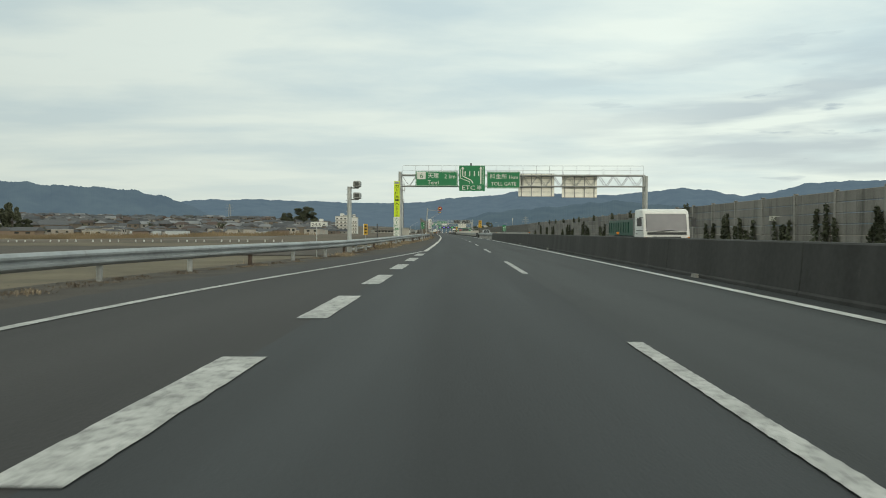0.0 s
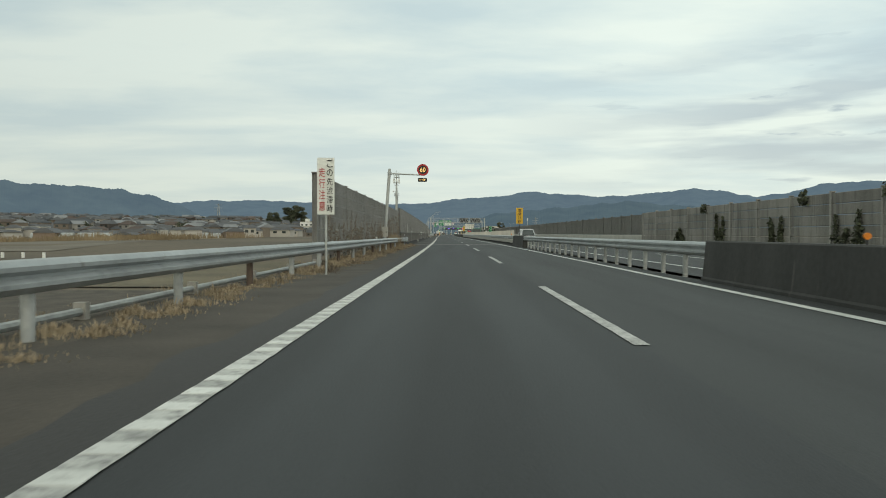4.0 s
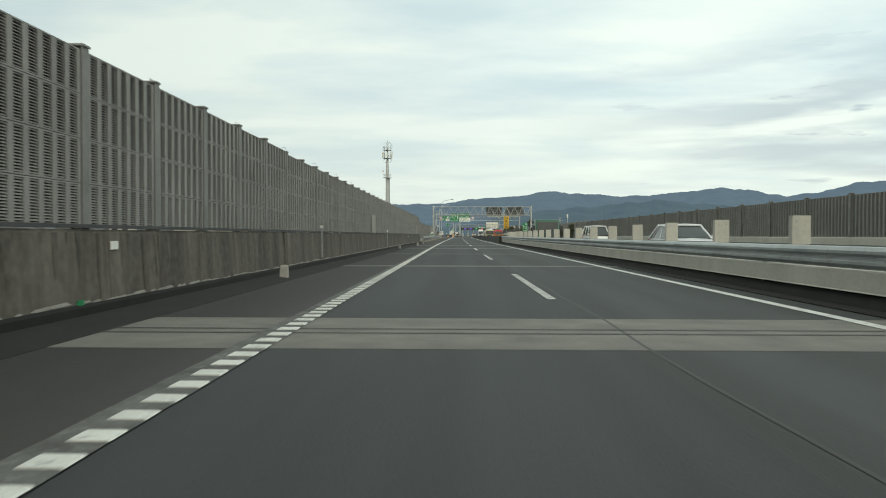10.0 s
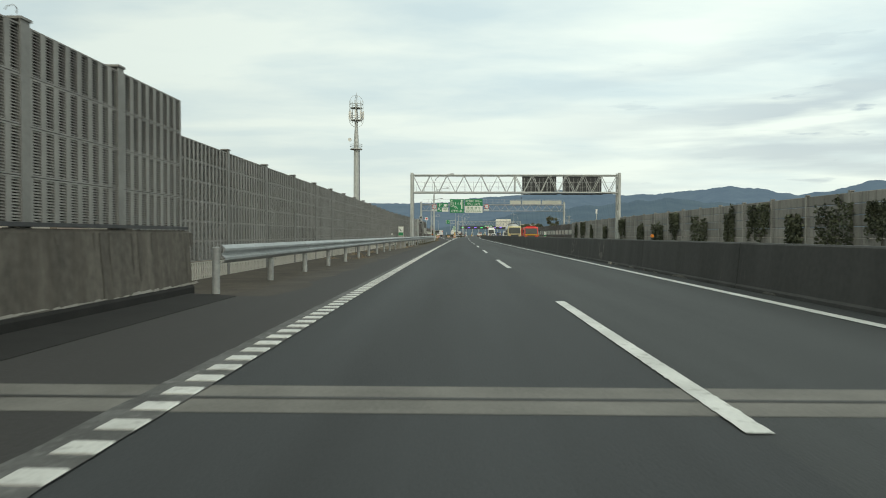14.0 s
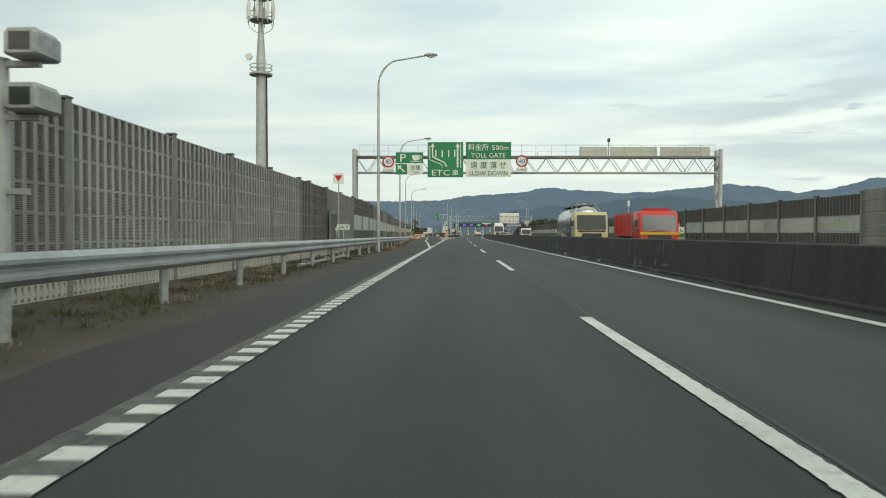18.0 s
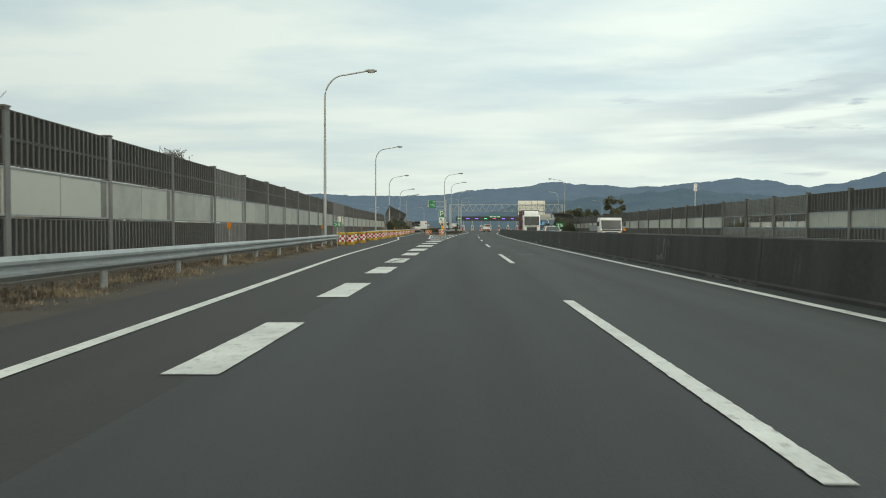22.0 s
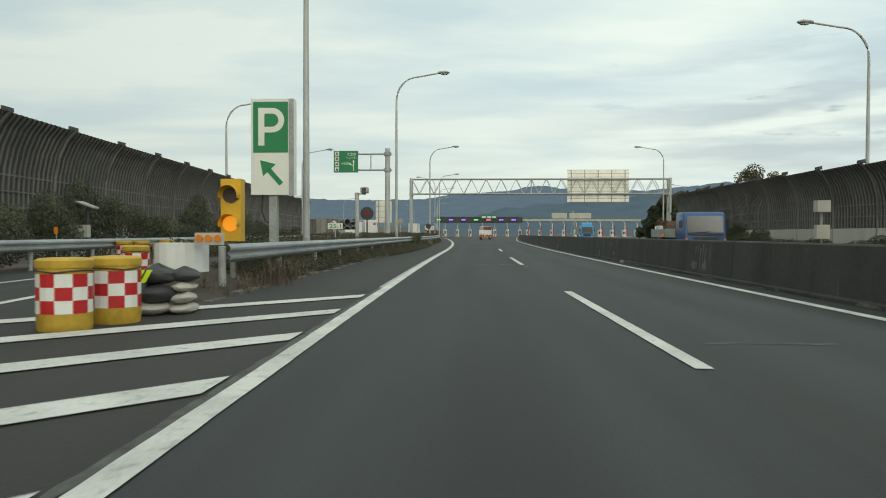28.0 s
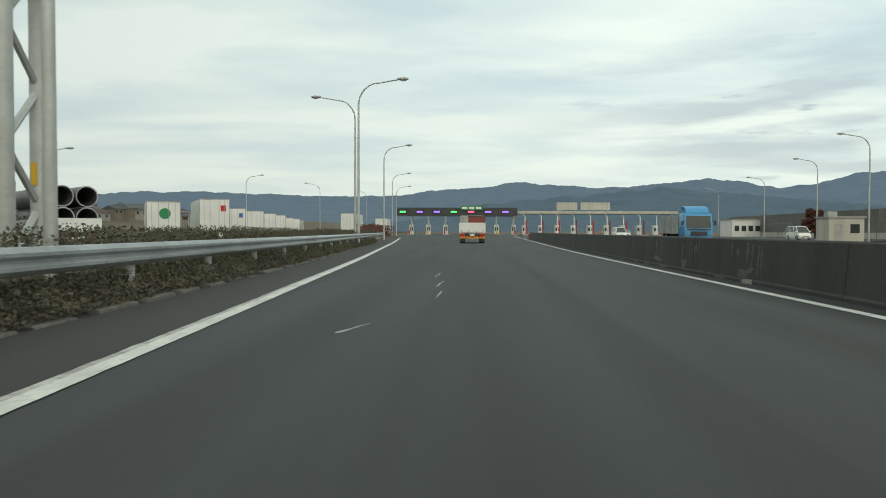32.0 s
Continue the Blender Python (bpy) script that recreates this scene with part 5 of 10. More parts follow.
# ---------------- signs ----------------
def plate(name, m, x0, x1, z0, z1, material, label, group="", rim=None, category="road sign"):
    t = thing(name, m, label, category, group)
    part("plate", Shape().box(x0, x1, 0, 0.03, z0, z1), material, t)
    bk = Shape()
    for k in (0.25, 0.75):
        z = z0 + (z1 - z0) * k
        bk.box(x0 + 0.05, x1 - 0.05, 0.03, 0.07, z - 0.03, z + 0.03)
    part("back_rail", bk, M["galv_dull"], t)
    if rim:
        w = 0.05
        part("border", Shape().box(x0 + w, x1 - w, -0.004, 0, z0 + w, z0 + 1.6 * w).box(x0 + w, x1 - w, -0.004, 0, z1 - 1.6 * w, z1 - w).box(x0 + w, x0 + 1.6 * w, -0.004, 0, z0 + w, z1 - w).box(x1 - 1.6 * w, x1 - w, -0.004, 0, z0 + w, z1 - w), rim, t)
    return t


def ribbon(pts, w, y0, y1):
    """A flat stroke on a sign through (x, z) points."""
    s = Shape()
    for (xa, za), (xb, zb) in zip(pts, pts[1:]):
        d = Vector((xb - xa, zb - za)).normalized()
        n = Vector((-d.y, d.x)) * w / 2
        s.loft([[(xa + n.x, y, za + n.y), (xa - n.x, y, za - n.y), (xb - n.x, y, zb - n.y), (xb + n.x, y, zb + n.y)] for y in (y0, y1)])
    return s


def lanes_diagram(t, x0, x1, z0, z1):
    """The white lane diagram of the toll-lane sign."""
    w, h = x1 - x0, z1 - z0

    def q(a, b):
        return (x0 + a * w, z0 + b * h)
    part("arrow", ribbon([q(0.14, 0.86), q(0.14, 0.58), q(0.47, 0.42), q(0.54, 0.30)], 0.07 * w / 2, -0.008, 0), M["white"], t)
    part("arrow", ribbon([q(0.84, 0.86), q(0.84, 0.28)], 0.07 * w / 2 * 1.3, -0.008, 0), M["white"], t)
    for a in (0.14, 0.84):
        p, l_, r_ = q(a, 0.97), q(a - 0.06, 0.86), q(a + 0.06, 0.86)
        part("arrow_head", Shape().loft([[(p[0], y, p[1]), (l_[0], y, l_[1]), (r_[0], y, r_[1])] for y in (-0.008, 0)]), M["white"], t)
    part("outline_stroke", ribbon([q(0.06, 0.88), q(0.06, 0.50), q(0.40, 0.36), q(0.41, 0.28)], 0.018 * w, -0.008, 0), M["white"], t)
    part("outline_stroke", ribbon([q(0.93, 0.96), q(0.93, 0.26)], 0.018 * w, -0.008, 0), M["white"], t)
    for a in (0.23, 0.41, 0.59, 0.76):
        part("lane_stroke", ribbon([q(a, 0.78), q(a, 0.58)], 0.035 * w, -0.008, 0), M["white"], t)
    writing(t, "ETC", x0 + 0.37 * w, z0 + 0.13 * h, 0.50 * w, 0.165 * h, M["white"])
    writing(t, "車", x0 + 0.78 * w, z0 + 0.13 * h, 0.18 * w, 0.17 * h, M["white"])


def sign_back(m, x0, x1, z0, z1, cols, label):
    t = thing("reversed_sign", m, label, "road sign", "reversed signs")
    n = round((z1 - z0) / 0.45)
    for k in range(n):
        a, b = z0 + (z1 - z0) * k / n, z0 + (z1 - z0) * (k + 1) / n
        part("sheet", Shape().box(x0, x1, 0, 0.03, a + 0.012, b - 0.012), M["cream"], t)
    for k in range(n + 1):
        z = z0 + (z1 - z0) * k / n
        part("channel", Shape().box(x0, x1, -0.025, -0.004, z - 0.018, z + 0.018), M["galv_dull"], t)
    for k in range(cols + 1):
        x = x0 + (x1 - x0) * (k + 0.3) / (cols + 0.6)
        part("stiffener", Shape().box(x - 0.04, x + 0.04, -0.09, 0, z0, z1), M["galv_dull"], t)


A = at(75.4, 0)
t = plate("direction_sign", A, -4.12, 0.27, 5.88, 7.43, M["green"], "green exit sign reading 6 Tenri 2 km on the gantry", rim=M["white"])
part("number_box", Shape().box(-3.95, -3.07, -0.008, 0, 6.62, 7.36), M["white"], t)
writing(t, "6", -3.5, 6.99, 0.34, 0.5, M["green"])
writing(t, "天理", -2.28, 6.98, 1.12, 0.5, M["white"])
writing(t, "2 km", -0.55, 6.92, 1.1, 0.42, M["white"])
writing(t, "Tenri", -2.28, 6.28, 1.15, 0.42, M["white"])
t = plate("lane_sign", at(75.3, 0), 0.42, 3.1, 5.4, 8.04, M["green"], "green toll-lane diagram sign with two white arrows", "lane signs", rim=None)
lanes_diagram(t, 0.42, 3.1, 5.4, 8.04)
t = plate("toll_gate_sign", A, 3.33, 6.76, 5.68, 7.42, M["green"], "green sign announcing the toll gate in 1 km", rim=M["white"])
writing(t, "料金所", 4.5, 6.92, 1.8, 0.52, M["white"])
writing(t, "1km", 6.1, 6.84, 0.9, 0.36, M["white"])
writing(t, "TOLL GATE", 5.05, 6.15, 2.6, 0.38, M["white"])
sign_back(at(76.6, 0), 6.7, 10.5, 4.9, 7.3, 3, "bright aluminium back of a large road sign on the gantry")
sign_back(at(76.6, 0), 11.3, 15.0, 4.8, 7.2, 3, "bright aluminium back of a large road sign on the gantry")
t = plate("banner_sign", at(75.2, 0), -6.36, -5.76, 2.70, 6.4, M["lime"], "tall lime-yellow banner with black vertical lettering on the gantry post")
column(t, "カード未挿入", -6.06, 6.05, 0.4, 0.36, M["black"])
column(t, "お知らせ中", -6.06, 3.86, 0.22, 0.225, M["black"])
part("cap_strip", Shape().box(-6.3, -5.82, -0.008, 0, 6.12, 6.34), M["galv_dull"], t, "grey strip at the top")
t = plate("banner_sign", at(75.2, 0), -6.40, -5.78, 0.70, 2.66, M["white"], "tall white banner with green vertical lettering on the gantry post")
column(t, "カード挿入", -6.09, 2.6, 0.42, 0.34, M["green"])
writing(t, "OK", -6.09, 0.79, 0.4, 0.14, M["green"])
tb = thing("control_cabinet", at(76.4, -5.2), "pale grey control cabinet behind the gantry post", "cabinet")
part("body", Shape().box(-0.35, 0.35, -0.25, 0.25, 0.2, 1.5), M["concrete_pale"], tb)
part("roof", Shape().box(-0.4, 0.4, -0.3, 0.3, 1.5, 1.56), M["galv_dull"], tb)

C = at(450.7, 0)
t = plate("parking_sign", C, -4.33, -2.32, 6.24, 7.04, M["green"], "green parking sign with a P and a coffee cup")
writing(t, "P", -3.78, 6.64, 0.44, 0.56, M["white"])
cup = Shape().loft([[(-2.85 + r * a, y, 6.45 + z) for a, z in ((-1, 0.38), (-0.85, 0.14), (-0.45, 0.0), (0.45, 0.0), (0.85, 0.14), (1, 0.38))] for y, r in ((-0.008, 0.3), (0, 0.3))])
part("cup", cup, M["white"], t)
part("saucer", Shape().box(-3.25, -2.45, -0.008, 0, 6.36, 6.41), M["white"], t)
part("cup_handle", ribbon([(-2.55, 6.78), (-2.42, 6.76), (-2.42, 6.62), (-2.58, 6.58)], 0.05, -0.008, 0), M["white"], t)
t = plate("parking_sign", C, -4.33, -3.5, 5.42, 6.18, M["green"], "green sign with a white arrow pointing up and to the side")
part("arrow", ribbon([(-3.66, 5.6), (-4.05, 5.95)], 0.09, -0.008, 0), M["white"], t)
part("arrow_head", Shape().loft([[(-4.2, y, 6.08), (-4.16, y, 5.75), (-3.86, y, 6.05)] for y in (-0.008, 0)]), M["white"], t)
t = plate("parking_sign", C, -3.48, -2.32, 5.42, 6.18, M["white"], "white sign with the green place name Tenri")
writing(t, "天理", -2.88, 5.92, 0.72, 0.32, M["green"])
writing(t, "Tenri", -2.88, 5.58, 0.5, 0.16, M["green"])
t = plate("lane_sign", C, -1.99, 0.62, 5.22, 7.79, M["green"], "green toll-lane diagram sign with two white arrows", "lane signs")
lanes_diagram(t, -1.99, 0.62, 5.22, 7.79)
t = plate("toll_gate_sign", C, 0.8, 4.12, 6.53, 7.80, M["green"], "green upper half of the toll gate sign, 500 m", rim=None)
writing(t, "料金所", 1.72, 7.43, 1.5, 0.5, M["white"])
writing(t, "500m", 3.32, 7.38, 1.2, 0.36, M["white"])
writing(t, "TOLL GATE", 2.45, 6.82, 2.5, 0.34, M["white"])
t = plate("toll_gate_sign", C, 0.8, 4.12, 5.24, 6.52, M["white"], "white lower half of the sign, reading slow down in green")
for ch, x in zip("速度落せ", (1.4, 2.12, 2.84, 3.5)):
    writing(t, ch, x, 6.12, 0.5, 0.5, M["green"])
writing(t, "SLOW DOWN", 2.46, 5.52, 2.8, 0.33, M["green"])


def speed_sign(m, x, z, r, label):
    t = thing("speed_limit_sign", m, label, "road sign", "speed limit signs")
    part("plate", disc(Shape(), x, z, r, 0, 0.02), M["white"], t)
    ring = Shape()
    n = 28
    for k in range(n):
        a, b = 2 * math.pi * k / n, 2 * math.pi * (k + 1) / n
        ring.quad(*[(x + q * math.cos(c), -0.006, z + q * math.sin(c)) for q, c in ((r * 0.97, a), (r * 0.97, b), (r * 0.74, b), (r * 0.74, a))])
    part("red_ring", ring, M["red"], t)
    writing(t, "40", x, z, r * 1.0, r * 0.72, M["blue"], y=-0.012)
    part("sub_plate", Shape().box(x - r * 0.95, x + r * 0.95, 0, 0.02, z - r * 1.62, z - r * 1.12), M["white"], t)
    writing(t, "ここから", x, z - r * 1.37, r * 1.5, r * 0.32, M["black"], y=-0.008)


speed_sign(C, -4.88, 6.36, 0.45, "round 40 speed limit sign with a red ring")
speed_sign(C, 4.9, 6.4, 0.45, "round 40 speed limit sign with a red ring")
sign_back(at(684.9, 0), 10.85, 18.5, 5.15, 9.15, 4, "large bright aluminium back of a ribbed road sign on the gantry")
for a, b in ((9.3, 11.4), (11.6, 15.1), (15.3, 19.0)):
    sb = thing("screen_panel", at(452.0, 0), "grey perforated screen on the gantry walkway", "screen", "walkway screens")
    part("screen", Shape().box(a, b, 0, 0.03, 6.9, 7.6), M["frost"], sb)


def pole_sign(name, s, u, x0, x1, z0, z1, material, label, post_r=0.03, group="", back=0.06, post_mat=None):
    t = plate(name, at(s, u), x0, x1, z0, z1, material, label, group)
    x = (x0 + x1) / 2
    part("pole", Shape().tube([(x, back, -0.15), (x, back, z1 - 0.05)], post_r, 8), post_mat or M["pole"], t, smooth=True)
    return t


for u in (-3.92, 6.42):
    t = pole_sign("distance_sign", 91.0 if u < 0 else 91.9, u, -0.22, 0.22, 1.53 if u < 0 else 1.22, 2.32 if u < 0 else 2.0, M["green"], "small green distance board on a thin pole", group="toll distance boards")
    z = 2.32 if u < 0 else 2.0
    column(t, "料金所", 0.11, z - 0.03, 0.17, 0.2, M["white"], y=-0.012)
    column(t, "まで", -0.12, z - 0.25, 0.13, 0.16, M["white"], y=-0.012)
    writing(t, "0.8km", 0.0, z - 0.7, 0.36, 0.1, M["white"], y=-0.012)
for s, body in ((199.5, "0.7km"), (291.4, "0.6km")):
    t = pole_sign("distance_sign", s, 6.95 if s < 250 else 6.9, -0.7, -0.25, 1.45, 2.22, M["green"], "small green distance board in the bridge median", group="toll distance boards")
    column(t, "料金所", -0.37, 2.2, 0.17, 0.2, M["white"], y=-0.012)
    column(t, "まで", -0.6, 1.98, 0.13, 0.16, M["white"], y=-0.012)
    writing(t, body, -0.47, 1.53, 0.36, 0.1, M["white"], y=-0.012)
t = pole_sign("notice_board", 111.4, -4.62 + 1.15, -0.23, 0.23, 1.62, 3.14, M["white"], "tall white notice board with black and red vertical lettering")
column(t, "この先渋滞時", 0.11, 3.1, 0.16, 0.24, M["black"], y=-0.012)
column(t, "走行注意", -0.1, 2.9, 0.17, 0.3, M["red"], y=-0.012)
t = pole_sign("warning_board", 166, 7.2, -0.34, 0.34, 2.17, 3.78, M["yellow"], "yellow warning board with black vertical lettering in the median", group="yellow boards", post_mat=M["dark"])
column(t, "速度注意", 0.0, 3.74, 0.42, 0.385, M["black"], y=-0.012)
t = pole_sign("warning_board", 316.5, 6.5, -0.31, 0.31, 1.95, 3.43, M["yellow"], "yellow warning board with black vertical lettering in the median", group="yellow boards")
column(t, "追突注意", 0.0, 3.4, 0.42, 0.36, M["black"], y=-0.012)


def km_post(s, u, z, body, board, ink, label, w=0.5, h=0.21):
    t = pole_sign("kilometre_post", s, u, -w / 2, w / 2, z - h / 2, z + h / 2, board, label, 0.025, "kilometre posts")
    writing(t, body, 0, z, w * 0.78, h * 0.62, ink, y=-0.012)


km_post(31, -6.1, 1.42, "24.5", M["white"], M["dark"], "small white kilometre post that reads 24.5", 0.5, 0.21)
km_post(40, 11.5 + 6.0, 1.9, "24.5", M["white"], M["dark"], "small white kilometre post that reads 24.5", 0.7, 0.28)
km_post(232, -4.7, 1.4, "24.7", M["white"], M["dark"], "small white kilometre post on the parapet that reads 24.7", 0.45, 0.16)
km_post(428.6, -4.14 - 0.6, 1.37, "24.9", M["white"], M["green"], "small white kilometre post that reads 24.9 in green", 0.56, 0.23)
km_post(520.3, -7.53, 1.33, "25", M["green"], M["white"], "small green kilometre post that reads 25", 0.46, 0.27)
km_post(520.3, 6.08, 1.33, "25", M["green"], M["white"], "small green kilometre post that reads 25", 0.46, 0.26)
km_post(623, -5.68, 1.42, "25.1", M["white"], M["green"], "small white kilometre post that reads 25.1 in green", 0.62, 0.25)
km_post(640, 11.8, 1.55, "25.1", M["white"], M["green"], "small white kilometre post that reads 25.1 in green", 0.5, 0.22)
t = pole_sign("triangle_sign", 431.3, -5.38, -0.25, 0.25, 3.42, 3.9, M["white"], "square white board with a red triangle on a pole", 0.03)
part("triangle", Shape().loft([[(-0.19, y, 3.8), (0.19, y, 3.8), (0, y, 3.5)] for y in (-0.008, 0)]), M["red"], t)
t = pole_sign("triangle_sign", 680, -20.9, -0.26, 0.26, 3.45, 3.96, M["white"], "square white board with a red triangle on a pole", 0.03)
part("triangle", Shape().loft([[(-0.2, y, 3.88), (0.2, y, 3.88), (0, y, 3.54)] for y in (-0.008, 0)]), M["red"], t)

# variable speed limit on an arm
v = thing("variable_speed_sign", at(145.5, -4.52), "round electronic 60 speed sign on a cantilever pole", "road sign")
part("pole", Shape().tube([(-0.42, 0, 0), (0, 0, 5.9)], [0.13, 0.11], 12), M["pole"], v, smooth=True)
part("arm", Shape().tube([(0, 0, 5.55), (2.25, 0, 5.45)], 0.05, 8), M["pole"], v, smooth=True)
part("collar", Shape().tube([(0, 0, 5.45), (0, 0, 5.65)], 0.16, 10), M["galv_dull"], v)
fc = part("sign_face", disc(Shape(), 2.45, 5.82, 0.43, -0.1, 0.12), M["red"], v, "red-rimmed round lamp face")
part("dark_disc", disc(Shape(), 2.45, 5.82, 0.31, -0.115, -0.1), M["black"], fc)
m_amber = glow("amber diodes", (1.0, 0.62, 0.2), 1.2)
writing(fc, "60", 2.45, 5.82, 0.4, 0.34, m_amber, y=-0.125)
part("arrow_box", Shape().box(2.1, 2.75, -0.1, 0.1, 4.95, 5.22), M["black"], v, "black arrow panel")
part("arrow_lights", ribbon([(2.2, 5.08), (2.62, 5.08)], 0.03, -0.11, -0.1), m_amber, v)
part("arrow_lights", ribbon([(2.52, 5.16), (2.64, 5.08), (2.52, 5.0)], 0.03, -0.11, -0.1), m_amber, v)
for s, u, w, h in ((144.6, -4.9, 0.62, 0.66),):
    b = thing("control_box", at(s, u), "pale grey steel control box on a post by the noise wall", "control box", "control boxes")
    part("body", Shape().box(-w / 2, w / 2, -0.2, 0.2, 0.9, 0.9 + h), M["concrete_pale"], b)
    part("lid", Shape().box(-w / 2 - 0.03, w / 2 + 0.03, -0.23, 0.23, 0.9 + h, 0.94 + h), M["concrete_pale"], b)
    part("latch", Shape().box(w / 2 - 0.12, w / 2 - 0.07, -0.225, -0.2, 1.15, 1.27), M["dark"], b)
    part("leg", Shape().tube([(0, 0, 0), (0, 0, 0.9)], 0.06, 8), M["galv_dull"], b)


# ---------------- poles with cameras ----------------
def camera_pole(s, u, h, label, heads=2, gap=0.62, first=None):
    c = thing("camera_pole", at(s, u), label, "camera pole", "camera poles")
    part("pole", Shape().tube([(0, 0, -1.6 if s < 100 else 0), (0, 0, h)], 0.115, 12), M["pole"], c, smooth=True)
    part("cap", Shape().tube([(0, 0, h), (0, 0, h + 0.03)], 0.13, 12), M["galv_dull"], c)
    for k in range(heads):
        z = h + 0.05 - gap * k
        part("bracket", Shape().box(0, 0.5, -0.04, 0.04, z - 0.12, z - 0.05), M["galv_dull"], c)
        hd = part("housing", Shape().loft([[(0.42 + a * q, y, z + 0.12 + b * q) for a, b in ((-0.2, -0.13), (-0.16, -0.16), (0.16, -0.16), (0.2, -0.13), (0.2, 0.1), (0.15, 0.16), (-0.15, 0.16), (-0.2, 0.1))] for y, q in ((-0.28, 0.85), (-0.24, 1.0), (0.2, 1.0), (0.26, 0.9))]), M["galv_dull"], c, "boxy grey lamp housing")
        part("window", Shape().box(0.3, 0.54, -0.288, -0.28, z + 0.02, z + 0.22), M["glass"], hd)
        part("stalk", Shape().tube([(0.42, 0, z - 0.05), (0.42, 0, z)], 0.04, 6), M["galv_dull"], c)
    for k in range(5):
        part("rung", Shape().tube([(-0.2, 0, h - 0.1 - 0.3 * k), (0.02, 0, h - 0.1 - 0.3 * k)], 0.012, 5), M["galv_dull"], c)
    part("bracket", Shape().box(-0.35, 0.35, -0.05, 0.05, h - 1.55, h - 1.48), M["galv_dull"], c)


camera_pole(38.7, -5.8, 3.5, "grey pole with two boxy traffic sensors beside the guard rail")
camera_pole(406, -5.25, 3.1, "grey pole with two boxy traffic sensors by the noise wall")
camera_pole(632.3, -6.3, 3.3, "grey pole with one boxy traffic sensor on the planted island", heads=1)
M["rust_red"] = mat("dull red lamp glass", (0.16, 0.012, 0.014), 0.4, grain=40, patch=6, var=0.4, bump=0)
r_ = thing("stop_light_sign", at(627, -4.95), "round dark signal with red lamps on a pole", "signal", "round signals")
part("pole", Shape().tube([(0, 0.05, 0), (0, 0.05, 2.0)], 0.035, 8), M["dark"], r_)
part("disc", disc(Shape(), 0, 2.06, 0.31, 0, 0.06), M["dark"], r_)
part("lamp", disc(Shape(), 0, 2.06, 0.13, -0.015, 0), M["rust_red"], r_, "dull red lamp cluster")
copy_thing(r_, at(677.9, -6.0, -0.06))
rs = thing("round_sign", at(683.7, -10.0), "bare grey back of a round road sign on a thin pole", "road sign")
part("disc", disc(Shape(), 0, 2.62, 0.38, -0.012, 0.012), M["galv_dull"], rs)
for z in (2.5, 2.74):
    part("clamp", Shape().box(-0.3, 0.3, -0.04, -0.012, z - 0.025, z + 0.025), M["galv"], rs)
part("pole", Shape().tube([(0, -0.07, 0), (0, -0.07, 2.95)], 0.032, 8), M["pole"], rs, smooth=True)
part("small_plate", Shape().box(-0.12, 0.12, -0.02, 0.0, 1.85, 2.1), M["galv"], rs)
ns = thing("round_sign", at(650, -11.2), "small round blue and white sign on a thin white pole", "road sign")
part("disc", disc(Shape(), 0, 1.92, 0.21, -0.012, 0.0), M["white"], ns)
part("stripe", ribbon([(-0.13, 2.05), (0.13, 1.79)], 0.09, -0.018, -0.012), M["blue"], ns)
part("small_plate", Shape().box(-0.08, 0.08, -0.012, 0.0, 1.5, 1.68), M["blue"], ns)
part("pole", Shape().tube([(0, 0.03, 0), (0, 0.03, 2.1)], 0.025, 8), M["white_paint"], ns)

# emergency telephones
for s, u, m in ((375, -4.78, 1.0), (447, 15.4, 0.85)):
    e = thing("emergency_phone", at(s, u), "grey and white emergency telephone box with a green panel", "telephone box", "emergency telephones")
    part("cabinet", Shape().box(-0.21, 0.21, 0, 0.3, m - 0.05, m + 0.8), M["concrete_pale"], e)
    part("front", Shape().box(-0.19, 0.19, -0.012, 0, m + 0.3, m + 0.75), M["white"], e)
    part("green_panel", Shape().box(-0.19, 0.19, -0.014, 0, m + 0.05, m + 0.29), M["green"], e)
    part("handset", ribbon([(-0.09, m + 0.62), (-0.05, m + 0.5), (0.03, m + 0.42), (0.1, m + 0.42)], 0.06, -0.03, -0.012), M["dark"], e)
    part("pedestal", Shape().box(-0.3, 0.3, 0, 0.35, -0.05, m - 0.05), M["concrete"], e)

# round delineators on thin posts, and amber ones on the barrier
dl = None
for s, u, z in ((86, -4.6, 1.05), (138, -4.75, 0.85), (187, -4.72, 1.4), (253, -4.72, 1.4), (279, -4.72, 1.4), (368.8, -4.92, 1.15), (432, -5.6, 1.3), (690, -6.9, 1.0), (735, -10.3, 1.0)):
    m = at(s, u, z - 1.0)
    if dl is None:
        dl = thing("delineator", m, "round white reflector on a thin post", "delineator", "white delineators")
        part("post", Shape().tube([(0, 0.02, -0.1), (0, 0.02, 1.0)], 0.022, 6), M["galv_dull"], dl)
        part("reflector", disc(Shape(), 0, 1.0, 0.06, -0.02, 0.01, 14), M["white"], dl)
    else:
        copy_thing(dl, m)
dl = None
for s in (28, 61, 103, 164, 338, 371, 404, 439, 471, 503, 530, 559, 588, 617, 646, 676, 706):
    m = at(s, median(s) - 0.02, 0.96)
    if dl is None:
        dl = thing("delineator", m, "round amber reflector on top of the barrier", "delineator", "amber delineators")
        part("stem", Shape().tube([(0, 0, -0.02), (0, 0, 0.1)], 0.015, 6), M["dark"], dl)
        part("reflector", disc(Shape(), 0, 0.13, 0.055, -0.02, 0.02, 14), M["orange"], dl)
    else:
        copy_thing(dl, m)
dl = None
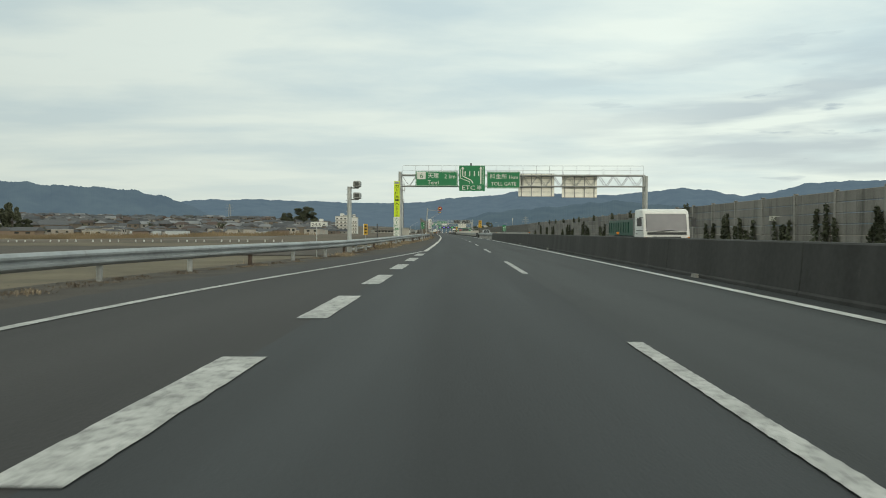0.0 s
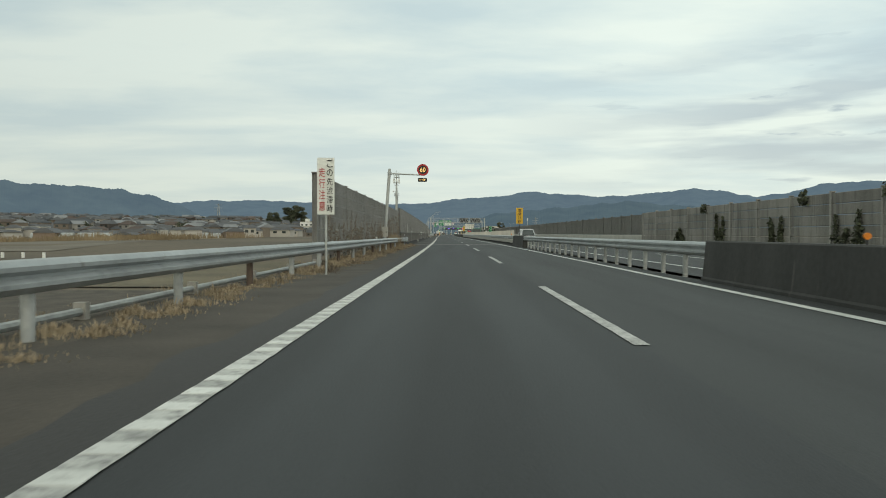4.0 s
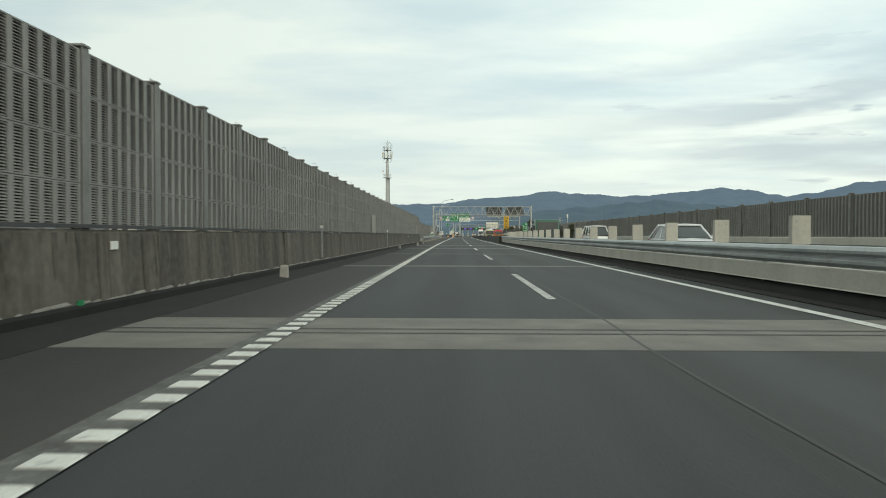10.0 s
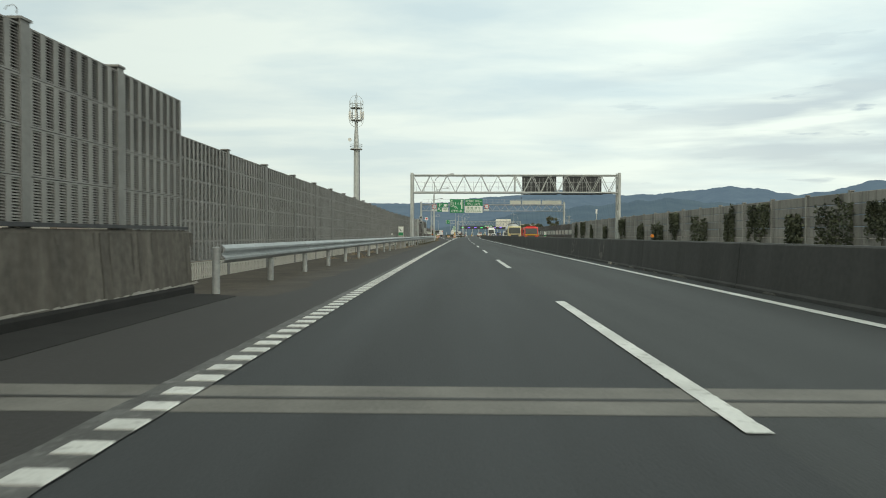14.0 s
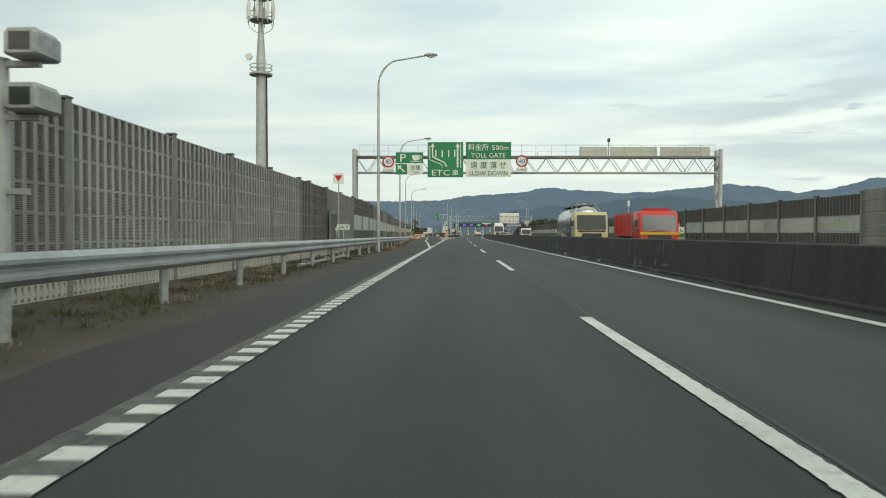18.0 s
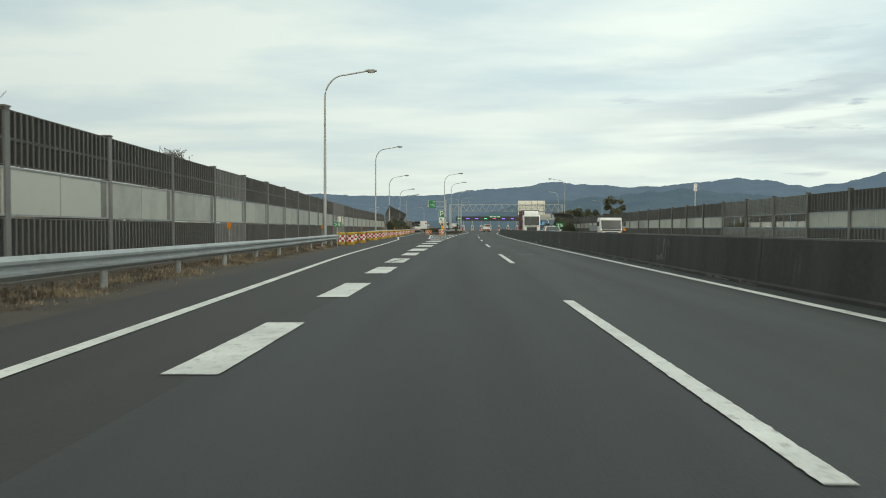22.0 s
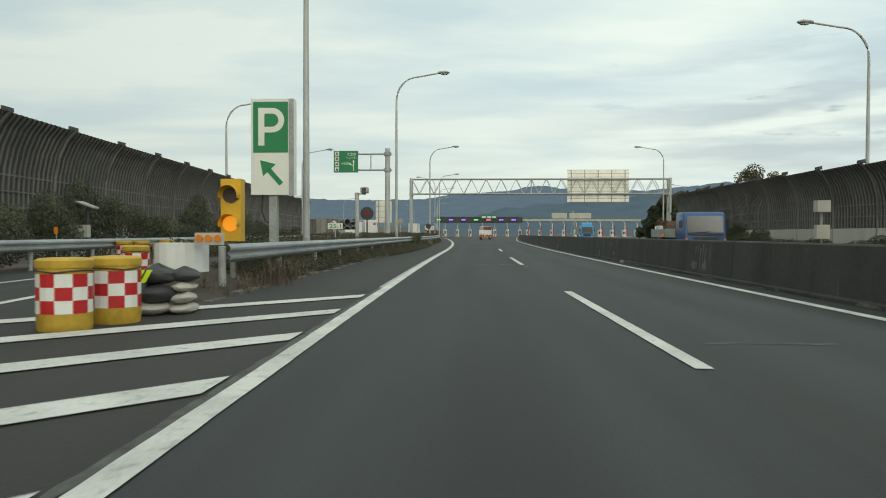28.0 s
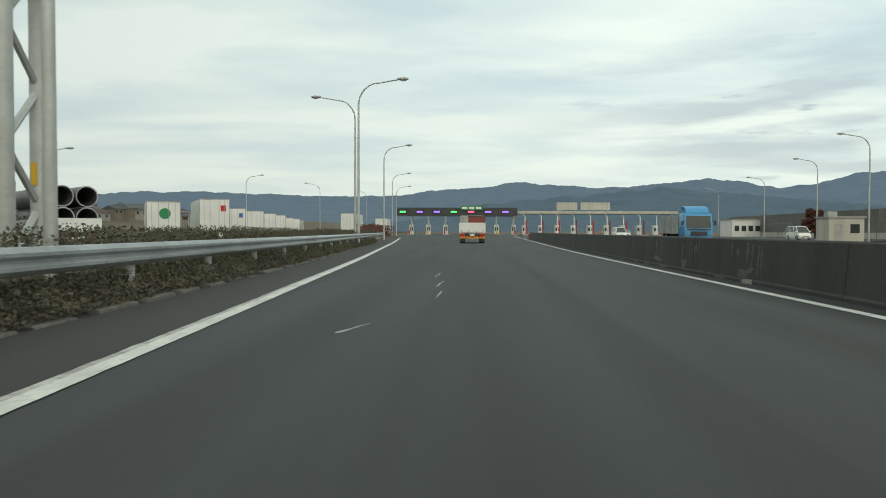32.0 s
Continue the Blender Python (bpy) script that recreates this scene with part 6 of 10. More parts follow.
for s in (470.8, 500, 521.5, 547, 571, 596, 615.4):
    m = at(s, rail_left(s) - 0.2 if s > 600 else rail_left(s) - 0.7)
    if dl is None:
        dl = thing("delineator", m, "small orange marker plate on a post behind the guard rail", "delineator", "orange markers")
        part("post", Shape().tube([(0, 0.02, 0), (0, 0.02, 1.3)], 0.022, 6), M["galv_dull"], dl)
        part("marker", Shape().box(-0.06, 0.06, -0.02, 0.0, 1.08, 1.3), M["orange"], dl)
    else:
        copy_thing(dl, m)


# ---------------- street lamps ----------------
def lamp(h, reach, label, group):
    """A tapered pole that bends over into an arm with a lamp head. The arm reaches to the right."""
    t = thing("street_lamp", Matrix.Identity(4), label, "street lamp", group)
    part("pole", Shape().tube([(0, 0, 0), (0, 0, h * 0.5), (0, 0, h - 2.0)], [0.105, 0.085, 0.065], 10), M["pole"], t, smooth=True)
    pts = []
    for k in range(9):
        a = math.pi / 2 * k / 8
        pts.append((1.35 - 1.35 * math.cos(a), 0, h - 2.0 + 1.55 * math.sin(a)))
    pts.append((reach, 0, h - 0.2))
    part("arm", Shape().tube(pts, [0.062] * 5 + [0.05] * 5, 8), M["pole"], t, smooth=True)
    hd = Shape().loft([[(x, r * math.cos(c), h - 0.17 + q * math.sin(c)) for c in [2 * math.pi * j / 10 for j in range(10)]] for x, r, q in ((reach - 0.1, 0.06, 0.06), (reach + 0.15, 0.16, 0.11), (reach + 0.45, 0.17, 0.12), (reach + 0.68, 0.08, 0.05))])
    head = part("head", hd, M["galv_dull"], t, "oval lamp head", smooth=True)
    part("lens", Shape().loft([[(x, r * math.cos(c), h - 0.26 + q * math.sin(c)) for c in [2 * math.pi * j / 10 for j in range(10)]] for x, r, q in ((reach + 0.1, 0.08, 0.03), (reach + 0.3, 0.14, 0.07), (reach + 0.55, 0.1, 0.04))]), M["white"], head, "pale lens")
    part("base_plate", Shape().box(-0.2, 0.2, -0.2, 0.2, 0, 0.04), M["galv_dull"], t)
    part("hatch", Shape().box(-0.05, 0.05, -0.112, -0.1, 0.7, 1.0), M["galv_dull"], t)
    return t


master = lamp(11.8, 2.8, "tall grey street lamp with a curved arm", "street lamps")
master.matrix_basis = at(440.5, -4.5)
for s, u in ((478.0, -6.2), (524.5, -9.1), (569.2, -11.55), (614.2, -4.85), (640.6, -5.1), (680.5, -6.05), (720.5, -7.9), (759, -10.9), (802, -14.7), (840, -18)):
    lp = copy_thing(master, at(s, u))
    if s == 640.6:
        part("tag", Shape().box(-0.055, 0.055, -0.125, -0.1, 1.6, 1.9), M["yellow"], lp, "small yellow number tag")
for s, u in ((630, 19.5), (681.8, 22.0), (749.6, 42.4), (776.4, 49.4), (812, 56), (850, 60)):
    copy_thing(master, at(s, u, 0, 180))
for s, u, a in ((727, -9.2, 180), (806, -43, 0), (830, -34, 200), (860, -28, 180)):
    copy_thing(master, at(s, u, 0, a))
low = lamp(10.6, 2.8, "grey street lamp with a curved arm along the ramp", "street lamps")
low.matrix_basis = at(603.1, -14.0)
for s, u, h in ((642.4, -17.1, 0.98), (672.5, -19.6, 1.0), (706.3, -36.9, 0.75), (734.6, -39.6, 0.82)):
    copy_thing(low, at(s, u) @ Matrix.Diagonal((1, 1, h, 1)))

# slim posts beside the first guard rail
t = thing("verge_sign", at(48.6, -6.15), "narrow yellow sign with dark bars on a thin post", "road sign")
part("post", Shape().tube([(0, 0.03, -0.3), (0, 0.03, 1.6)], 0.025, 8), M["galv_dull"], t)
part("plate", Shape().box(-0.13, 0.13, 0, 0.02, 0.92, 1.65), M["yellow"], t, "narrow yellow plate")
part("edge_strip", Shape().box(-0.17, -0.13, 0, 0.02, 0.92, 1.65), M["white"], t)
for k in range(3):
    part("text_bar", Shape().box(-0.08, 0.08, -0.006, 0, 1.0 + 0.21 * k, 1.13 + 0.21 * k), M["black"], t)
t = thing("marker_post", at(52.3, -5.75), "thin black marker post behind the guard rail", "marker post")
part("post", Shape().tube([(0, 0, -0.3), (0, 0, 1.66), (0, 0, 1.7)], [0.035, 0.035, 0.02], 8), M["dark"], t)


# ---------------- the gore: barrels, cones, lamps, parking sign ----------------
def barrel():
    t = thing("crash_barrel", Matrix.Identity(4), "yellow plastic crash barrel with a red and white chequered band", "crash barrel", "crash barrels")
    n = 20

    def ring(r, z):
        return [(r * math.cos(2 * math.pi * k / n), r * math.sin(2 * math.pi * k / n), z) for k in range(n)]
    part("drum", Shape().loft([ring(0.36, 0), ring(0.37, 0.04), ring(0.365, 0.9), ring(0.37, 0.94)]), M["barrel_yellow"], t, smooth=True)
    part("lid", Shape().loft([ring(0.38, 0.86), ring(0.385, 0.9), ring(0.385, 0.96), ring(0.33, 0.99), ring(0.1, 1.0)]), M["barrel_yellow"], t, smooth=True)
    red, whi = [], Shape()
    for j in range(3):
        z0, z1 = 0.24 + 0.18 * j, 0.24 + 0.18 * (j + 1)
        for k in range(n):
            a, b = 2 * math.pi * k / n, 2 * math.pi * (k + 1) / n
            red.append((k // 2 + j) % 2)
            whi.quad((0.372 * math.cos(a), 0.372 * math.sin(a), z0), (0.372 * math.cos(b), 0.372 * math.sin(b), z0), (0.372 * math.cos(b), 0.372 * math.sin(b), z1), (0.372 * math.cos(a), 0.372 * math.sin(a), z1))
    me = whi.mesh("chequered_band", M["white"])
    me.materials.append(M["red"])
    me.polygons.foreach_set("material_index", red)
    part("chequered_band", me, None, t, "red and white chequered reflective band")
    part("strap", Shape().tube([(0.385 * math.cos(2 * math.pi * k / n), 0.385 * math.sin(2 * math.pi * k / n), 0.8 + 0.03 * math.sin(3 * math.pi * k / n)) for k in range(n + 1)], 0.012, 5, False), M["rust"], t, "rusty wire strap")
    return t


b0 = barrel()
small = Matrix.Diagonal((0.8, 0.8, 0.83, 1))
b0.matrix_basis = at(531.6, -8.25) @ small
spots = [(531.66, -7.64, 1.0), (524.5, -8.05, 1.0), (524.8, -7.45, 1.0)]
for s in (543.3, 552.1, 562, 571.0, 580.5, 590.5, 600.8, 609.3, 619.4, 624, 633, 642, 651, 660, 669):
    u = rail_left(s) + 0.33
    spots += [(s, u, 1.0), (s + 0.33, u + 0.5, 1.0)] if s < 620 else [(s, u, 1.0)]
spots += [(601.4, -4.77, 1.0), (602.1, -4.52, 1.0), (609.8, -7.85, 1.0), (610.3, -7.35, 1.0)]
for i, (s, u, q) in enumerate(spots):
    copy_thing(b0, at(s, u, 0.0, 37 * i) @ Matrix.Diagonal((q, q, q, 1)))
sb = thing("sandbag_pile", at(602.95, -4.3), "pile of slumped black and pale sandbags with yellow reflective straps", "sandbags")
for i, (x, y, z, a, b, h, mt) in enumerate(((-0.12, 0, 0, 0.24, 0.32, 0.2, "concrete_pale"), (0.22, 0.22, 0, 0.17, 0.3, 0.16, "concrete_pale"), (0.23, 0.2, 0.15, 0.16, 0.28, 0.16, "concrete_pale"), (-0.1, 0.03, 0.17, 0.27, 0.33, 0.27, "dark"), (0.21, 0.24, 0.3, 0.17, 0.26, 0.15, "concrete_pale"), (-0.08, 0.06, 0.42, 0.28, 0.3, 0.25, "dark"), (0.22, 0.24, 0.44, 0.22, 0.24, 0.19, "dark"), (-0.3, 0.3, 0.0, 0.25, 0.3, 0.4, "dark"))):
    q = Shape()
    rings = []
    for k in range(9):
        t_ = k / 8
        r = max(0.12, (1 - abs(2 * t_ - 0.85) ** 2.6 * 0.75))
        rings.append([(x + a * r * (1 + 0.22 * noise.noise(Vector((math.cos(c) * 1.6, math.sin(c) * 1.6 + 3 * i, t_ * 2.5)))) * math.cos(c), y + b * r * (1 + 0.2 * noise.noise(Vector((math.cos(c) * 1.6, math.sin(c) * 1.6, t_ * 2.5 + 5 * i)))) * math.sin(c), z + h * t_ * (1 + 0.12 * math.sin(2 * c + i) * t_)) for c in [2 * math.pi * j / 18 for j in range(18)]])
    bag = part("sandbag", q.loft(rings), M[mt], sb, "crumpled black sandbag" if mt == "dark" else "pale dusty sandbag", smooth=True)
    if mt == "dark" and i in (3, 5):
        for o in (0.0, 0.1) if i == 5 else (0.0,):
            d = Vector((0.035, 0, 0))
            lo, hi = Vector((x - 0.16 + o, y - b - 0.035, z + h * 0.12)), Vector((x - 0.07 + o, y - b * 0.98 - 0.03, z + h * 0.8))
            part("strap", Shape().loft([[p_ - d, p_ + d, p_ + d + Vector((0, 0.012, 0)), p_ - d + Vector((0, 0.012, 0))] for p_ in (lo, hi)]), M["lime"], bag, "yellow reflective strap")
nose = thing("rail_nose", at(605.4, -4.95), "rounded galvanised end piece where the guard rails meet", "guard rail end")
ring = [(-0.42 * math.cos(math.pi * k / 10) , -0.75 * math.sin(math.pi * k / 10)) for k in range(11)]
q = Shape().loft([[(x, y, 0.46), (x, y, 0.95), (x * 0.97, y * 0.97, 0.95), (x * 0.97, y * 0.97, 0.46)] for x, y in ring])
part("sheet", q, M["white_paint"], nose, "pale painted curved sheet")
part("lid", Shape().quad(*[(x, y, 0.95) for x, y in ring]), M["concrete_pale"], nose)
for x in (-0.2,):
    part("post", Shape().tube([(x, 0.1, 0), (x, 0.1, 0.85)], 0.05, 8), M["galv_dull"], nose)
lamps3 = thing("warning_lamps", at(604.9, -4.34, 0.92) @ Matrix.Diagonal((0.66, 0.8, 0.66, 1)), "row of three round amber warning lamps on the rail end", "warning lamp")
part("rack", Shape().box(-0.35, 0.35, -0.05, 0.05, 0, 0.3), M["concrete_pale"], lamps3)
for x in (-0.23, 0, 0.23):
    part("lamp", disc(Shape(), x, 0.16, 0.09, -0.09, -0.05, 16), M["orange"], lamps3)

mp = thing("sensor_post", at(618.5, -13.7), "grey post with a pale box behind the ramp rail", "sensor post")
part("pole", Shape().tube([(0, 0, 0), (0, 0, 1.95)], 0.06, 10), M["dark"], mp, smooth=True)
part("box", Shape().box(-0.32, 0.06, -0.16, 0.1, 0.95, 1.4), M["concrete_pale"], mp, "pale steel box")
part("panel", Shape().loft([[(x, -0.25, z), (x, 0.25, z), (x, 0.25, z + 0.05), (x, -0.25, z + 0.05)] for x, z in ((-0.3, 2.2), (0.3, 1.98))]), M["galv_dull"], mp, "tilted grey panel")
part("bracket", Shape().tube([(0, 0, 1.9), (0, 0, 2.1)], 0.03, 6), M["dark"], mp)

am = thing("flashing_signal", at(607.7, -4.87), "yellow two-lamp flashing signal, the lower amber lamp lit", "signal")
part("body", Shape().loft([[(x, y, z) for x, y in ((-0.2, -0.14), (0.2, -0.14), (0.2, 0.14), (-0.2, 0.14))] for z in (0.95, 2.2)]), M["yellow"], am)
part("stand", Shape().tube([(0, 0, 0), (0, 0, 0.95)], 0.06, 8), M["galv_dull"], am)
for z, mt in ((1.87, M["rust"]), (1.3, glow("lit amber lamp", (1.0, 0.36, 0.015), 0.75))):
    l_ = part("lens", disc(Shape(), 0, z, 0.155, -0.165, -0.14), mt, am, "lit amber lens" if z < 1.5 else "unlit brown lens")
    hood = Shape()
    for k in range(14):
        a, b = math.pi * (k / 14 * 1.2 - 0.1), math.pi * ((k + 1) / 14 * 1.2 - 0.1)
        hood.quad(*[(0.19 * math.cos(c), y, z + 0.19 * math.sin(c)) for c, y in ((a, -0.14), (b, -0.14), (b, -0.36), (a, -0.36))])
    part("hood", hood, M["yellow"], l_)
ps = thing("parking_sign", at(612, -5.24), "tall white and green illuminated P sign box with a green arrow", "road sign")
part("box", Shape().loft([[(x, y, z) for x, y in ((-0.56, -0.02), (0.56, -0.02), (0.56, 0.33), (-0.56, 0.33))] for z in (2.12, 4.62)]), M["white"], ps)
part("green_panel", Shape().box(-0.5, 0.42, -0.03, -0.02, 3.22, 4.54), M["green"], ps)
part("letter", Shape().box(-0.36, -0.2, -0.04, -0.03, 3.4, 4.38), M["white"], ps)
bowl = [(-0.2, 4.305), (0.0, 4.305)] + [(0.0 + 0.245 * math.sin(math.pi * k / 14), 4.06 + 0.245 * math.cos(math.pi * k / 14)) for k in range(1, 14)] + [(0.0, 3.815), (-0.2, 3.815)]
bw = Shape()
for (xa, za), (xb, zb) in zip(bowl, bowl[1:]):
    na, nb = (0, 0.075), (0, 0.075)
    if xa > 0.0 or xb > 0.0:
        na, nb = [(0.075 * (x - 0.0) / 0.245, 0.075 * (z - 4.06) / 0.245) for x, z in ((xa, za), (xb, zb))]
    bw.loft([[(xa + na[0], y, za + na[1]), (xa - na[0], y, za - na[1]), (xb - nb[0], y, zb - nb[1]), (xb + nb[0], y, zb + nb[1])] for y in (-0.04, -0.03)])
part("letter", bw, M["white"], ps)
part("cable", Shape().tube([(-0.3, 0.15, 2.12), (-0.32, 0.15, 1.7), (-0.22, 0.15, 1.42), (-0.1, 0.15, 1.38)], 0.02, 6, False), M["dark"], ps, "black hanging cable")
part("arrow", ribbon([(0.24, 2.4), (-0.1, 2.78)], 0.13, -0.03, -0.02), M["green"], ps)
part("arrow_head", Shape().loft([[(-0.32, y, 3.02), (-0.24, y, 2.6), (0.1, y, 2.92)] for y in (-0.03, -0.02)]), M["green"], ps)
part("rim", Shape().box(0.44, 0.57, -0.035, -0.02, 2.12, 4.62), M["galv_dull"], ps)
part("post", Shape().box(-0.1, 0.1, 0.05, 0.25, 0, 2.12), M["galv_dull"], ps)
cone = None
for s, u in ((593.7, -4.65), (599.5, -4.9), (588.2, -4.3)):
    if cone is None:
        cone = thing("delineator_post", at(s, u), "flexible red-orange lane post with silver bands", "lane post", "orange lane posts")
        part("tube", Shape().tube([(0, 0, 0.02), (0, 0, 0.78), (0, 0, 0.8)], [0.042, 0.04, 0.02], 10), M["cone_red"], cone, smooth=True)
        part("foot", Shape().tube([(0, 0, 0), (0, 0, 0.03), (0, 0, 0.06)], [0.15, 0.13, 0.05], 12), M["cone_red"], cone)
        for z in (0.45, 0.62):
            part("band", Shape().tube([(0, 0, z), (0, 0, z + 0.06)], 0.042, 10), M["galv"], cone)
    else:
        copy_thing(cone, at(s, u))

arm = thing("cantilever_sign", at(653.2, -7.35), "green lorry and car direction sign on a grey cantilever pole", "road sign")
part("pole", Shape().tube([(0, 0, 0), (0, 0, 8.2)], [0.24, 0.2], 14), M["pole"], arm, smooth=True)
for z in (6.42, 7.75):
    part("arm", Shape().tube([(0.35, 0, z), (-4.4, 0, z)], 0.08, 10), M["pole"], arm, smooth=True)
    part("collar", Shape().tube([(0, 0, z - 0.16), (0, 0, z + 0.16)], 0.28, 12), M["galv_dull"], arm)
part("strut", Shape().tube([(-1.4, 0, 6.42), (-1.4, 0, 7.75)], 0.05, 8), M["pole"], arm)
sg = part("plate", Shape().box(-4.5, -2.45, -0.14, -0.1, 6.2, 8.0), M["green"], arm, "green sign plate")
for k in range(4):
    z = 7.6 - 0.43 * k
    tile = part("pictogram", Shape().box(-4.4, -4.05, -0.15, -0.14, z, z + 0.34), M["white"], sg, "white pictogram tile")
    if k == 0:
        q = disc(Shape(), -4.225, z + 0.2, 0.075, -0.156, -0.15, 14).box(-4.3, -4.15, -0.156, -0.15, z + 0.05, z + 0.11)
    elif k == 1:
        q = Shape().box(-4.33, -4.24, -0.156, -0.15, z + 0.06, z + 0.27).box(-4.2, -4.11, -0.156, -0.15, z + 0.06, z + 0.27)
    elif k == 2:
        q = Shape().box(-4.34, -4.12, -0.156, -0.15, z + 0.08, z + 0.2).box(-4.2, -4.14, -0.156, -0.15, z + 0.2, z + 0.28)
    else:
        q = disc(Shape(), -4.22, z + 0.13, 0.09, -0.156, -0.15, 14).box(-4.26, -4.21, -0.156, -0.15, z + 0.2, z + 0.3)
    part("symbol", q, M["dark"], tile)
writing(sg, "大型車", -3.0, 7.72, 0.75, 0.25, M["white"], y=-0.15)
writing(sg, "トレーラー", -2.95, 7.42, 0.9, 0.22, M["white"], y=-0.15)
writing(sg, "小型車", -3.55, 6.95, 0.62, 0.22, M["white"], y=-0.15)
part("arrow", ribbon([(-2.83, 6.32), (-2.83, 7.1)], 0.07, -0.155, -0.14), M["white"], sg)
part("arrow", ribbon([(-2.83, 6.7), (-3.1, 6.9)], 0.06, -0.155, -0.14), M["white"], sg)
part("arrow_head", Shape().loft([[(-2.83, y, 7.25), (-2.94, y, 7.08), (-2.72, y, 7.08)] for y in (-0.155, -0.14)]), M["white"], sg)
part("arrow_head", Shape().loft([[(-3.22, y, 7.0), (-3.16, y, 6.82), (-3.02, y, 6.98)] for y in (-0.155, -0.14)]), M["white"], sg)
sign_back(at(658.5, 0), -9.15, -7.7, 2.1, 4.1, 1, "bright slatted aluminium back of a sign on the island")
tp = thing("sign_pole", at(658.7, -8.42), "grey pole of the slatted sign", "pole")
part("pole", Shape().tube([(0, 0, 0), (0, 0, 4.15)], 0.06, 8), M["pole"], tp)
# cabinet with a lamp across the road
for s, u in ((622, 13.6), (606, -14.2)):
    cb = thing("solar_lamp_post", at(s, u), "grey post with a pale control box and a small lamp", "lamp post", "control posts")
    part("post", Shape().tube([(0, 0, 0), (0, 0, 2.0)], 0.05, 8), M["galv_dull"], cb)
    part("box", Shape().box(-0.25, 0.25, -0.15, 0.1, 0.95, 1.5), M["concrete_pale"], cb)
    part("lamp_box", Shape().box(-0.25, 0.25, -0.2, 0.15, 2.0, 2.45), M["concrete_pale"], cb)


# ---------------- vehicles ----------------
def wheel(parent, x, y, r, w):
    n = 18

    def ring(q, a):
        return [(x + a, y + q * math.cos(2 * math.pi * k / n), r + q * math.sin(2 * math.pi * k / n)) for k in range(n)]
    o = 1 if x > 0 else -1
    t = part("wheel", Shape().loft([ring(r * 0.93, -w / 2), ring(r, -w / 2 + 0.03), ring(r, w / 2 - 0.03), ring(r * 0.93, w / 2)]), M["tyre"], parent, "black tyre")
    part("rim", Shape().loft([ring(r * 0.6, o * (w / 2 + 0.002)), ring(r * 0.5, o * (w / 2 + 0.015)), ring(r * 0.15, o * (w / 2 + 0.005))]), M["galv_dull"], t)


M["silver"] = mat("silver car paint", (0.60, 0.61, 0.635), 0.3, 0.25, grain=4, patch=1, var=0.1, bump=0)
M["sky_blue"] = mat("light blue cab paint", (0.05, 0.26, 0.52), 0.35, grain=4, patch=1, var=0.1, bump=0)
M["deep_blue"] = mat("deep blue cab paint", (0.03, 0.09, 0.25), 0.35, grain=4, patch=1, var=0.1, bump=0)
M["cab_green"] = mat("dark green cab paint", (0.02, 0.09, 0.06), 0.35, grain=4, patch=1, var=0.1, bump=0)
M["fire_red"] = mat("fire engine red", (0.55, 0.03, 0.02), 0.35, grain=4, patch=1, var=0.1, bump=0)
M["cab_cream"] = mat("cream cab paint", (0.55, 0.50, 0.28), 0.4, grain=4, patch=1, var=0.12, bump=0)
M["tank"] = mat("brushed tank steel", (0.55, 0.56, 0.56), 0.3, 0.85, grain=5, patch=0.8, var=0.15, bump=0.02)
M["tail_red"] = mat("red tail lamp", (0.5, 0.015, 0.01), 0.25, grain=5, patch=1, var=0.1, bump=0)
M["head"] = mat("clear headlamp", (0.75, 0.76, 0.76), 0.12, 0.3, grain=5, patch=1, var=0.1, bump=0)


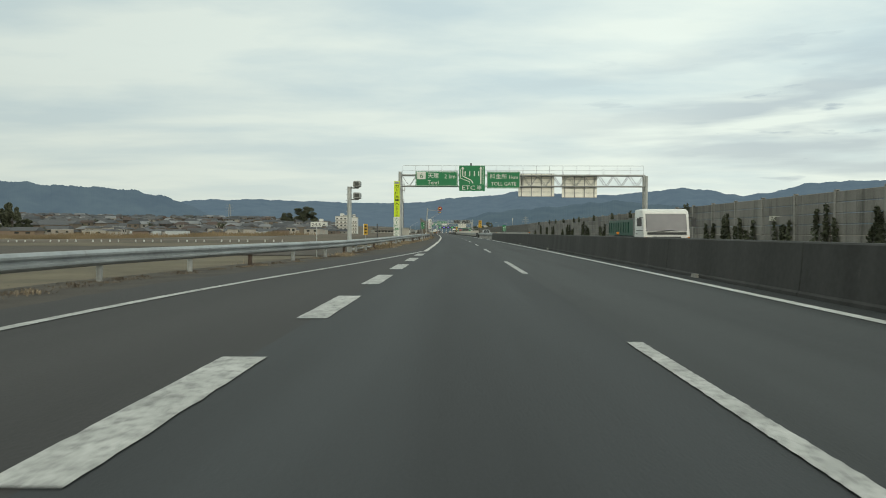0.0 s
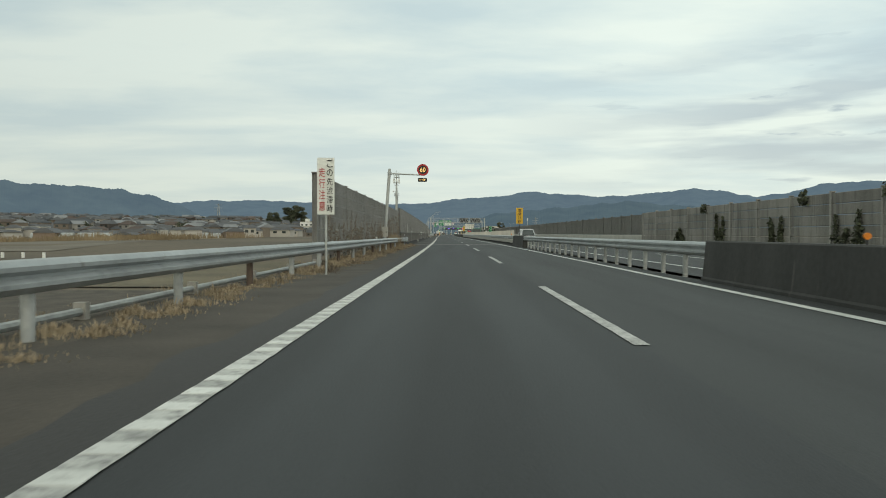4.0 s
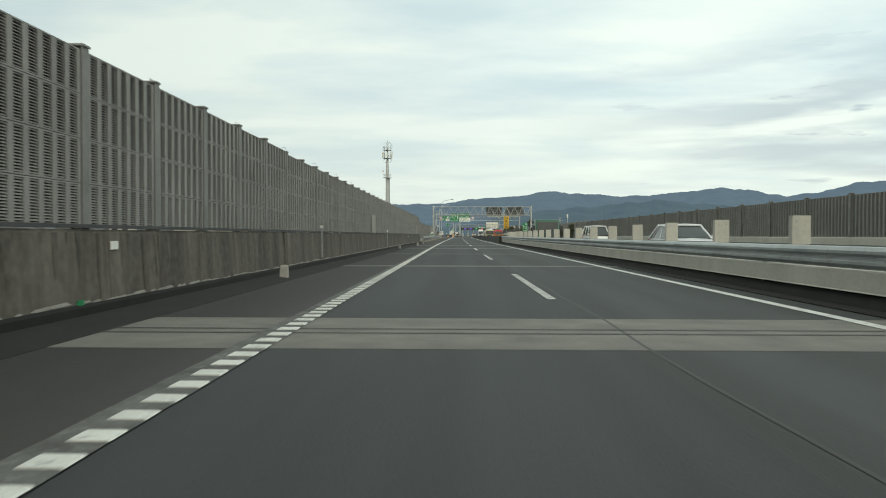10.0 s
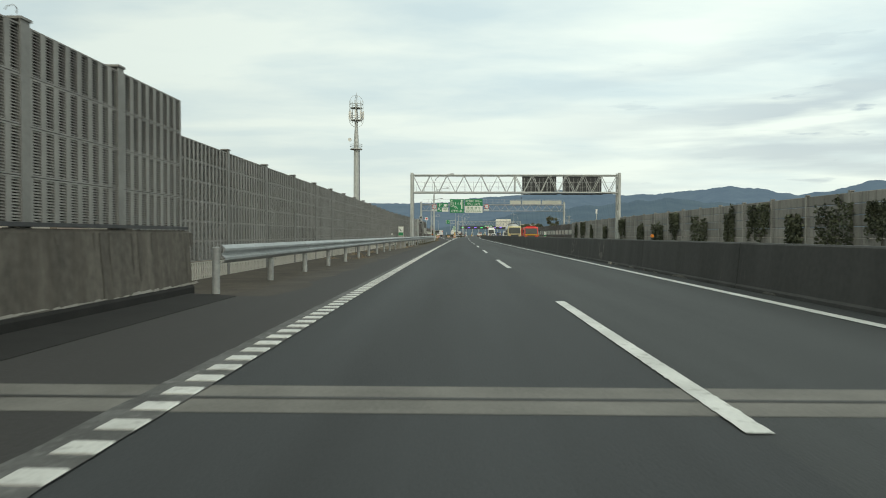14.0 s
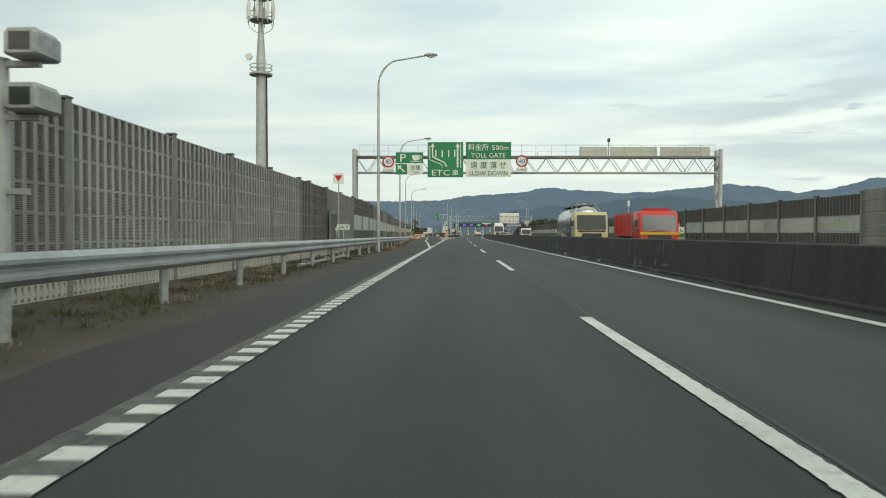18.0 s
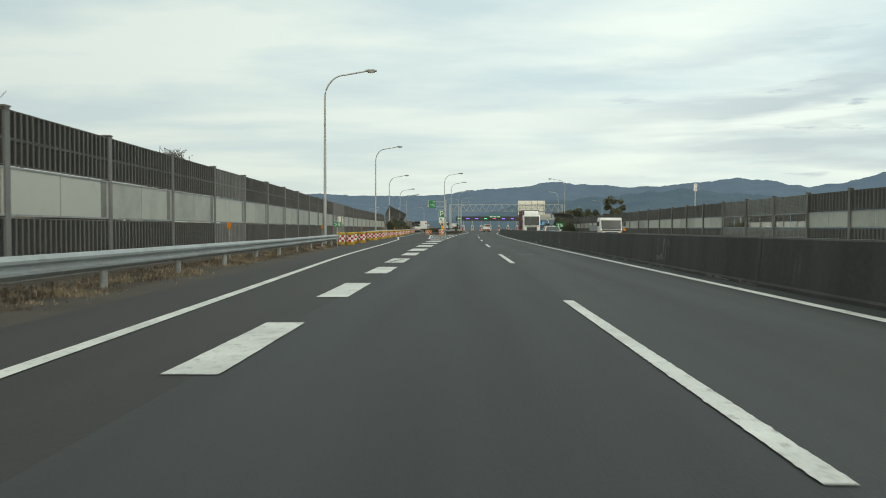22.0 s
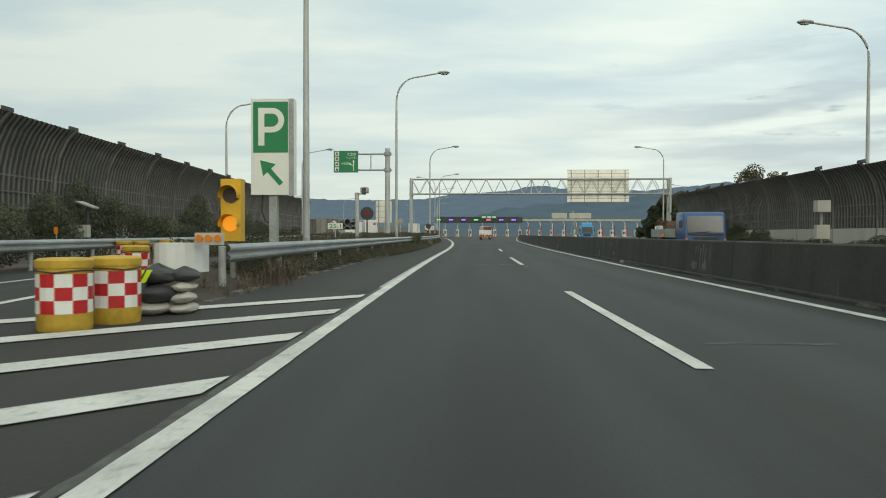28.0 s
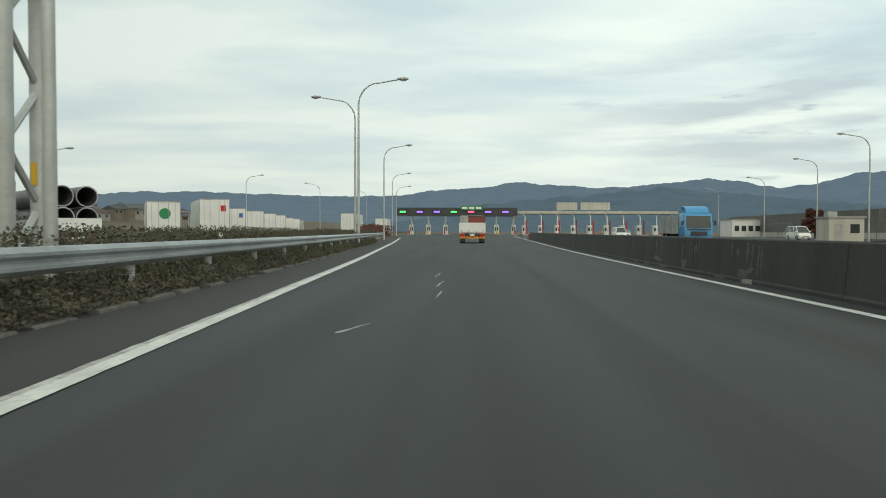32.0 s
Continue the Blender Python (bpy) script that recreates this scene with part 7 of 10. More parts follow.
def car(m, paint, ln, w, h, label, van=False):
    """Front towards +y. A lofted lower body, a glazed upper part with pillars and a crowned roof."""
    c = thing("car", m, label, "car", "passing cars")
    belt = h * (0.57 if van else 0.62)
    a = w / 2
    st = [(0.5, 0.46, 0.72), (0.492, 0.56, 0.84), (0.47, 0.66, 0.92), (0.42, belt - 0.20, 0.965), (0.36, belt - 0.1, 0.985), (0.29, belt - 0.03, 1.0), (0.1, belt, 1.0), (-0.3, belt + 0.01, 1.0), (-0.43, belt, 0.975), (-0.48, belt - 0.03, 0.93), (-0.5, belt - 0.2, 0.84)]
    rings = []
    for y, zt, k in st:
        b = a * k
        half = [(b - 0.08, 0.2), (b - 0.01, 0.3), (b, 0.46), (b - 0.005, zt - 0.16), (b - 0.03, zt - 0.05), (b - 0.1, zt)]
        rings.append([(x, y * ln, z) for x, z in half] + [(0, y * ln, zt + (0.04 if y > 0.1 else 0.0))] + [(-x, y * ln, z) for x, z in reversed(half)])
    part("body", Shape().loft(rings), paint, c, smooth=True)
    f0, f1, r1, r0 = (0.36, 0.17, -0.45, -0.485) if van else (0.29, 0.09, -0.27, -0.44)
    lo, hi, zl, zh = a * 0.945, a * 0.74, belt - 0.02, h - 0.07

    def p(sx, y0, y1, k):
        return Vector((sx * (lo + (hi - lo) * k), (y0 + (y1 - y0) * k) * ln, zl + (zh - zl) * k))
    part("windscreen", Shape().quad(p(-1, f0, f1, 0.02), p(1, f0, f1, 0.02), p(1, f0, f1, 1), p(-1, f0, f1, 1)), M["glass"], c)
    part("rear_window", Shape().quad(p(1, r0, r1, 0.05), p(-1, r0, r1, 0.05), p(-1, r0, r1, 1), p(1, r0, r1, 1)), M["glass"], c)
    split = (0.3, 0.66) if van else (0.5, 0.86)
    roof = []
    for y, k in ((f1 + 0.02, 0.9), (f1 - 0.03, 0.99), ((f1 + r1) / 2, 1.0), (r1 + 0.03, 0.99), (r1 - 0.015, 0.9)):
        z1 = zh + (h - zh) * (1.0 if k > 0.95 else 0.45)
        roof.append([(-hi * 1.05, y * ln, zh - 0.03), (-hi, y * ln, (zh + z1) / 2 + 0.01), (-hi * 0.7, y * ln, z1 - 0.008), (0, y * ln, z1), (hi * 0.7, y * ln, z1 - 0.008), (hi, y * ln, (zh + z1) / 2 + 0.01), (hi * 1.05, y * ln, zh - 0.03)])
    part("roof", Shape().loft(roof), paint, c, smooth=True)
    for sd in (-1, 1):
        cuts = [0.0, split[0], split[1], 1.0]
        for q0, q1 in zip(cuts, cuts[1:]):
            g = [(f0 + (r0 - f0) * q0, f1 + (r1 - f1) * q0), (f0 + (r0 - f0) * q1, f1 + (r1 - f1) * q1)]
            part("side_window", Shape().quad(p(sd, *g[0], 0.0), p(sd, *g[1], 0.0), p(sd, *g[1], 1.0), p(sd, *g[0], 1.0)), M["glass"], c)
        for q, r in ((0.0, 0.045), (split[0], 0.03), (split[1], 0.035), (1.0, 0.06)):
            y0, y1 = f0 + (r0 - f0) * q, f1 + (r1 - f1) * q
            part("pillar", Shape().tube([p(sd, y0, y1, -0.04), p(sd, y0, y1, 0.5), p(sd, y0, y1, 1.03)], r, 6), paint, c, smooth=True)
        hl = [(sd * a * 0.50, ln * 0.487, 0.60), (sd * a * 0.86, ln * 0.462, 0.62), (sd * a * 0.93, ln * 0.435, 0.74), (sd * a * 0.62, ln * 0.466, 0.72)]
        part("headlamp", Shape().loft([[(x, y + o, z) for x, y, z in hl] for o in (-0.03, 0.03)]), M["head"], c)
        part("tail_lamp", Shape().box(sd * a * 0.84 - 0.09, sd * a * 0.84 + 0.09, -ln * 0.498, -ln * 0.47, belt - 0.28, belt - 0.02), M["tail_red"], c)
        mr = (f0 - 0.035) * ln
        part("mirror", Shape().loft([[(sd * (a + 0.07) + x * q, mr + y, belt + 0.09 + z * q) for x, z in ((-0.09, -0.06), (0.09, -0.05), (0.09, 0.05), (-0.07, 0.07))] for y, q in ((-0.05, 1.0), (0.03, 0.9), (0.07, 0.5))]), paint, c)
        for y in (0.02, -0.2):
            part("door_handle", Shape().box(sd * (a + 0.004) - 0.01, sd * (a + 0.004) + 0.01, y * ln - 0.09, y * ln + 0.07, belt - 0.16, belt - 0.13), paint, c)
        part("wiper", Shape().tube([p(sd * 0.1, f0, f1, 0.04) + Vector((0, 0.03, 0.02)), p(sd * 0.7, f0, f1, 0.12) + Vector((0, 0.03, 0.02))], 0.01, 4), M["dark"], c)
        for y in (0.31, -0.3):
            part("wheel_arch", Shape().loft([[(sd * (a + 0.003) + o, y * ln + 0.37 * math.cos(t_), max(0.22, 0.31 + 0.37 * math.sin(t_))) for t_ in [2 * math.pi * k / 20 for k in range(20)]] for o in (-0.05, 0.004)]), M["black"], c)
            wheel(c, sd * (a - 0.09), y * ln, 0.31, 0.2)
    part("grille", Shape().box(-a * 0.46, a * 0.46, ln * 0.485, ln * 0.499, 0.5, 0.62), M["dark"], c)
    part("bumper", Shape().box(-a * 0.7, a * 0.7, ln * 0.487, ln * 0.504, 0.24, 0.36), M["dark"], c)
    part("number_plate", Shape().box(-0.17, 0.17, ln * 0.504, ln * 0.51, 0.33, 0.47), M["white"], c, "plain white plate")
    return c


def lorry(m, paint, label, ln=8.0, w=2.4, h=2.7, cab=1.9, load="box", load_mat=None, load_h=3.2, deflector=False):
    """Front towards +y. Rounded cab, chassis, load, lamps and wheels."""
    c = thing("lorry", m, label, "lorry", "passing lorries")
    f = ln / 2
    sill = 1.0 + (h - 2.15) * 0.5
    side = [(f - 0.05, 0.45), (f, 0.6), (f + 0.01, sill - 0.2), (f - 0.05, sill + 0.05), (f - 0.27, h - 0.22), (f - 0.36, h - 0.08), (f - 0.55, h), (f - cab + 0.1, h), (f - cab, h - 0.12), (f - cab, 0.45)]
    cy, cz = f - cab / 2, (h + 0.45) / 2
    part("cab", Shape().loft([[(x, cy + (y - cy) * k, cz + (z - cz) * k) for y, z in side] for x, k in ((-w / 2, 0.93), (-w / 2 + 0.04, 0.98), (-w / 2 + 0.14, 1.0), (w / 2 - 0.14, 1.0), (w / 2 - 0.04, 0.98), (w / 2, 0.93))]), paint, c, smooth=True)

    def on_front(x, k):
        y0, z0, y1, z1 = f - 0.05, sill + 0.05, f - 0.27, h - 0.22
        return (x, y0 + (y1 - y0) * k + 0.018, z0 + (z1 - z0) * k + 0.004)
    xs = [-0.46, -0.43, 0.43, 0.46]
    ws = Shape()
    for x0, x1 in zip(xs, xs[1:]):
        ws.quad(*[(x * w, y + (-0.06 if abs(x) > 0.45 else 0.0), z) for x, y, z in (on_front(x0, 0.05), on_front(x1, 0.05), on_front(x1, 0.97), on_front(x0, 0.97))])
    part("windscreen", ws, M["glass"], c)
    part("cowl", Shape().box(-w * 0.42, w * 0.42, f - 0.045, f + 0.018, sill - 0.06, sill + 0.06), M["dark"], c, "dark strip below the windscreen")
    part("grille", Shape().box(-w * 0.3, w * 0.3, f + 0.005, f + 0.025, 0.74, sill - 0.16), M["dark"], c)
    part("bumper", Shape().loft([[(x, y, z) for y, z in ((f - 0.1, 0.3), (f + o, 0.34), (f + o, 0.62), (f - 0.1, 0.68))] for x, o in ((-w / 2, 0.0), (-w / 2 + 0.12, 0.06), (w / 2 - 0.12, 0.06), (w / 2, 0.0))]), M["white_paint"] if paint is not M["sky_blue"] else paint, c)
    part("number_plate", Shape().box(-0.2, 0.2, f + 0.06, f + 0.07, 0.4, 0.55), M["white"], c, "plain pale plate")
    if deflector:
        part("deflector", Shape().loft([[(x * k, y, h + z * k) for y, z in ((f - 0.45, 0), (f - 0.6, 0.22), (f - 1.0, 0.5), (f - cab + 0.1, 0.62), (f - cab + 0.1, 0))] for x, k in ((-w * 0.45, 0.9), (-w * 0.42, 1.0), (w * 0.42, 1.0), (w * 0.45, 0.9))]), paint, c, smooth=True)
    for sd in (-1, 1):
        part("headlamp", Shape().loft([[(sd * w * 0.38 + x, y, z) for x, z in ((-0.16, 0.5), (0.16, 0.5), (0.18, 0.62), (-0.1, 0.66))] for y in (f + 0.02, f + 0.075)]), M["head"], c)
        part("side_window", Shape().quad(*[(sd * (w / 2 + 0.004 - 0.06 * max(0, (z - sill) / h)), y, z) for y, z in ((f - 0.2, sill + 0.12), (f - cab + 0.4, sill + 0.12), (f - cab + 0.4, h - 0.32), (f - 0.42, h - 0.32))]), M["glass"], c)
        part("door_seam", Shape().box(sd * (w / 2 - 0.004) - 0.006, sd * (w / 2 - 0.004) + 0.006, f - cab + 0.33, f - cab + 0.345, 0.6, h - 0.3), M["dark"], c)
        part("corner_lamp", Shape().box(sd * w * 0.46 - 0.06, sd * w * 0.46 + 0.06, f - 0.03, f + 0.03, 0.76, 0.9), M["orange"], c, "amber corner lamp")
        part("wiper", Shape().tube([(sd * 0.1 + 0.35, f - 0.02, sill + 0.1), (sd * 0.1 - 0.25, f - 0.03, sill + 0.16)], 0.012, 4), M["dark"], c)
        part("door_handle", Shape().box(sd * (w / 2 + 0.004) - 0.012, sd * (w / 2 + 0.004) + 0.012, f - cab + 0.45, f - cab + 0.65, sill - 0.05, sill), M["dark"], c)
        mr = part("mirror", Shape().loft([[(sd * (w / 2 + 0.2) + x, y, z) for x, z in ((-0.1, sill + 0.35), (0.1, sill + 0.35), (0.1, sill + 0.75), (-0.1, sill + 0.75))] for y in (f - 0.16, f - 0.04)]), M["dark"], c)
        part("mirror_arm", Shape().tube([(sd * (w / 2 - 0.03), f - 0.25, sill + 0.78), (sd * (w / 2 + 0.2), f - 0.09, sill + 0.78)], 0.02, 5), M["dark"], mr)
        for y in (f - 1.0, -f + 1.2, -f + 2.3) if ln > 6.5 else (f - 1.0, -f + 1.2):
            wheel(c, sd * (w / 2 - 0.16), y, 0.48 if ln > 6.5 else 0.38, 0.28)
    part("chassis", Shape().box(-0.45, 0.45, -f, f - cab, 0.6, 0.93), M["dark"], c)
    b0_, b1_ = -f, f - cab - 0.12
    if load == "box":
        bx = part("box_body", Shape().box(-w / 2 - 0.02, w / 2 + 0.02, b0_, b1_, 0.95, load_h), load_mat, c)
        for x in (-w / 2 - 0.03, w / 2 - 0.05):
            part("corner_post", Shape().box(x, x + 0.08, b0_ - 0.02, b0_ + 0.05, 0.95, load_h + 0.02), M["galv_dull"], bx)
            part("corner_post", Shape().box(x, x + 0.08, b1_ - 0.05, b1_ + 0.02, 0.95, load_h + 0.02), M["galv_dull"], bx)
        part("top_rail", Shape().box(-w / 2 - 0.03, w / 2 + 0.03, b1_ - 0.04, b1_ + 0.02, load_h - 0.06, load_h + 0.02), M["galv_dull"], bx)
        for x in (-w * 0.28, -w * 0.1, w * 0.1, w * 0.28):
            part("door_bar", Shape().box(x - 0.015, x + 0.015, b0_ - 0.03, b0_, 1.05, load_h - 0.08), M["galv_dull"], bx)
        cr = Shape()
        gap = 0.28 if load_mat is M["maroon"] else 0.6
        for k in range(int((b1_ - b0_) / gap)):
            y = b0_ + 0.1 + gap * k
            for x in (-w / 2 - 0.05, w / 2 + 0.02):
                cr.box(x, x + 0.03, y, y + gap * 0.5 if gap < 0.3 else y + 0.05, 1.1, load_h - 0.12)
        tagged(part("side_ribs", cr, load_mat, bx), kind="stuff")
    elif load == "tank":
        n = 24
        prof = ((b0_, 0.45, -0.1), (b0_ + 0.08, 0.68, -0.06), (b0_ + 0.25, 0.86, -0.03), (b0_ + 0.55, 0.96, 0.0), (b0_ + 1.1, 1.0, 0.0), (b1_ - 0.7, 1.0, 0.0), (b1_ - 0.3, 0.95, 0.0), (b1_ - 0.1, 0.8, 0.0), (b1_, 0.5, 0.0))
        tk = part("tank", Shape().loft([[(w * 0.5 * q * math.cos(2 * math.pi * k / n), y, 2.15 + dz + 1.15 * q * math.sin(2 * math.pi * k / n)) for k in range(n)] for y, q, dz in prof]), M["tank"], c, "polished steel tank", smooth=True)
        for y in (b0_ + 1.5, b0_ + 3.4, b1_ - 1.4):
            part("tank_band", Shape().tube([(w * 0.503 * math.cos(2 * math.pi * k / n), y, 2.15 + 1.157 * math.sin(2 * math.pi * k / n)) for k in range(n + 1)], 0.012, 4, False), M["galv_dull"], tk)
        part("catwalk", Shape().box(-0.7, 0.7, b0_ + 0.5, b1_ - 0.4, 3.26, 3.32), M["dark"], c, "dark grating along the tank's top")
        for x in (-0.68, 0.68):
            part("top_rail", Shape().tube([(x, b0_ + 0.5, 3.32), (x, b0_ + 0.7, 3.5), (x, b1_ - 0.6, 3.5), (x, b1_ - 0.4, 3.32)], 0.02, 5, False), M["galv"], c)
        for y in (-1.6, 0.2, 1.8):
            part("hatch", Shape().tube([(0, y, 3.2), (0, y, 3.44), (0, y, 3.5)], [0.28, 0.28, 0.2], 14), M["galv_dull"], c)
        for sx in (-1, 1):
            ld = Shape()
            for y in (1.3, 1.65):
                ld.tube([(sx * w * 0.5, y, 1.1), (sx * w * 0.51, y, 2.2), (sx * w * 0.36, y, 3.15), (sx * 0.7, y, 3.4)], 0.02, 5, False)
            for k in range(7):
                ld.tube([(sx * w * 0.505, 1.3, 1.2 + 0.17 * k), (sx * w * 0.505, 1.65, 1.2 + 0.17 * k)], 0.014, 4, False)
            part("ladder", ld, M["galv"], c)
            part("hose", Shape().tube([(sx * 0.6, b1_ - 0.1, 3.35), (sx * w * 0.42, b1_ - 0.15, 2.9), (sx * w * 0.5, b1_ - 0.5, 2.1), (sx * w * 0.47, b1_ - 0.6, 1.15)], 0.045, 6), M["galv"], c)
            part("hose_box", Shape().box(sx * w * 0.42 - 0.12, sx * w * 0.42 + 0.12, b0_ + 2.9, b0_ + 4.6, 0.62, 1.0), M["white_paint"], c, "pale equipment box")
            part("mudguard", Shape().box(sx * (w / 2 - 0.16) - 0.18, sx * (w / 2 - 0.16) + 0.18, b0_ + 0.6, b0_ + 2.9, 0.98, 1.03), M["galv_dull"], c)
    else:
        bd = part("bed", Shape().box(-w / 2, w / 2, b0_, b1_, 0.93, 1.06), load_mat, c)
        for x in (-w / 2, w / 2 - 0.05):
            part("side_board", Shape().box(x, x + 0.05, b0_, b1_, 1.06, 1.46), load_mat, c)
            for k in range(4):
                y = b0_ + (b1_ - b0_) * k / 3
                part("stake", Shape().box(x - 0.01, x + 0.06, max(b0_, y - 0.04), min(b1_, y + 0.04), 1.0, 1.48), M["galv_dull"], bd)
        part("tail_board", Shape().box(-w / 2 + 0.05, w / 2 - 0.05, b0_, b0_ + 0.05, 1.06, 1.46), load_mat, c)
        part("headboard", Shape().box(-w / 2 + 0.05, w / 2 - 0.05, b1_ - 0.05, b1_, 1.06, h - 0.35), M["galv_dull"], c)
    return c


OPP = 180
lorry(at(40, 10.4, 0, OPP), M["white_paint"], "white lorry with a dark green cargo body on the opposite carriageway", load="box", load_mat=M["cab_green"], ln=8.0, w=2.3, h=2.3, load_h=1.8)
car(at(179.3, 9.5, 0, OPP), M["silver"], 4.4, 1.7, 1.72, "silver minivan driving on the opposite carriageway", van=True)
car(at(289, 12.3, 0, OPP), M["white_paint"], 4.4, 1.7, 1.95, "white van on the opposite carriageway", van=True)
car(at(258, 9.9, 0, OPP), M["silver"], 4.6, 1.75, 1.62, "grey estate car on the opposite carriageway")
lorry(at(456.9, 10.2, 0, OPP), M["cab_cream"], "cream-coloured tanker lorry with a polished steel tank", load="tank", ln=10.5, w=2.45, h=2.75)
fe = lorry(at(445, 12.4, 0, OPP), M["fire_red"], "red and yellow fire engine on the opposite carriageway", load="box", load_mat=M["fire_red"], w=2.35, h=2.5, load_h=2.45, ln=7.0)
part("yellow_band", Shape().box(-1.19, 1.19, 3.5, 3.58, 1.06, 1.22), M["yellow"], fe, "yellow band over the grille")
part("light_bar", Shape().box(-0.8, 0.8, 2.4, 2.75, 2.5, 2.68), M["red"], fe, "red light bar")
lorry(at(305, 9.7, 0, OPP), M["cab_green"], "dark green lorry on the opposite carriageway", load="bed", load_mat=M["cab_green"], w=2.45, h=2.75)
car(at(296.5, 12.9, 0, OPP), M["white_paint"], 4.3, 1.7, 1.65, "white minivan on the opposite carriageway", van=True)
lorry(at(545.5, 13.6, 0, OPP), M["white_paint"], "small white flatbed lorry on the opposite carriageway", load="bed", load_mat=M["galv_dull"], ln=6.0, w=2.0, h=2.15, cab=1.6)
car(at(558, 9.9, 0, OPP), M["silver"], 4.5, 1.75, 1.45, "silver car on the opposite carriageway")
lorry(at(639, 13.2, 0, OPP), M["deep_blue"], "blue lorry with pallets on its deck on the opposite carriageway", load="bed", load_mat=M["galv_dull"], ln=8, w=2.35, h=2.4)
M["pallet"] = mat("weathered brown pallet wood", (0.13, 0.085, 0.06), 0.85, grain=14, patch=3, var=0.4, bump=0.2, rand=0.4)
pal = None
for y in (-1.2, -2.5):
    for k in range(7):
        m = at(639, 13.2, 0, OPP) @ Matrix.Translation((0.02 * (k % 3), y, 1.064 + 0.13 * k))
        if pal is None:
            pal = thing("pallet", m, "weathered brown wooden pallet stacked on a lorry deck", "pallet", "stacked pallets")
            for x in (-0.5, -0.25, 0.0, 0.25, 0.5):
                part("board", Shape().box(x * 1.8 - 0.08, x * 1.8 + 0.08, -0.55, 0.55, 0.1, 0.125), M["pallet"], pal)
            for yy in (-0.48, 0.0, 0.48):
                part("bearer", Shape().box(-0.98, 0.98, yy - 0.05, yy + 0.05, 0.0, 0.1), M["pallet"], pal)
        else:
            copy_thing(pal, m)
lorry(at(590, 9.7, 0, OPP), M["white_paint"], "white tractor lorry with a maroon shipping container", load="box", load_mat=M["maroon"], ln=12.0, w=2.48, h=3.2, cab=2.3, load_h=3.95, deflector=True)
lorry(at(738, 19.6, 0, OPP), M["sky_blue"], "light blue box lorry leaving the toll plaza", load="box", load_mat=M["galv_dull"], ln=8.5, w=2.4, h=2.75, load_h=2.6, deflector=True)
car(at(790, 24, 0, OPP), M["white_paint"], 4.5, 1.7, 1.8, "white van leaving the toll plaza", van=True)
car(at(815, 30, 0, OPP), M["silver"], 4.5, 1.7, 1.5, "silver car leaving the toll plaza")
car(at(770, 44, 0, OPP), M["white_paint"], 4.4, 1.7, 1.9, "white van parked near the toll office", van=True)

# the flatbed that drives ahead
fb = thing("flatbed_lorry", at(736.3, 0.0), "white flatbed lorry seen from behind with a red-brown load", "lorry")
wd = 2.42
part("cab", Shape().prism([(8.2, 0.5), (8.2, 1.3), (8.0, 2.5), (7.8, 2.65), (6.4, 2.65), (6.4, 0.5)], -1.1, 1.1), M["white_paint"], fb)
part("bed", Shape().box(-wd / 2, wd / 2, 0.0, 6.2, 0.92, 1.06), M["white_paint"], fb)
tg = part("tail_board", Shape().box(-wd / 2, wd / 2, -0.06, 0.0, 1.0, 1.88), M["white_paint"], fb, "white tail board with two hinge straps")
for x in (-0.95, -0.35, 0.35, 0.95):
    part("hinge", Shape().box(x - 0.03, x + 0.03, -0.085, -0.06, 1.0, 1.2), M["galv_dull"], tg)
for x in (-wd / 2, wd / 2 - 0.05):
    part("side_board", Shape().box(x, x + 0.05, 0, 6.2, 1.06, 1.86), M["white_paint"], fb)
part("headboard", Shape().box(-wd / 2, wd / 2, 6.1, 6.2, 1.06, 2.6), M["galv_dull"], fb)
ldx = thing("cargo_box", at(737.6, 0.25, 1.06), "red-brown steel box with grey ends loaded on the lorry", "cargo")
part("box", Shape().box(-0.62, 0.95, 0, 3.5, 0, 1.38), M["maroon"], ldx)
part("end_frame", Shape().box(-1.05, -0.62, 0, 3.5, 0, 1.45), M["galv_dull"], ldx)
part("top_rim", Shape().box(-0.64, 0.97, -0.02, 3.52, 1.38, 1.46), M["dark"], ldx)
part("chassis", Shape().box(-0.42, 0.42, 0.0, 6.3, 0.55, 0.92), M["dark"], fb)
bar = part("rear_bar", Shape().box(-1.12, 1.12, -0.05, 0.02, 0.44, 0.62), M["yellow"], fb, "yellow rear bar with red slanting stripes")
for k in range(8):
    x = -1.0 + 0.27 * k
    part("stripe", Shape().loft([[(x, y, 0.45), (x + 0.12, y, 0.45), (x + (0.24 if k < 4 else 0.0), y, 0.61), (x + (0.12 if k < 4 else -0.12), y, 0.61)] for y in (-0.056, -0.05)]), M["red"], bar)
for sd in (-1, 1):
    part("tail_lamp", Shape().box(sd * 0.9 - 0.24, sd * 0.9 + 0.24, -0.06, 0.0, 0.7, 0.86), M["tail_red"], fb)
    part("mud_flap", Shape().box(sd * 0.88 - 0.26, sd * 0.88 + 0.26, 0.35, 0.37, 0.12, 0.75), M["dark"], fb)
    for y in (0.9, 6.9):
        wheel(fb, sd * 0.88, y, 0.4, 0.45 if y < 2 else 0.24)
part("number_plate", Shape().box(-0.2, 0.2, -0.065, -0.05, 0.68, 0.86), M["white"], fb, "plain pale plate with a dark bar")


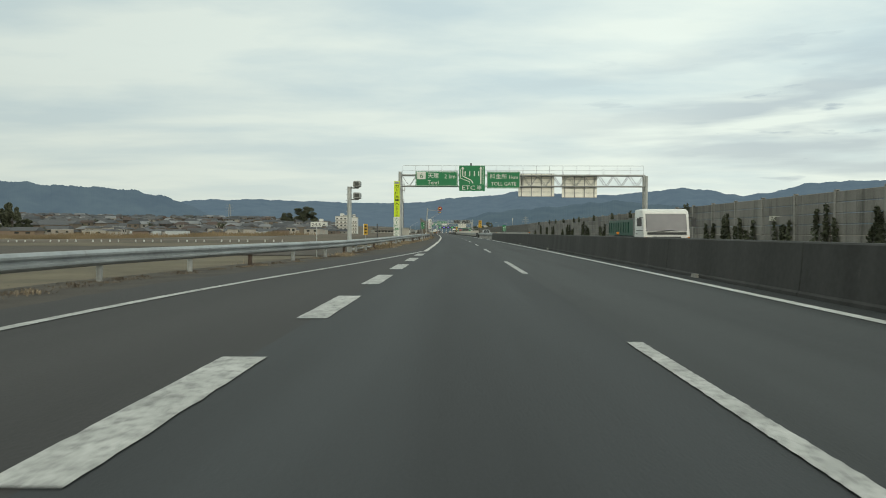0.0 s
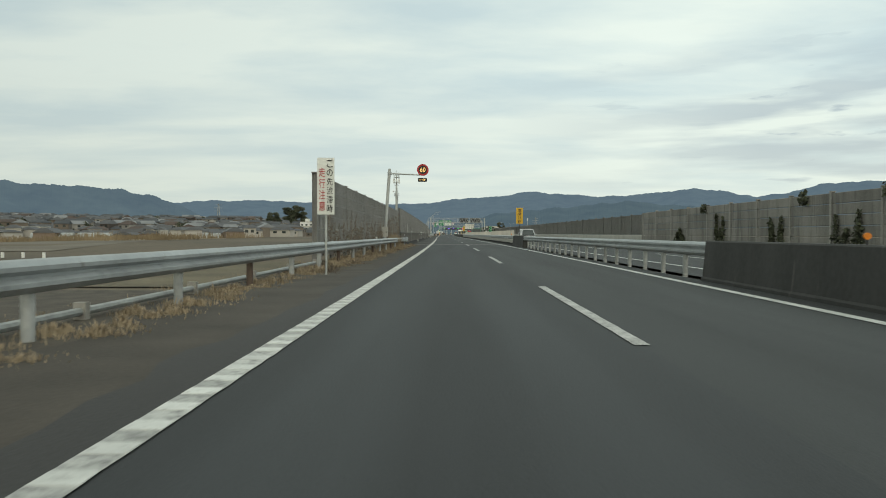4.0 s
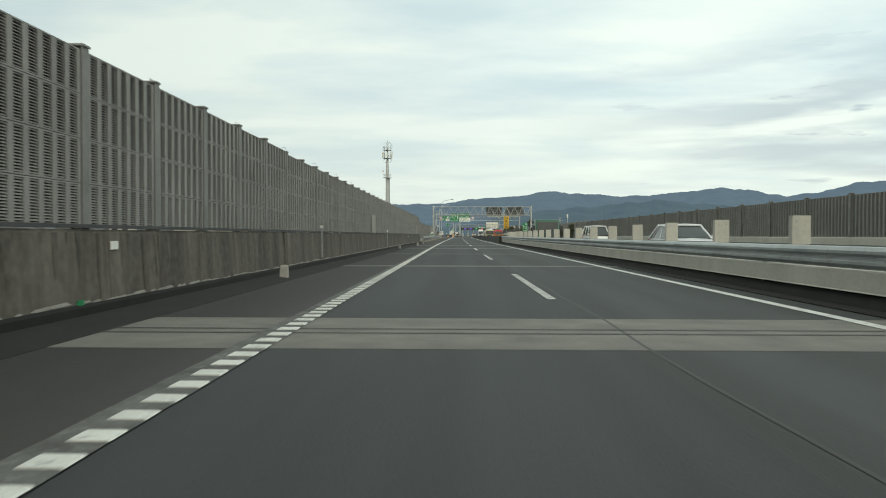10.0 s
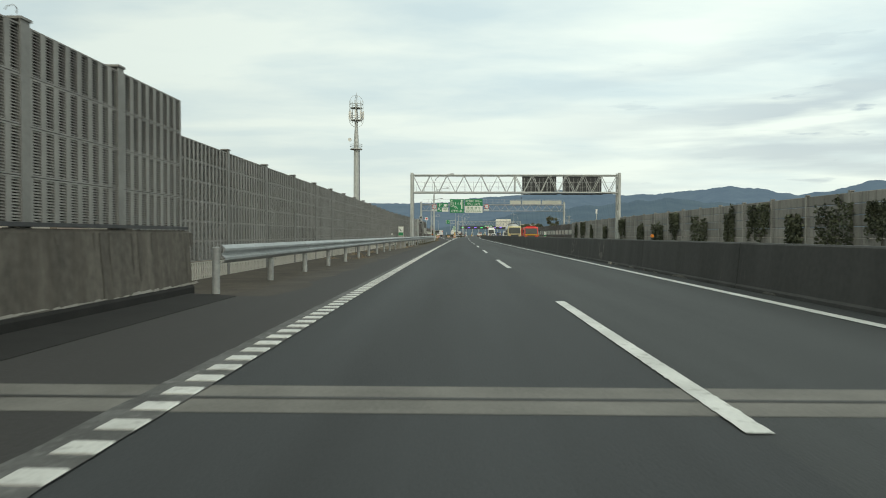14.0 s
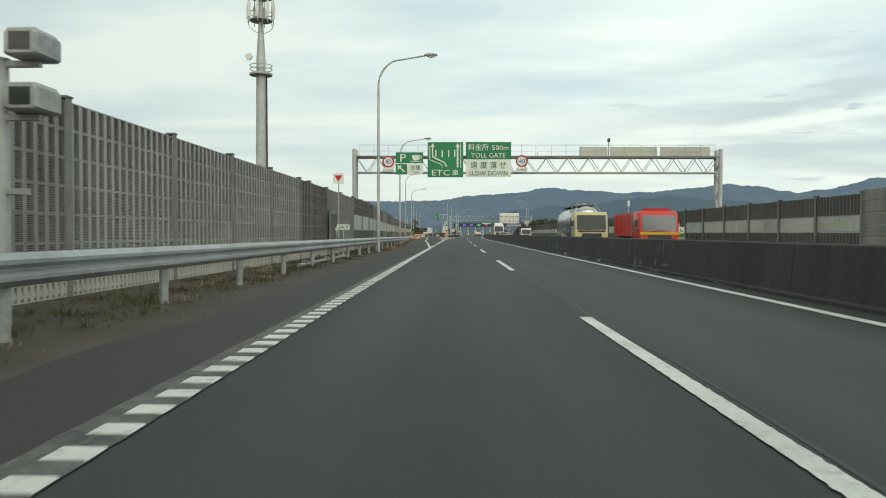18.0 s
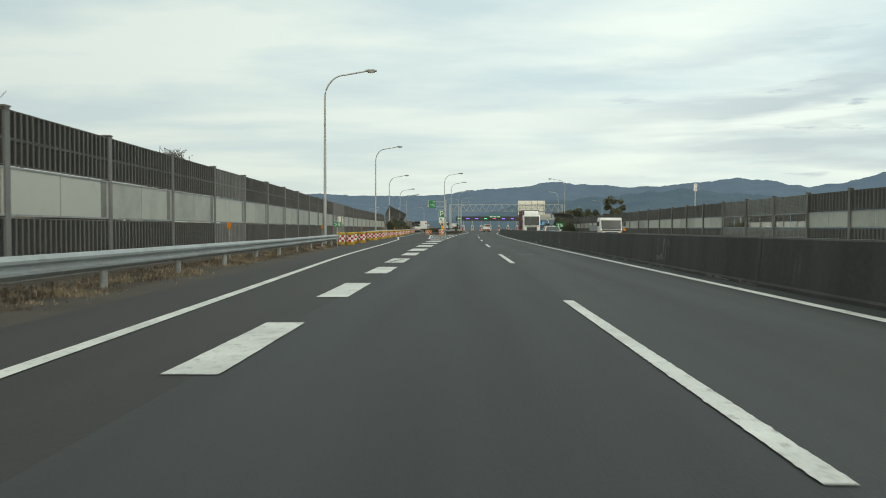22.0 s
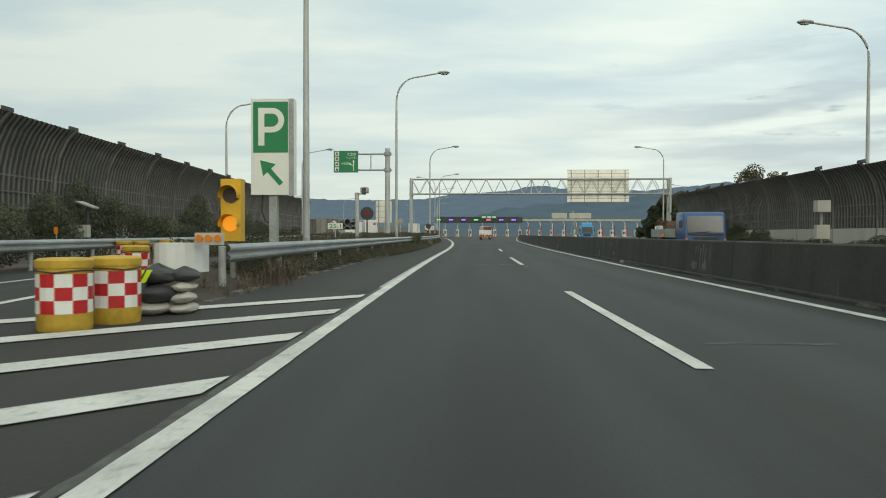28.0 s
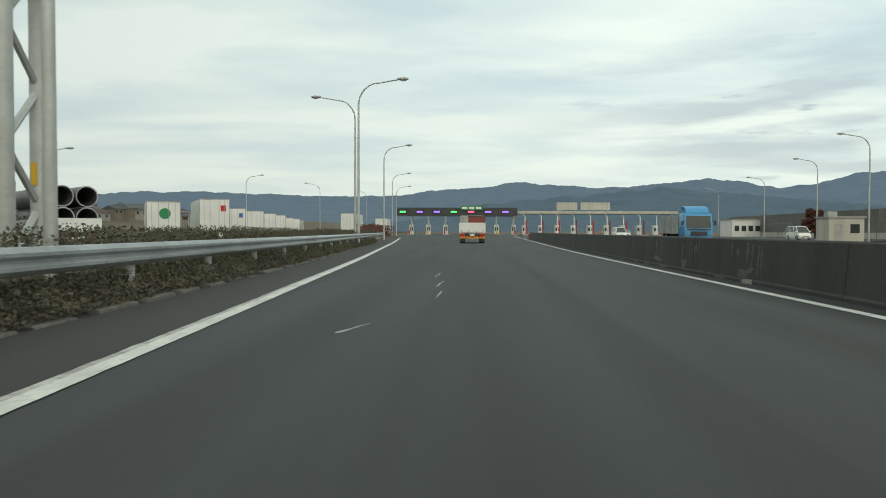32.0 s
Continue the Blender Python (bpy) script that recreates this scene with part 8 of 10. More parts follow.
# ---------------- parked lorries in the parking area ----------------
def parked_box(s, u, w, h, ln, body, label, mark=None, turn=0):
    """A box lorry seen from behind: body, rear doors, bars, lamps, wheels."""
    c = thing("parked_lorry", at(s, u, 0, turn), label, "lorry", "parked lorries")
    part("box_body", Shape().box(-w / 2, w / 2, 0, ln, 1.05, h), body, c)
    for x0, x1 in ((-w / 2 + 0.03, -0.01), (0.01, w / 2 - 0.03)):
        d = part("rear_door", Shape().box(x0, x1, -0.03, 0, 1.1, h - 0.05), body, c)
        for k in (0.3, 0.7):
            x = x0 + (x1 - x0) * k
            part("lock_bar", Shape().tube([(x, -0.05, 1.1), (x, -0.05, h - 0.08)], 0.018, 5), M["galv_dull"], d)
    fr = Shape().box(-w / 2 - 0.03, w / 2 + 0.03, -0.04, 0.03, h - 0.03, h + 0.05)
    for x in (-w / 2 - 0.03, w / 2 - 0.05):
        fr.box(x, x + 0.08, -0.04, 0.03, 1.0, h)
    part("door_frame", fr, M["galv_dull"], c)
    if mark:
        part("mark", disc(Shape(), 0.1, h - 0.9, 0.42, -0.035, -0.03) if mark is M["green"] else Shape().box(0.5, 0.95, -0.04, -0.03, h - 1.0, h - 0.5), mark, c, "plain coloured badge")
    part("chassis", Shape().box(-0.45, 0.45, 0.2, ln + 1.8, 0.55, 1.05), M["dark"], c)
    part("cab", Shape().prism([(ln + 2.0, 0.5), (ln + 2.0, 1.3), (ln + 1.75, 2.6), (ln + 0.2, 2.6), (ln + 0.2, 0.5)], -w * 0.47, w * 0.47), M["white_paint"], c)
    for sd in (-1, 1):
        part("tail_lamp", Shape().box(sd * 0.85 - 0.2, sd * 0.85 + 0.2, -0.02, 0.05, 0.8, 0.95), M["tail_red"], c)
        for y in (1.2, 2.4, ln + 1.2):
            wheel(c, sd * (w / 2 - 0.2), y, 0.48, 0.3)
    return c


pt = thing("parked_lorry", at(708.2, -21.1, 0, 46), "lorry loaded with four wide dark steel pipes", "lorry", "parked lorries")
part("bed", Shape().box(-1.25, 1.25, 0, 9, 1.0, 1.2), M["white_paint"], pt)
part("tail_board", Shape().box(-1.25, 1.25, -0.06, 0, 1.1, 1.75), M["white_paint"], pt)
part("bumper", Shape().box(-1.2, 1.2, -0.1, 0, 0.55, 0.8), M["white_paint"], pt)
for sd in (-1, 1):
    part("tail_lamp", Shape().box(sd * 0.8 - 0.25, sd * 0.8 + 0.25, -0.12, -0.1, 0.6, 0.74), M["tail_red"], pt)
    part("side_board", Shape().box(sd * 1.22 - 0.03, sd * 1.22 + 0.03, 0, 9, 1.2, 1.7), M["white_paint"], pt)
    for y in (1.2, 2.4, 8.2):
        wheel(pt, sd * 1.0, y, 0.48, 0.3)
part("cab", Shape().prism([(11.4, 0.5), (11.4, 1.3), (11.2, 2.7), (9.4, 2.7), (9.4, 0.5)], -1.2, 1.2), M["white_paint"], pt)
M["pipe"] = mat("dull grey steel pipe", (0.13, 0.13, 0.125), 0.55, 0.3, grain=8, patch=1, var=0.3, bump=0.05)
for x, z in ((-0.6, 1.77), (0.6, 1.77), (-1.0 + 0.36, 2.93), (0.6, 2.93)):
    p = thing("steel_pipe", at(708.2, -21.1, 0, 46) @ Matrix.Translation((x, 0.25, z)), "wide dark steel pipe with a bright rim, loaded on a lorry", "pipe", "loaded pipes")
    n = 24

    def pr(r, y):
        return [(r * math.cos(2 * math.pi * k / n), y, r * math.sin(2 * math.pi * k / n)) for k in range(n)]
    q = Shape()
    for (r0, y0), (r1, y1) in (((0.57, 0), (0.57, 8.5)), ((0.52, 8.5), (0.52, 0))):
        i = len(q.v)
        q.v += pr(r0, y0) + pr(r1, y1)
        q.f += [(i + k, i + (k + 1) % n, i + n + (k + 1) % n, i + n + k) for k in range(n)]
    part("barrel", q, M["pipe"], p, smooth=True)
    q = Shape()
    q.v = pr(0.575, 0) + pr(0.515, 0)
    q.f = [(k, n + k, n + (k + 1) % n, (k + 1) % n) for k in range(n)]
    part("bright_rim", q, M["galv"], p)
for s, u, w, h, ln, mt, label, mk, tn in (
    (713, -32.0, 2.4, 2.9, 8, "galv_dull", "lorry with a weathered grey cargo body", None, 50),
    (725, -23.7, 2.45, 3.3, 8, "white_paint", "white box lorry with a round green badge", M["green"], 26),
    (731, -21.9, 2.45, 3.75, 9, "white_paint", "white box lorry with a small red badge", M["red"], 26),
    (742, -26.5, 2.45, 3.3, 9, "galv_dull", "grey and blue box lorry", None, 26),
    (752, -27.2, 2.45, 3.6, 9, "white_paint", "white box lorry parked in a row", M["blue"], 26),
    (762, -28.0, 2.45, 3.6, 9, "white_paint", "white box lorry parked in a row", None, 26),
    (772, -29.2, 2.45, 3.5, 9, "white_paint", "white box lorry parked in a row", None, 26),
    (782, -30.4, 2.45, 3.5, 9, "white_paint", "white box lorry parked in a row", None, 26),
    (795, -32.5, 2.45, 3.3, 9, "white_paint", "white box lorry parked in a row", None, 26),
    (806, -34, 2.45, 3.3, 9, "white_paint", "white box lorry parked in a row", None, 26),
    (820, -36.5, 2.45, 3.2, 9, "galv_dull", "grey box lorry parked in a row", None, 26),
    (786, -20.0, 2.45, 3.9, 9, "white_paint", "tall white box lorry near the toll gate", None, 2),
    (815, -18.4, 2.4, 3.6, 8, "white_paint", "white box lorry near the toll gate", None, 2),
):
    parked_box(s, u, w, h, ln, M[mt], label, mk, tn)
M["dirty_white"] = mat("grimy pale van body", (0.33, 0.32, 0.30), 0.6, grain=8, patch=0.9, var=0.45, bump=0.05, streak=True, tint=(0.14, 0.12, 0.10))
M["rusty_door"] = mat("brown stained van doors", (0.12, 0.10, 0.085), 0.75, grain=6, patch=1.1, var=0.6, bump=0.1, streak=True, tint=(0.07, 0.05, 0.04))
bt = parked_box(704.3, -23.35, 2.45, 3.5, 9, M["dirty_white"], "grimy pale box lorry with brown rear doors and slatted gates", None, 50)
for ob in bt.children:
    if ob.name.startswith("rear_door"):
        ob.data.materials[0] = M["rusty_door"]
for y0 in (2.6, 6.0):
    gt = part("side_gate", Shape().box(-1.245, -1.225, y0, y0 + 1.9, 1.1, 3.4), M["dark"], bt, "dark slatted gate in the side")
    for k in range(9):
        part("slat", Shape().box(-1.27, -1.245, y0 + 0.07 + 0.21 * k, y0 + 0.13 + 0.21 * k, 1.1, 3.4), M["slats"], gt)


sv = thing("service_building", Matrix.Translation((-39, 756, 0)) @ Matrix.Rotation(radians(20), 4, "Z"), "low brown-grey rest area building with a pale front canopy", "building")
part("wall", Shape().box(-13, 13, 0, 12, 0, 3.0), M["concrete_pale"], sv)
part("upper_wall", Shape().box(-11, 9, 1.5, 12, 3.0, 5.7), M["panel_mid"], sv, "brown-grey clad upper wall")
part("roof", Shape().box(-11.3, 9.3, 1.2, 12.3, 5.7, 5.95), M["galv_dull"], sv)
part("canopy", Shape().box(-14, 14, -2.2, 1.6, 2.9, 3.2), M["galv_dull"], sv)
for k in range(7):
    wd_ = part("window", Shape().box(-12 + 3.5 * k, -9.6 + 3.5 * k, -0.05, 0, 0.6, 2.5), M["glass"], sv)
    part("mullion", Shape().box(-10.85 + 3.5 * k, -10.75 + 3.5 * k, -0.09, -0.05, 0.6, 2.5), M["galv_dull"], wd_)
for k in range(3):
    rl = thing("rest_area_lamp", Matrix.Translation((-27.5 + 6.6 * k, 735 + 2.2 * k, 0)), "white post-top lamp with two heads in the rest area", "lamp post", "rest area lamps")
    part("post", Shape().tube([(0, 0, 0), (0, 0, 3.4)], 0.06, 8), M["white_paint"], rl)
    for sd in (-1, 1):
        part("lamp_head", Shape().loft([[(sd * 0.35 + r_a * math.cos(c_), r_a * math.sin(c_), z) for c_ in [2 * math.pi * j / 10 for j in range(10)]] for z, r_a in ((3.1, 0.08), (3.35, 0.2), (3.4, 0.21), (3.5, 0.06))]), M["white_paint"], rl)
    part("cross_arm", Shape().tube([(-0.4, 0, 3.45), (0.4, 0, 3.45)], 0.03, 6), M["white_paint"], rl)


# ---------------- toll gate ----------------
TG = at(880, 0)
tg = thing("toll_gate", TG, "toll gate with a dark canopy fascia and lit lane signs", "toll gate")
part("fascia", Shape().box(-22.3, 12.7, -0.3, 0, 5.55, 7.9), M["dark"], tg, "dark canopy fascia")
part("roof", Shape().box(-22.3, 12.7, 0, 12, 7.2, 7.6), M["galv_dull"], tg)
part("soffit", Shape().box(-22.3, 12.7, 0, 12, 5.6, 5.7), M["concrete_pale"], tg)
m_gr, m_pu, m_rd = glow("green lane lamp", (0.1, 0.9, 0.25), 1.3), glow("violet lane lamp", (0.28, 0.16, 0.95), 1.6), glow("red lane lamp", (1.0, 0.12, 0.25), 1.3)
for k, mt in enumerate((m_gr, m_pu, m_pu, m_gr, m_rd, m_pu, m_pu)):
    x = -20.4 + 4.95 * k
    sg = part("lane_sign", Shape().box(x - 1.2, x + 1.2, -0.36, -0.3, 6.1, 7.3), M["black"], tg, "black lane panel")
    part("lit_face", Shape().box(x - 0.9, x + 0.9, -0.38, -0.36, 6.45, 6.95), mt, sg, "lit lane text panel")
    isl = part("toll_island", Shape().loft([[(x + 2.45 + a, y, z) for a, y in ((-0.6, -6), (0.0, -8), (0.6, -6), (0.6, 14), (-0.6, 14))] for z in (0, 0.25)]), M["concrete_pale"], tg)
    bo = part("booth", Shape().box(x + 1.85, x + 3.05, 0.5, 3.5, 0.25, 3.0), M["white_paint"], tg, "pale toll booth")
    part("booth_window", Shape().box(x + 2.0, x + 2.9, 0.47, 0.5, 1.2, 2.3), M["glass"], bo)
    part("column", Shape().box(x + 2.3, x + 2.6, 4.5, 4.8, 0.25, 5.6), M["white_paint"], tg)
    part("column", Shape().box(x + 2.3, x + 2.6, -0.1, 0.2, 0.25, 5.6), M["galv_dull"], tg)
    part("bollard", Shape().box(x + 2.25, x + 2.65, -6.3, -5.9, 0.25, 1.3), M["yellow"] if k % 2 else M["red"], tg, "painted island bollard")
t = plate("direction_sign", at(879.2, 0), -3.6, 2.8, 7.1, 8.5, M["green"], "green gate sign above the canopy with plain white bars")
for k in range(3):
    part("text_bar", Shape().box(-3.2 + 2 * k, -1.7 + 2 * k, -0.01, 0, 7.5, 8.1), M["white"], t)
can = thing("toll_canopy", TG, "long pale flat canopy over the entry lanes", "canopy")
part("roof", Shape().box(12.8, 58.5, -0.5, 10, 6.2, 6.95), M["concrete_pale"], can, "pale flat roof edge")
for k in range(10):
    x = 15 + 4.7 * k
    part("column", Shape().tube([(x, 0.2, 0), (x, 0.2, 5.2), (x - 0.3, 0.2, 5.9), (x - 0.9, 0.2, 6.2)], 0.16, 8), M["white_paint"], can)
    bo = part("booth", Shape().box(x - 0.7, x + 0.6, 1.0, 4.0, 0.2, 2.9), M["white_paint"], can, "pale toll booth")
    part("booth_window", Shape().box(x - 0.55, x + 0.45, 0.97, 1.0, 1.2, 2.2), M["glass"], bo)
    part("toll_island", Shape().box(x - 0.9, x + 0.9, -6, 12, 0, 0.22), M["concrete_pale"], can)
    part("bollard", Shape().tube([(x, -4.5, 0.2), (x, -4.5, 4.2)], 0.2, 8), M["red"] if k % 2 == 0 else M["maroon"], can, "red island pillar")
for a, b in ((24.5, 30.5), (31.5, 40)):
    f = thing("roof_board", at(884, 0), "pale lattice-backed board standing on the canopy roof", "board", "roof boards")
    part("board", Shape().box(a, b, 0, 0.1, 7.4, 9.6), M["concrete_pale"], f)
    rr_ = Shape()
    for k in range(6):
        x = a + (b - a) * (k + 0.5) / 6
        rr_.box(x - 0.05, x + 0.05, -0.1, 0, 6.95, 9.6)
    tagged(part("stays", rr_, M["galv_dull"], f), kind="stuff")
en = thing("barrier_end", at(770.3, 8.0), "red and white striped water barrier at the end of the median", "barrier")
for k in range(6):
    part("block", Shape().prism([(0.0 + 1.5 * k, 0), (1.45 + 1.5 * k, 0), (1.45 + 1.5 * k, 0.8), (0.0 + 1.5 * k, 0.8)], -0.3 + 0.16 * k, 0.3 + 0.16 * k), M["red"] if k % 2 == 0 else M["white"], en)
bth = thing("roadside_cabin", at(752, 41.3), "small pale grey cabin with equipment on its roof", "cabin")
part("body", Shape().box(-1.9, 1.9, 0, 3, 0, 2.7), M["concrete_pale"], bth)
part("roof", Shape().box(-2.05, 2.05, -0.15, 3.15, 2.7, 2.85), M["galv_dull"], bth)
part("window", Shape().box(0.4, 1.4, -0.03, 0, 1.0, 2.0), M["glass"], bth)
part("door", Shape().box(-1.3, -0.5, -0.03, 0, 0.05, 2.05), M["galv_dull"], bth)
part("roof_unit", Shape().box(-1.8, -0.8, 0.5, 1.5, 2.85, 3.4), M["galv_dull"], bth)
noise_wall("wall_18", 700, 860, line((700, 62), (860, 66)), [(0.0, 1.0, "base"), (1.0, 1.9, "far"), (2.95, 1.9, "far")], 8.0, "tall pale noise wall beyond the toll plaza", 4.95, M["post"], side=-1)
of = thing("toll_office", at(838, 62.5, 0) @ Matrix.Diagonal((0.68, 1, 0.9, 1)), "low white office building near the toll plaza", "building")
part("wall", Shape().box(-5, 5, 0, 8, 0, 4.2), M["white_paint"], of)
part("roof", Shape().box(-5.2, 5.2, -0.2, 8.2, 4.2, 4.5), M["concrete"], of)
for k in range(4):
    part("window", Shape().box(-4.2 + 2.3 * k, -2.7 + 2.3 * k, -0.03, 0, 1.4, 2.8), M["glass"], of)


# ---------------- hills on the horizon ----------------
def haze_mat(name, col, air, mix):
    """Wooded slopes kilometres away, their blue distance haze mixed in as emission."""
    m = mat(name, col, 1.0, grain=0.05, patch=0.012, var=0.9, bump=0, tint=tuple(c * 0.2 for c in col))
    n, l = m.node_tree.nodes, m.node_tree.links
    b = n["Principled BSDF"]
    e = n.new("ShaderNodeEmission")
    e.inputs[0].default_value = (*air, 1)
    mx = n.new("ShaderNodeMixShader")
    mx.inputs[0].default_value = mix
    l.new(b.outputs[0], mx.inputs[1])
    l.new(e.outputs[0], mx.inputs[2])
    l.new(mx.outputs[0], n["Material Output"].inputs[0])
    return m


def ridge(name, dist, skyline, a0, a1, depth, material, label, rough, seed):
    """A range of hills round the place: crest heights by bearing, falling to the plain."""
    s = Shape()
    n, k = 1300, 7
    for i in range(n + 1):
        a = a0 + (a1 - a0) * i / n
        h = skyline(a)
        h += rough * (noise.fractal(Vector((a * 0.9, seed, 0)), 0.9, 2.1, 6)) + 1.6 * noise.noise(Vector((a * 9, seed, 3)))
        for j in range(k + 1):
            t = j / k
            d = dist - depth * (1 - t)
            hh = h * (t ** 1.25) * (1 if t == 1 else 1 + 0.16 * noise.noise(Vector((a * 0.55 + 3 * t, t * 3, seed))))
            s.v.append((d * math.sin(radians(a)), d * math.cos(radians(a)), max(-2.0, hh)))
    s.f = [(i * (k + 1) + j, (i + 1) * (k + 1) + j, (i + 1) * (k + 1) + j + 1, i * (k + 1) + j + 1) for i in range(n) for j in range(k)]
    tagged(part(name, s, material, smooth=True), label, "hills", kind="structure")


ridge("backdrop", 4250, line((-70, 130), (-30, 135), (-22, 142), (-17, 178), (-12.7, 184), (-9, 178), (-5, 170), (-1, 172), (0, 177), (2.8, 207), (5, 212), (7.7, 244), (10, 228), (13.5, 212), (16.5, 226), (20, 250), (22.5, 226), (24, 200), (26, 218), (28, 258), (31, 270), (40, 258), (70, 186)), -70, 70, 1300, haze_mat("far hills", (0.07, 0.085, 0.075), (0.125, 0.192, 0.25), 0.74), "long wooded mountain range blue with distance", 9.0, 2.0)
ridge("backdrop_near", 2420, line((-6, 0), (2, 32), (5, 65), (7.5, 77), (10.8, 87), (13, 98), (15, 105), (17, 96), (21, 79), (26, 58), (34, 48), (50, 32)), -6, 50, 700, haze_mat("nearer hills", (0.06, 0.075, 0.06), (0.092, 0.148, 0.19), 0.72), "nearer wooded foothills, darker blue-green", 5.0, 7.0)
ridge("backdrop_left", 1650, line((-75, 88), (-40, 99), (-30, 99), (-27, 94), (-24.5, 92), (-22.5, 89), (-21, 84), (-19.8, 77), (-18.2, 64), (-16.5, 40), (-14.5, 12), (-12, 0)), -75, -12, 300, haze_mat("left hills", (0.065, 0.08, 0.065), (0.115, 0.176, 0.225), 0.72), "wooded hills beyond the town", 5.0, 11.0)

# ---------------- town across the fields ----------------
from mathutils.bvhtree import BVHTree

_bvh = BVHTree.FromPolygons([Vector(p) for p in gr.v], gr.f)


def floor_at(x, y):
    hit = _bvh.ray_cast(Vector((x, y, 900)), Vector((0, 0, -1)))[0]
    return hit.z if hit else 0.0


def house(wall, roof, w, d, h, gable, label):
    t = thing("house", Matrix.Identity(4), label, "house", "houses of the town")
    part("wall", Shape().box(-w / 2, w / 2, 0, d, -1, h), wall, t)
    o = 0.5
    if gable:
        s = Shape().loft([[(x * 1.0, -o, h - 0.1), (x, d + o, h - 0.1), (x * q, d * 0.62, h + d * 0.2), (x * q, d * 0.38, h + d * 0.2)] for x, q in ((-w / 2 - o, gable), (w / 2 + o, gable))])
    else:
        s = Shape().box(-w / 2 - 0.2, w / 2 + 0.2, -0.2, d + 0.2, h, h + 0.35)
    part("roof", s, roof, t)
    for k in (0.25, 0.7):
        x = -w / 2 + w * k
        part("window", Shape().box(x - 1.0, x + 1.0, -0.05, 0, h * 0.5, h * 0.8), M["glass"], t)
    return t


M["tile"] = mat("dark roof tile", (0.058, 0.06, 0.064), 0.7, grain=3, patch=0.5, var=0.3, rand=1.0, tint=(0.05, 0.042, 0.038))
M["render"] = mat("pale house render", (0.28, 0.265, 0.238), 0.9, grain=3, patch=0.3, var=0.45, tint=(0.12, 0.10, 0.085), rand=1.0)
M["brown_wall"] = mat("brown clad wall", (0.17, 0.13, 0.10), 0.9, grain=3, patch=0.3, var=0.25, rand=0.5)
kinds = [house(M["render"], M["tile"], 11, 8, 4.6, 0.72, "two-storey house with pale walls and a dark tiled roof"), house(M["brown_wall"], M["tile"], 13, 9, 2.9, 0.9, "low house with brown walls and a dark tiled roof"), house(M["render"], M["galv_dull"], 16, 10, 4.0, False, "pale workshop with a flat metal roof"), house(M["render"], M["tile"], 8, 8, 5.4, 0.55, "narrow house with pale walls and a dark tiled roof")]
rng = random.Random(11)
placed = []
first = [True] * 4
while len(placed) < 105:
    a, d = rng.uniform(8.5, 44), 430 + 800 * rng.random() ** 1.3
    s, u = d * math.cos(radians(a)), -d * math.sin(radians(a))
    if u > -130 - max(0, (s - 650)) * 0.35:
        continue
    x, y, _z = R(s, u)
    if any(abs(x - p) < 12 and abs(y - q) < 10 for p, q in placed):
        continue
    placed.append((x, y))
    k = rng.choice((0, 0, 0, 1, 1, 1, 1, 2, 3))
    m = Matrix.Translation((x, y, floor_at(x, y))) @ Matrix.Rotation(radians(rng.uniform(-30, 40) + rng.choice((0, 0, 90))), 4, "Z") @ Matrix.Diagonal((rng.uniform(0.7, 1.15), rng.uniform(0.7, 1.0), rng.uniform(0.65, 1.0), 1))
    if first[k]:
        kinds[k].matrix_basis, first[k] = m, False
    else:
        copy_thing(kinds[k], m)
for k in range(150):  # the near edge of the town, across the fields
    a, d = rng.uniform(7.5, 37), rng.uniform(400, 540)
    s, u = d * math.cos(radians(a)), -d * math.sin(radians(a))
    x, y, _z = R(s, u)
    if u > -75 or any(abs(x - p) < 10 and abs(y - q) < 9 for p, q in placed):
        continue
    placed.append((x, y))
    copy_thing(kinds[rng.choice((0, 0, 1, 1, 2, 3))], Matrix.Translation((x, y, floor_at(x, y))) @ Matrix.Rotation(radians(rng.uniform(-25, 35) + rng.choice((0, 0, 90))), 4, "Z") @ Matrix.Diagonal((rng.uniform(0.75, 1.25), rng.uniform(0.8, 1.1), rng.uniform(0.75, 1.2), 1)))
# the streets behind, roof over roof up the gentle slope
tv = [mat("town wall pale", (0.27, 0.26, 0.24), 0.9, grain=2, patch=0.05, var=0.4, bump=0), mat("town wall tan", (0.16, 0.135, 0.11), 0.9, grain=2, patch=0.05, var=0.4, bump=0), mat("town wall brown", (0.075, 0.063, 0.055), 0.9, grain=2, patch=0.05, var=0.4, bump=0), M["tile"], mat("town roof slate", (0.055, 0.06, 0.067), 0.8, grain=2, patch=0.05, var=0.4, bump=0), mat("town roof brown", (0.07, 0.05, 0.042), 0.8, grain=2, patch=0.05, var=0.4, bump=0), mat("town roof metal", (0.17, 0.178, 0.186), 0.6, grain=2, patch=0.05, var=0.3, bump=0), M["glass"]]
tn_, slot, taken = Shape(), [], set()
rt = random.Random(77)
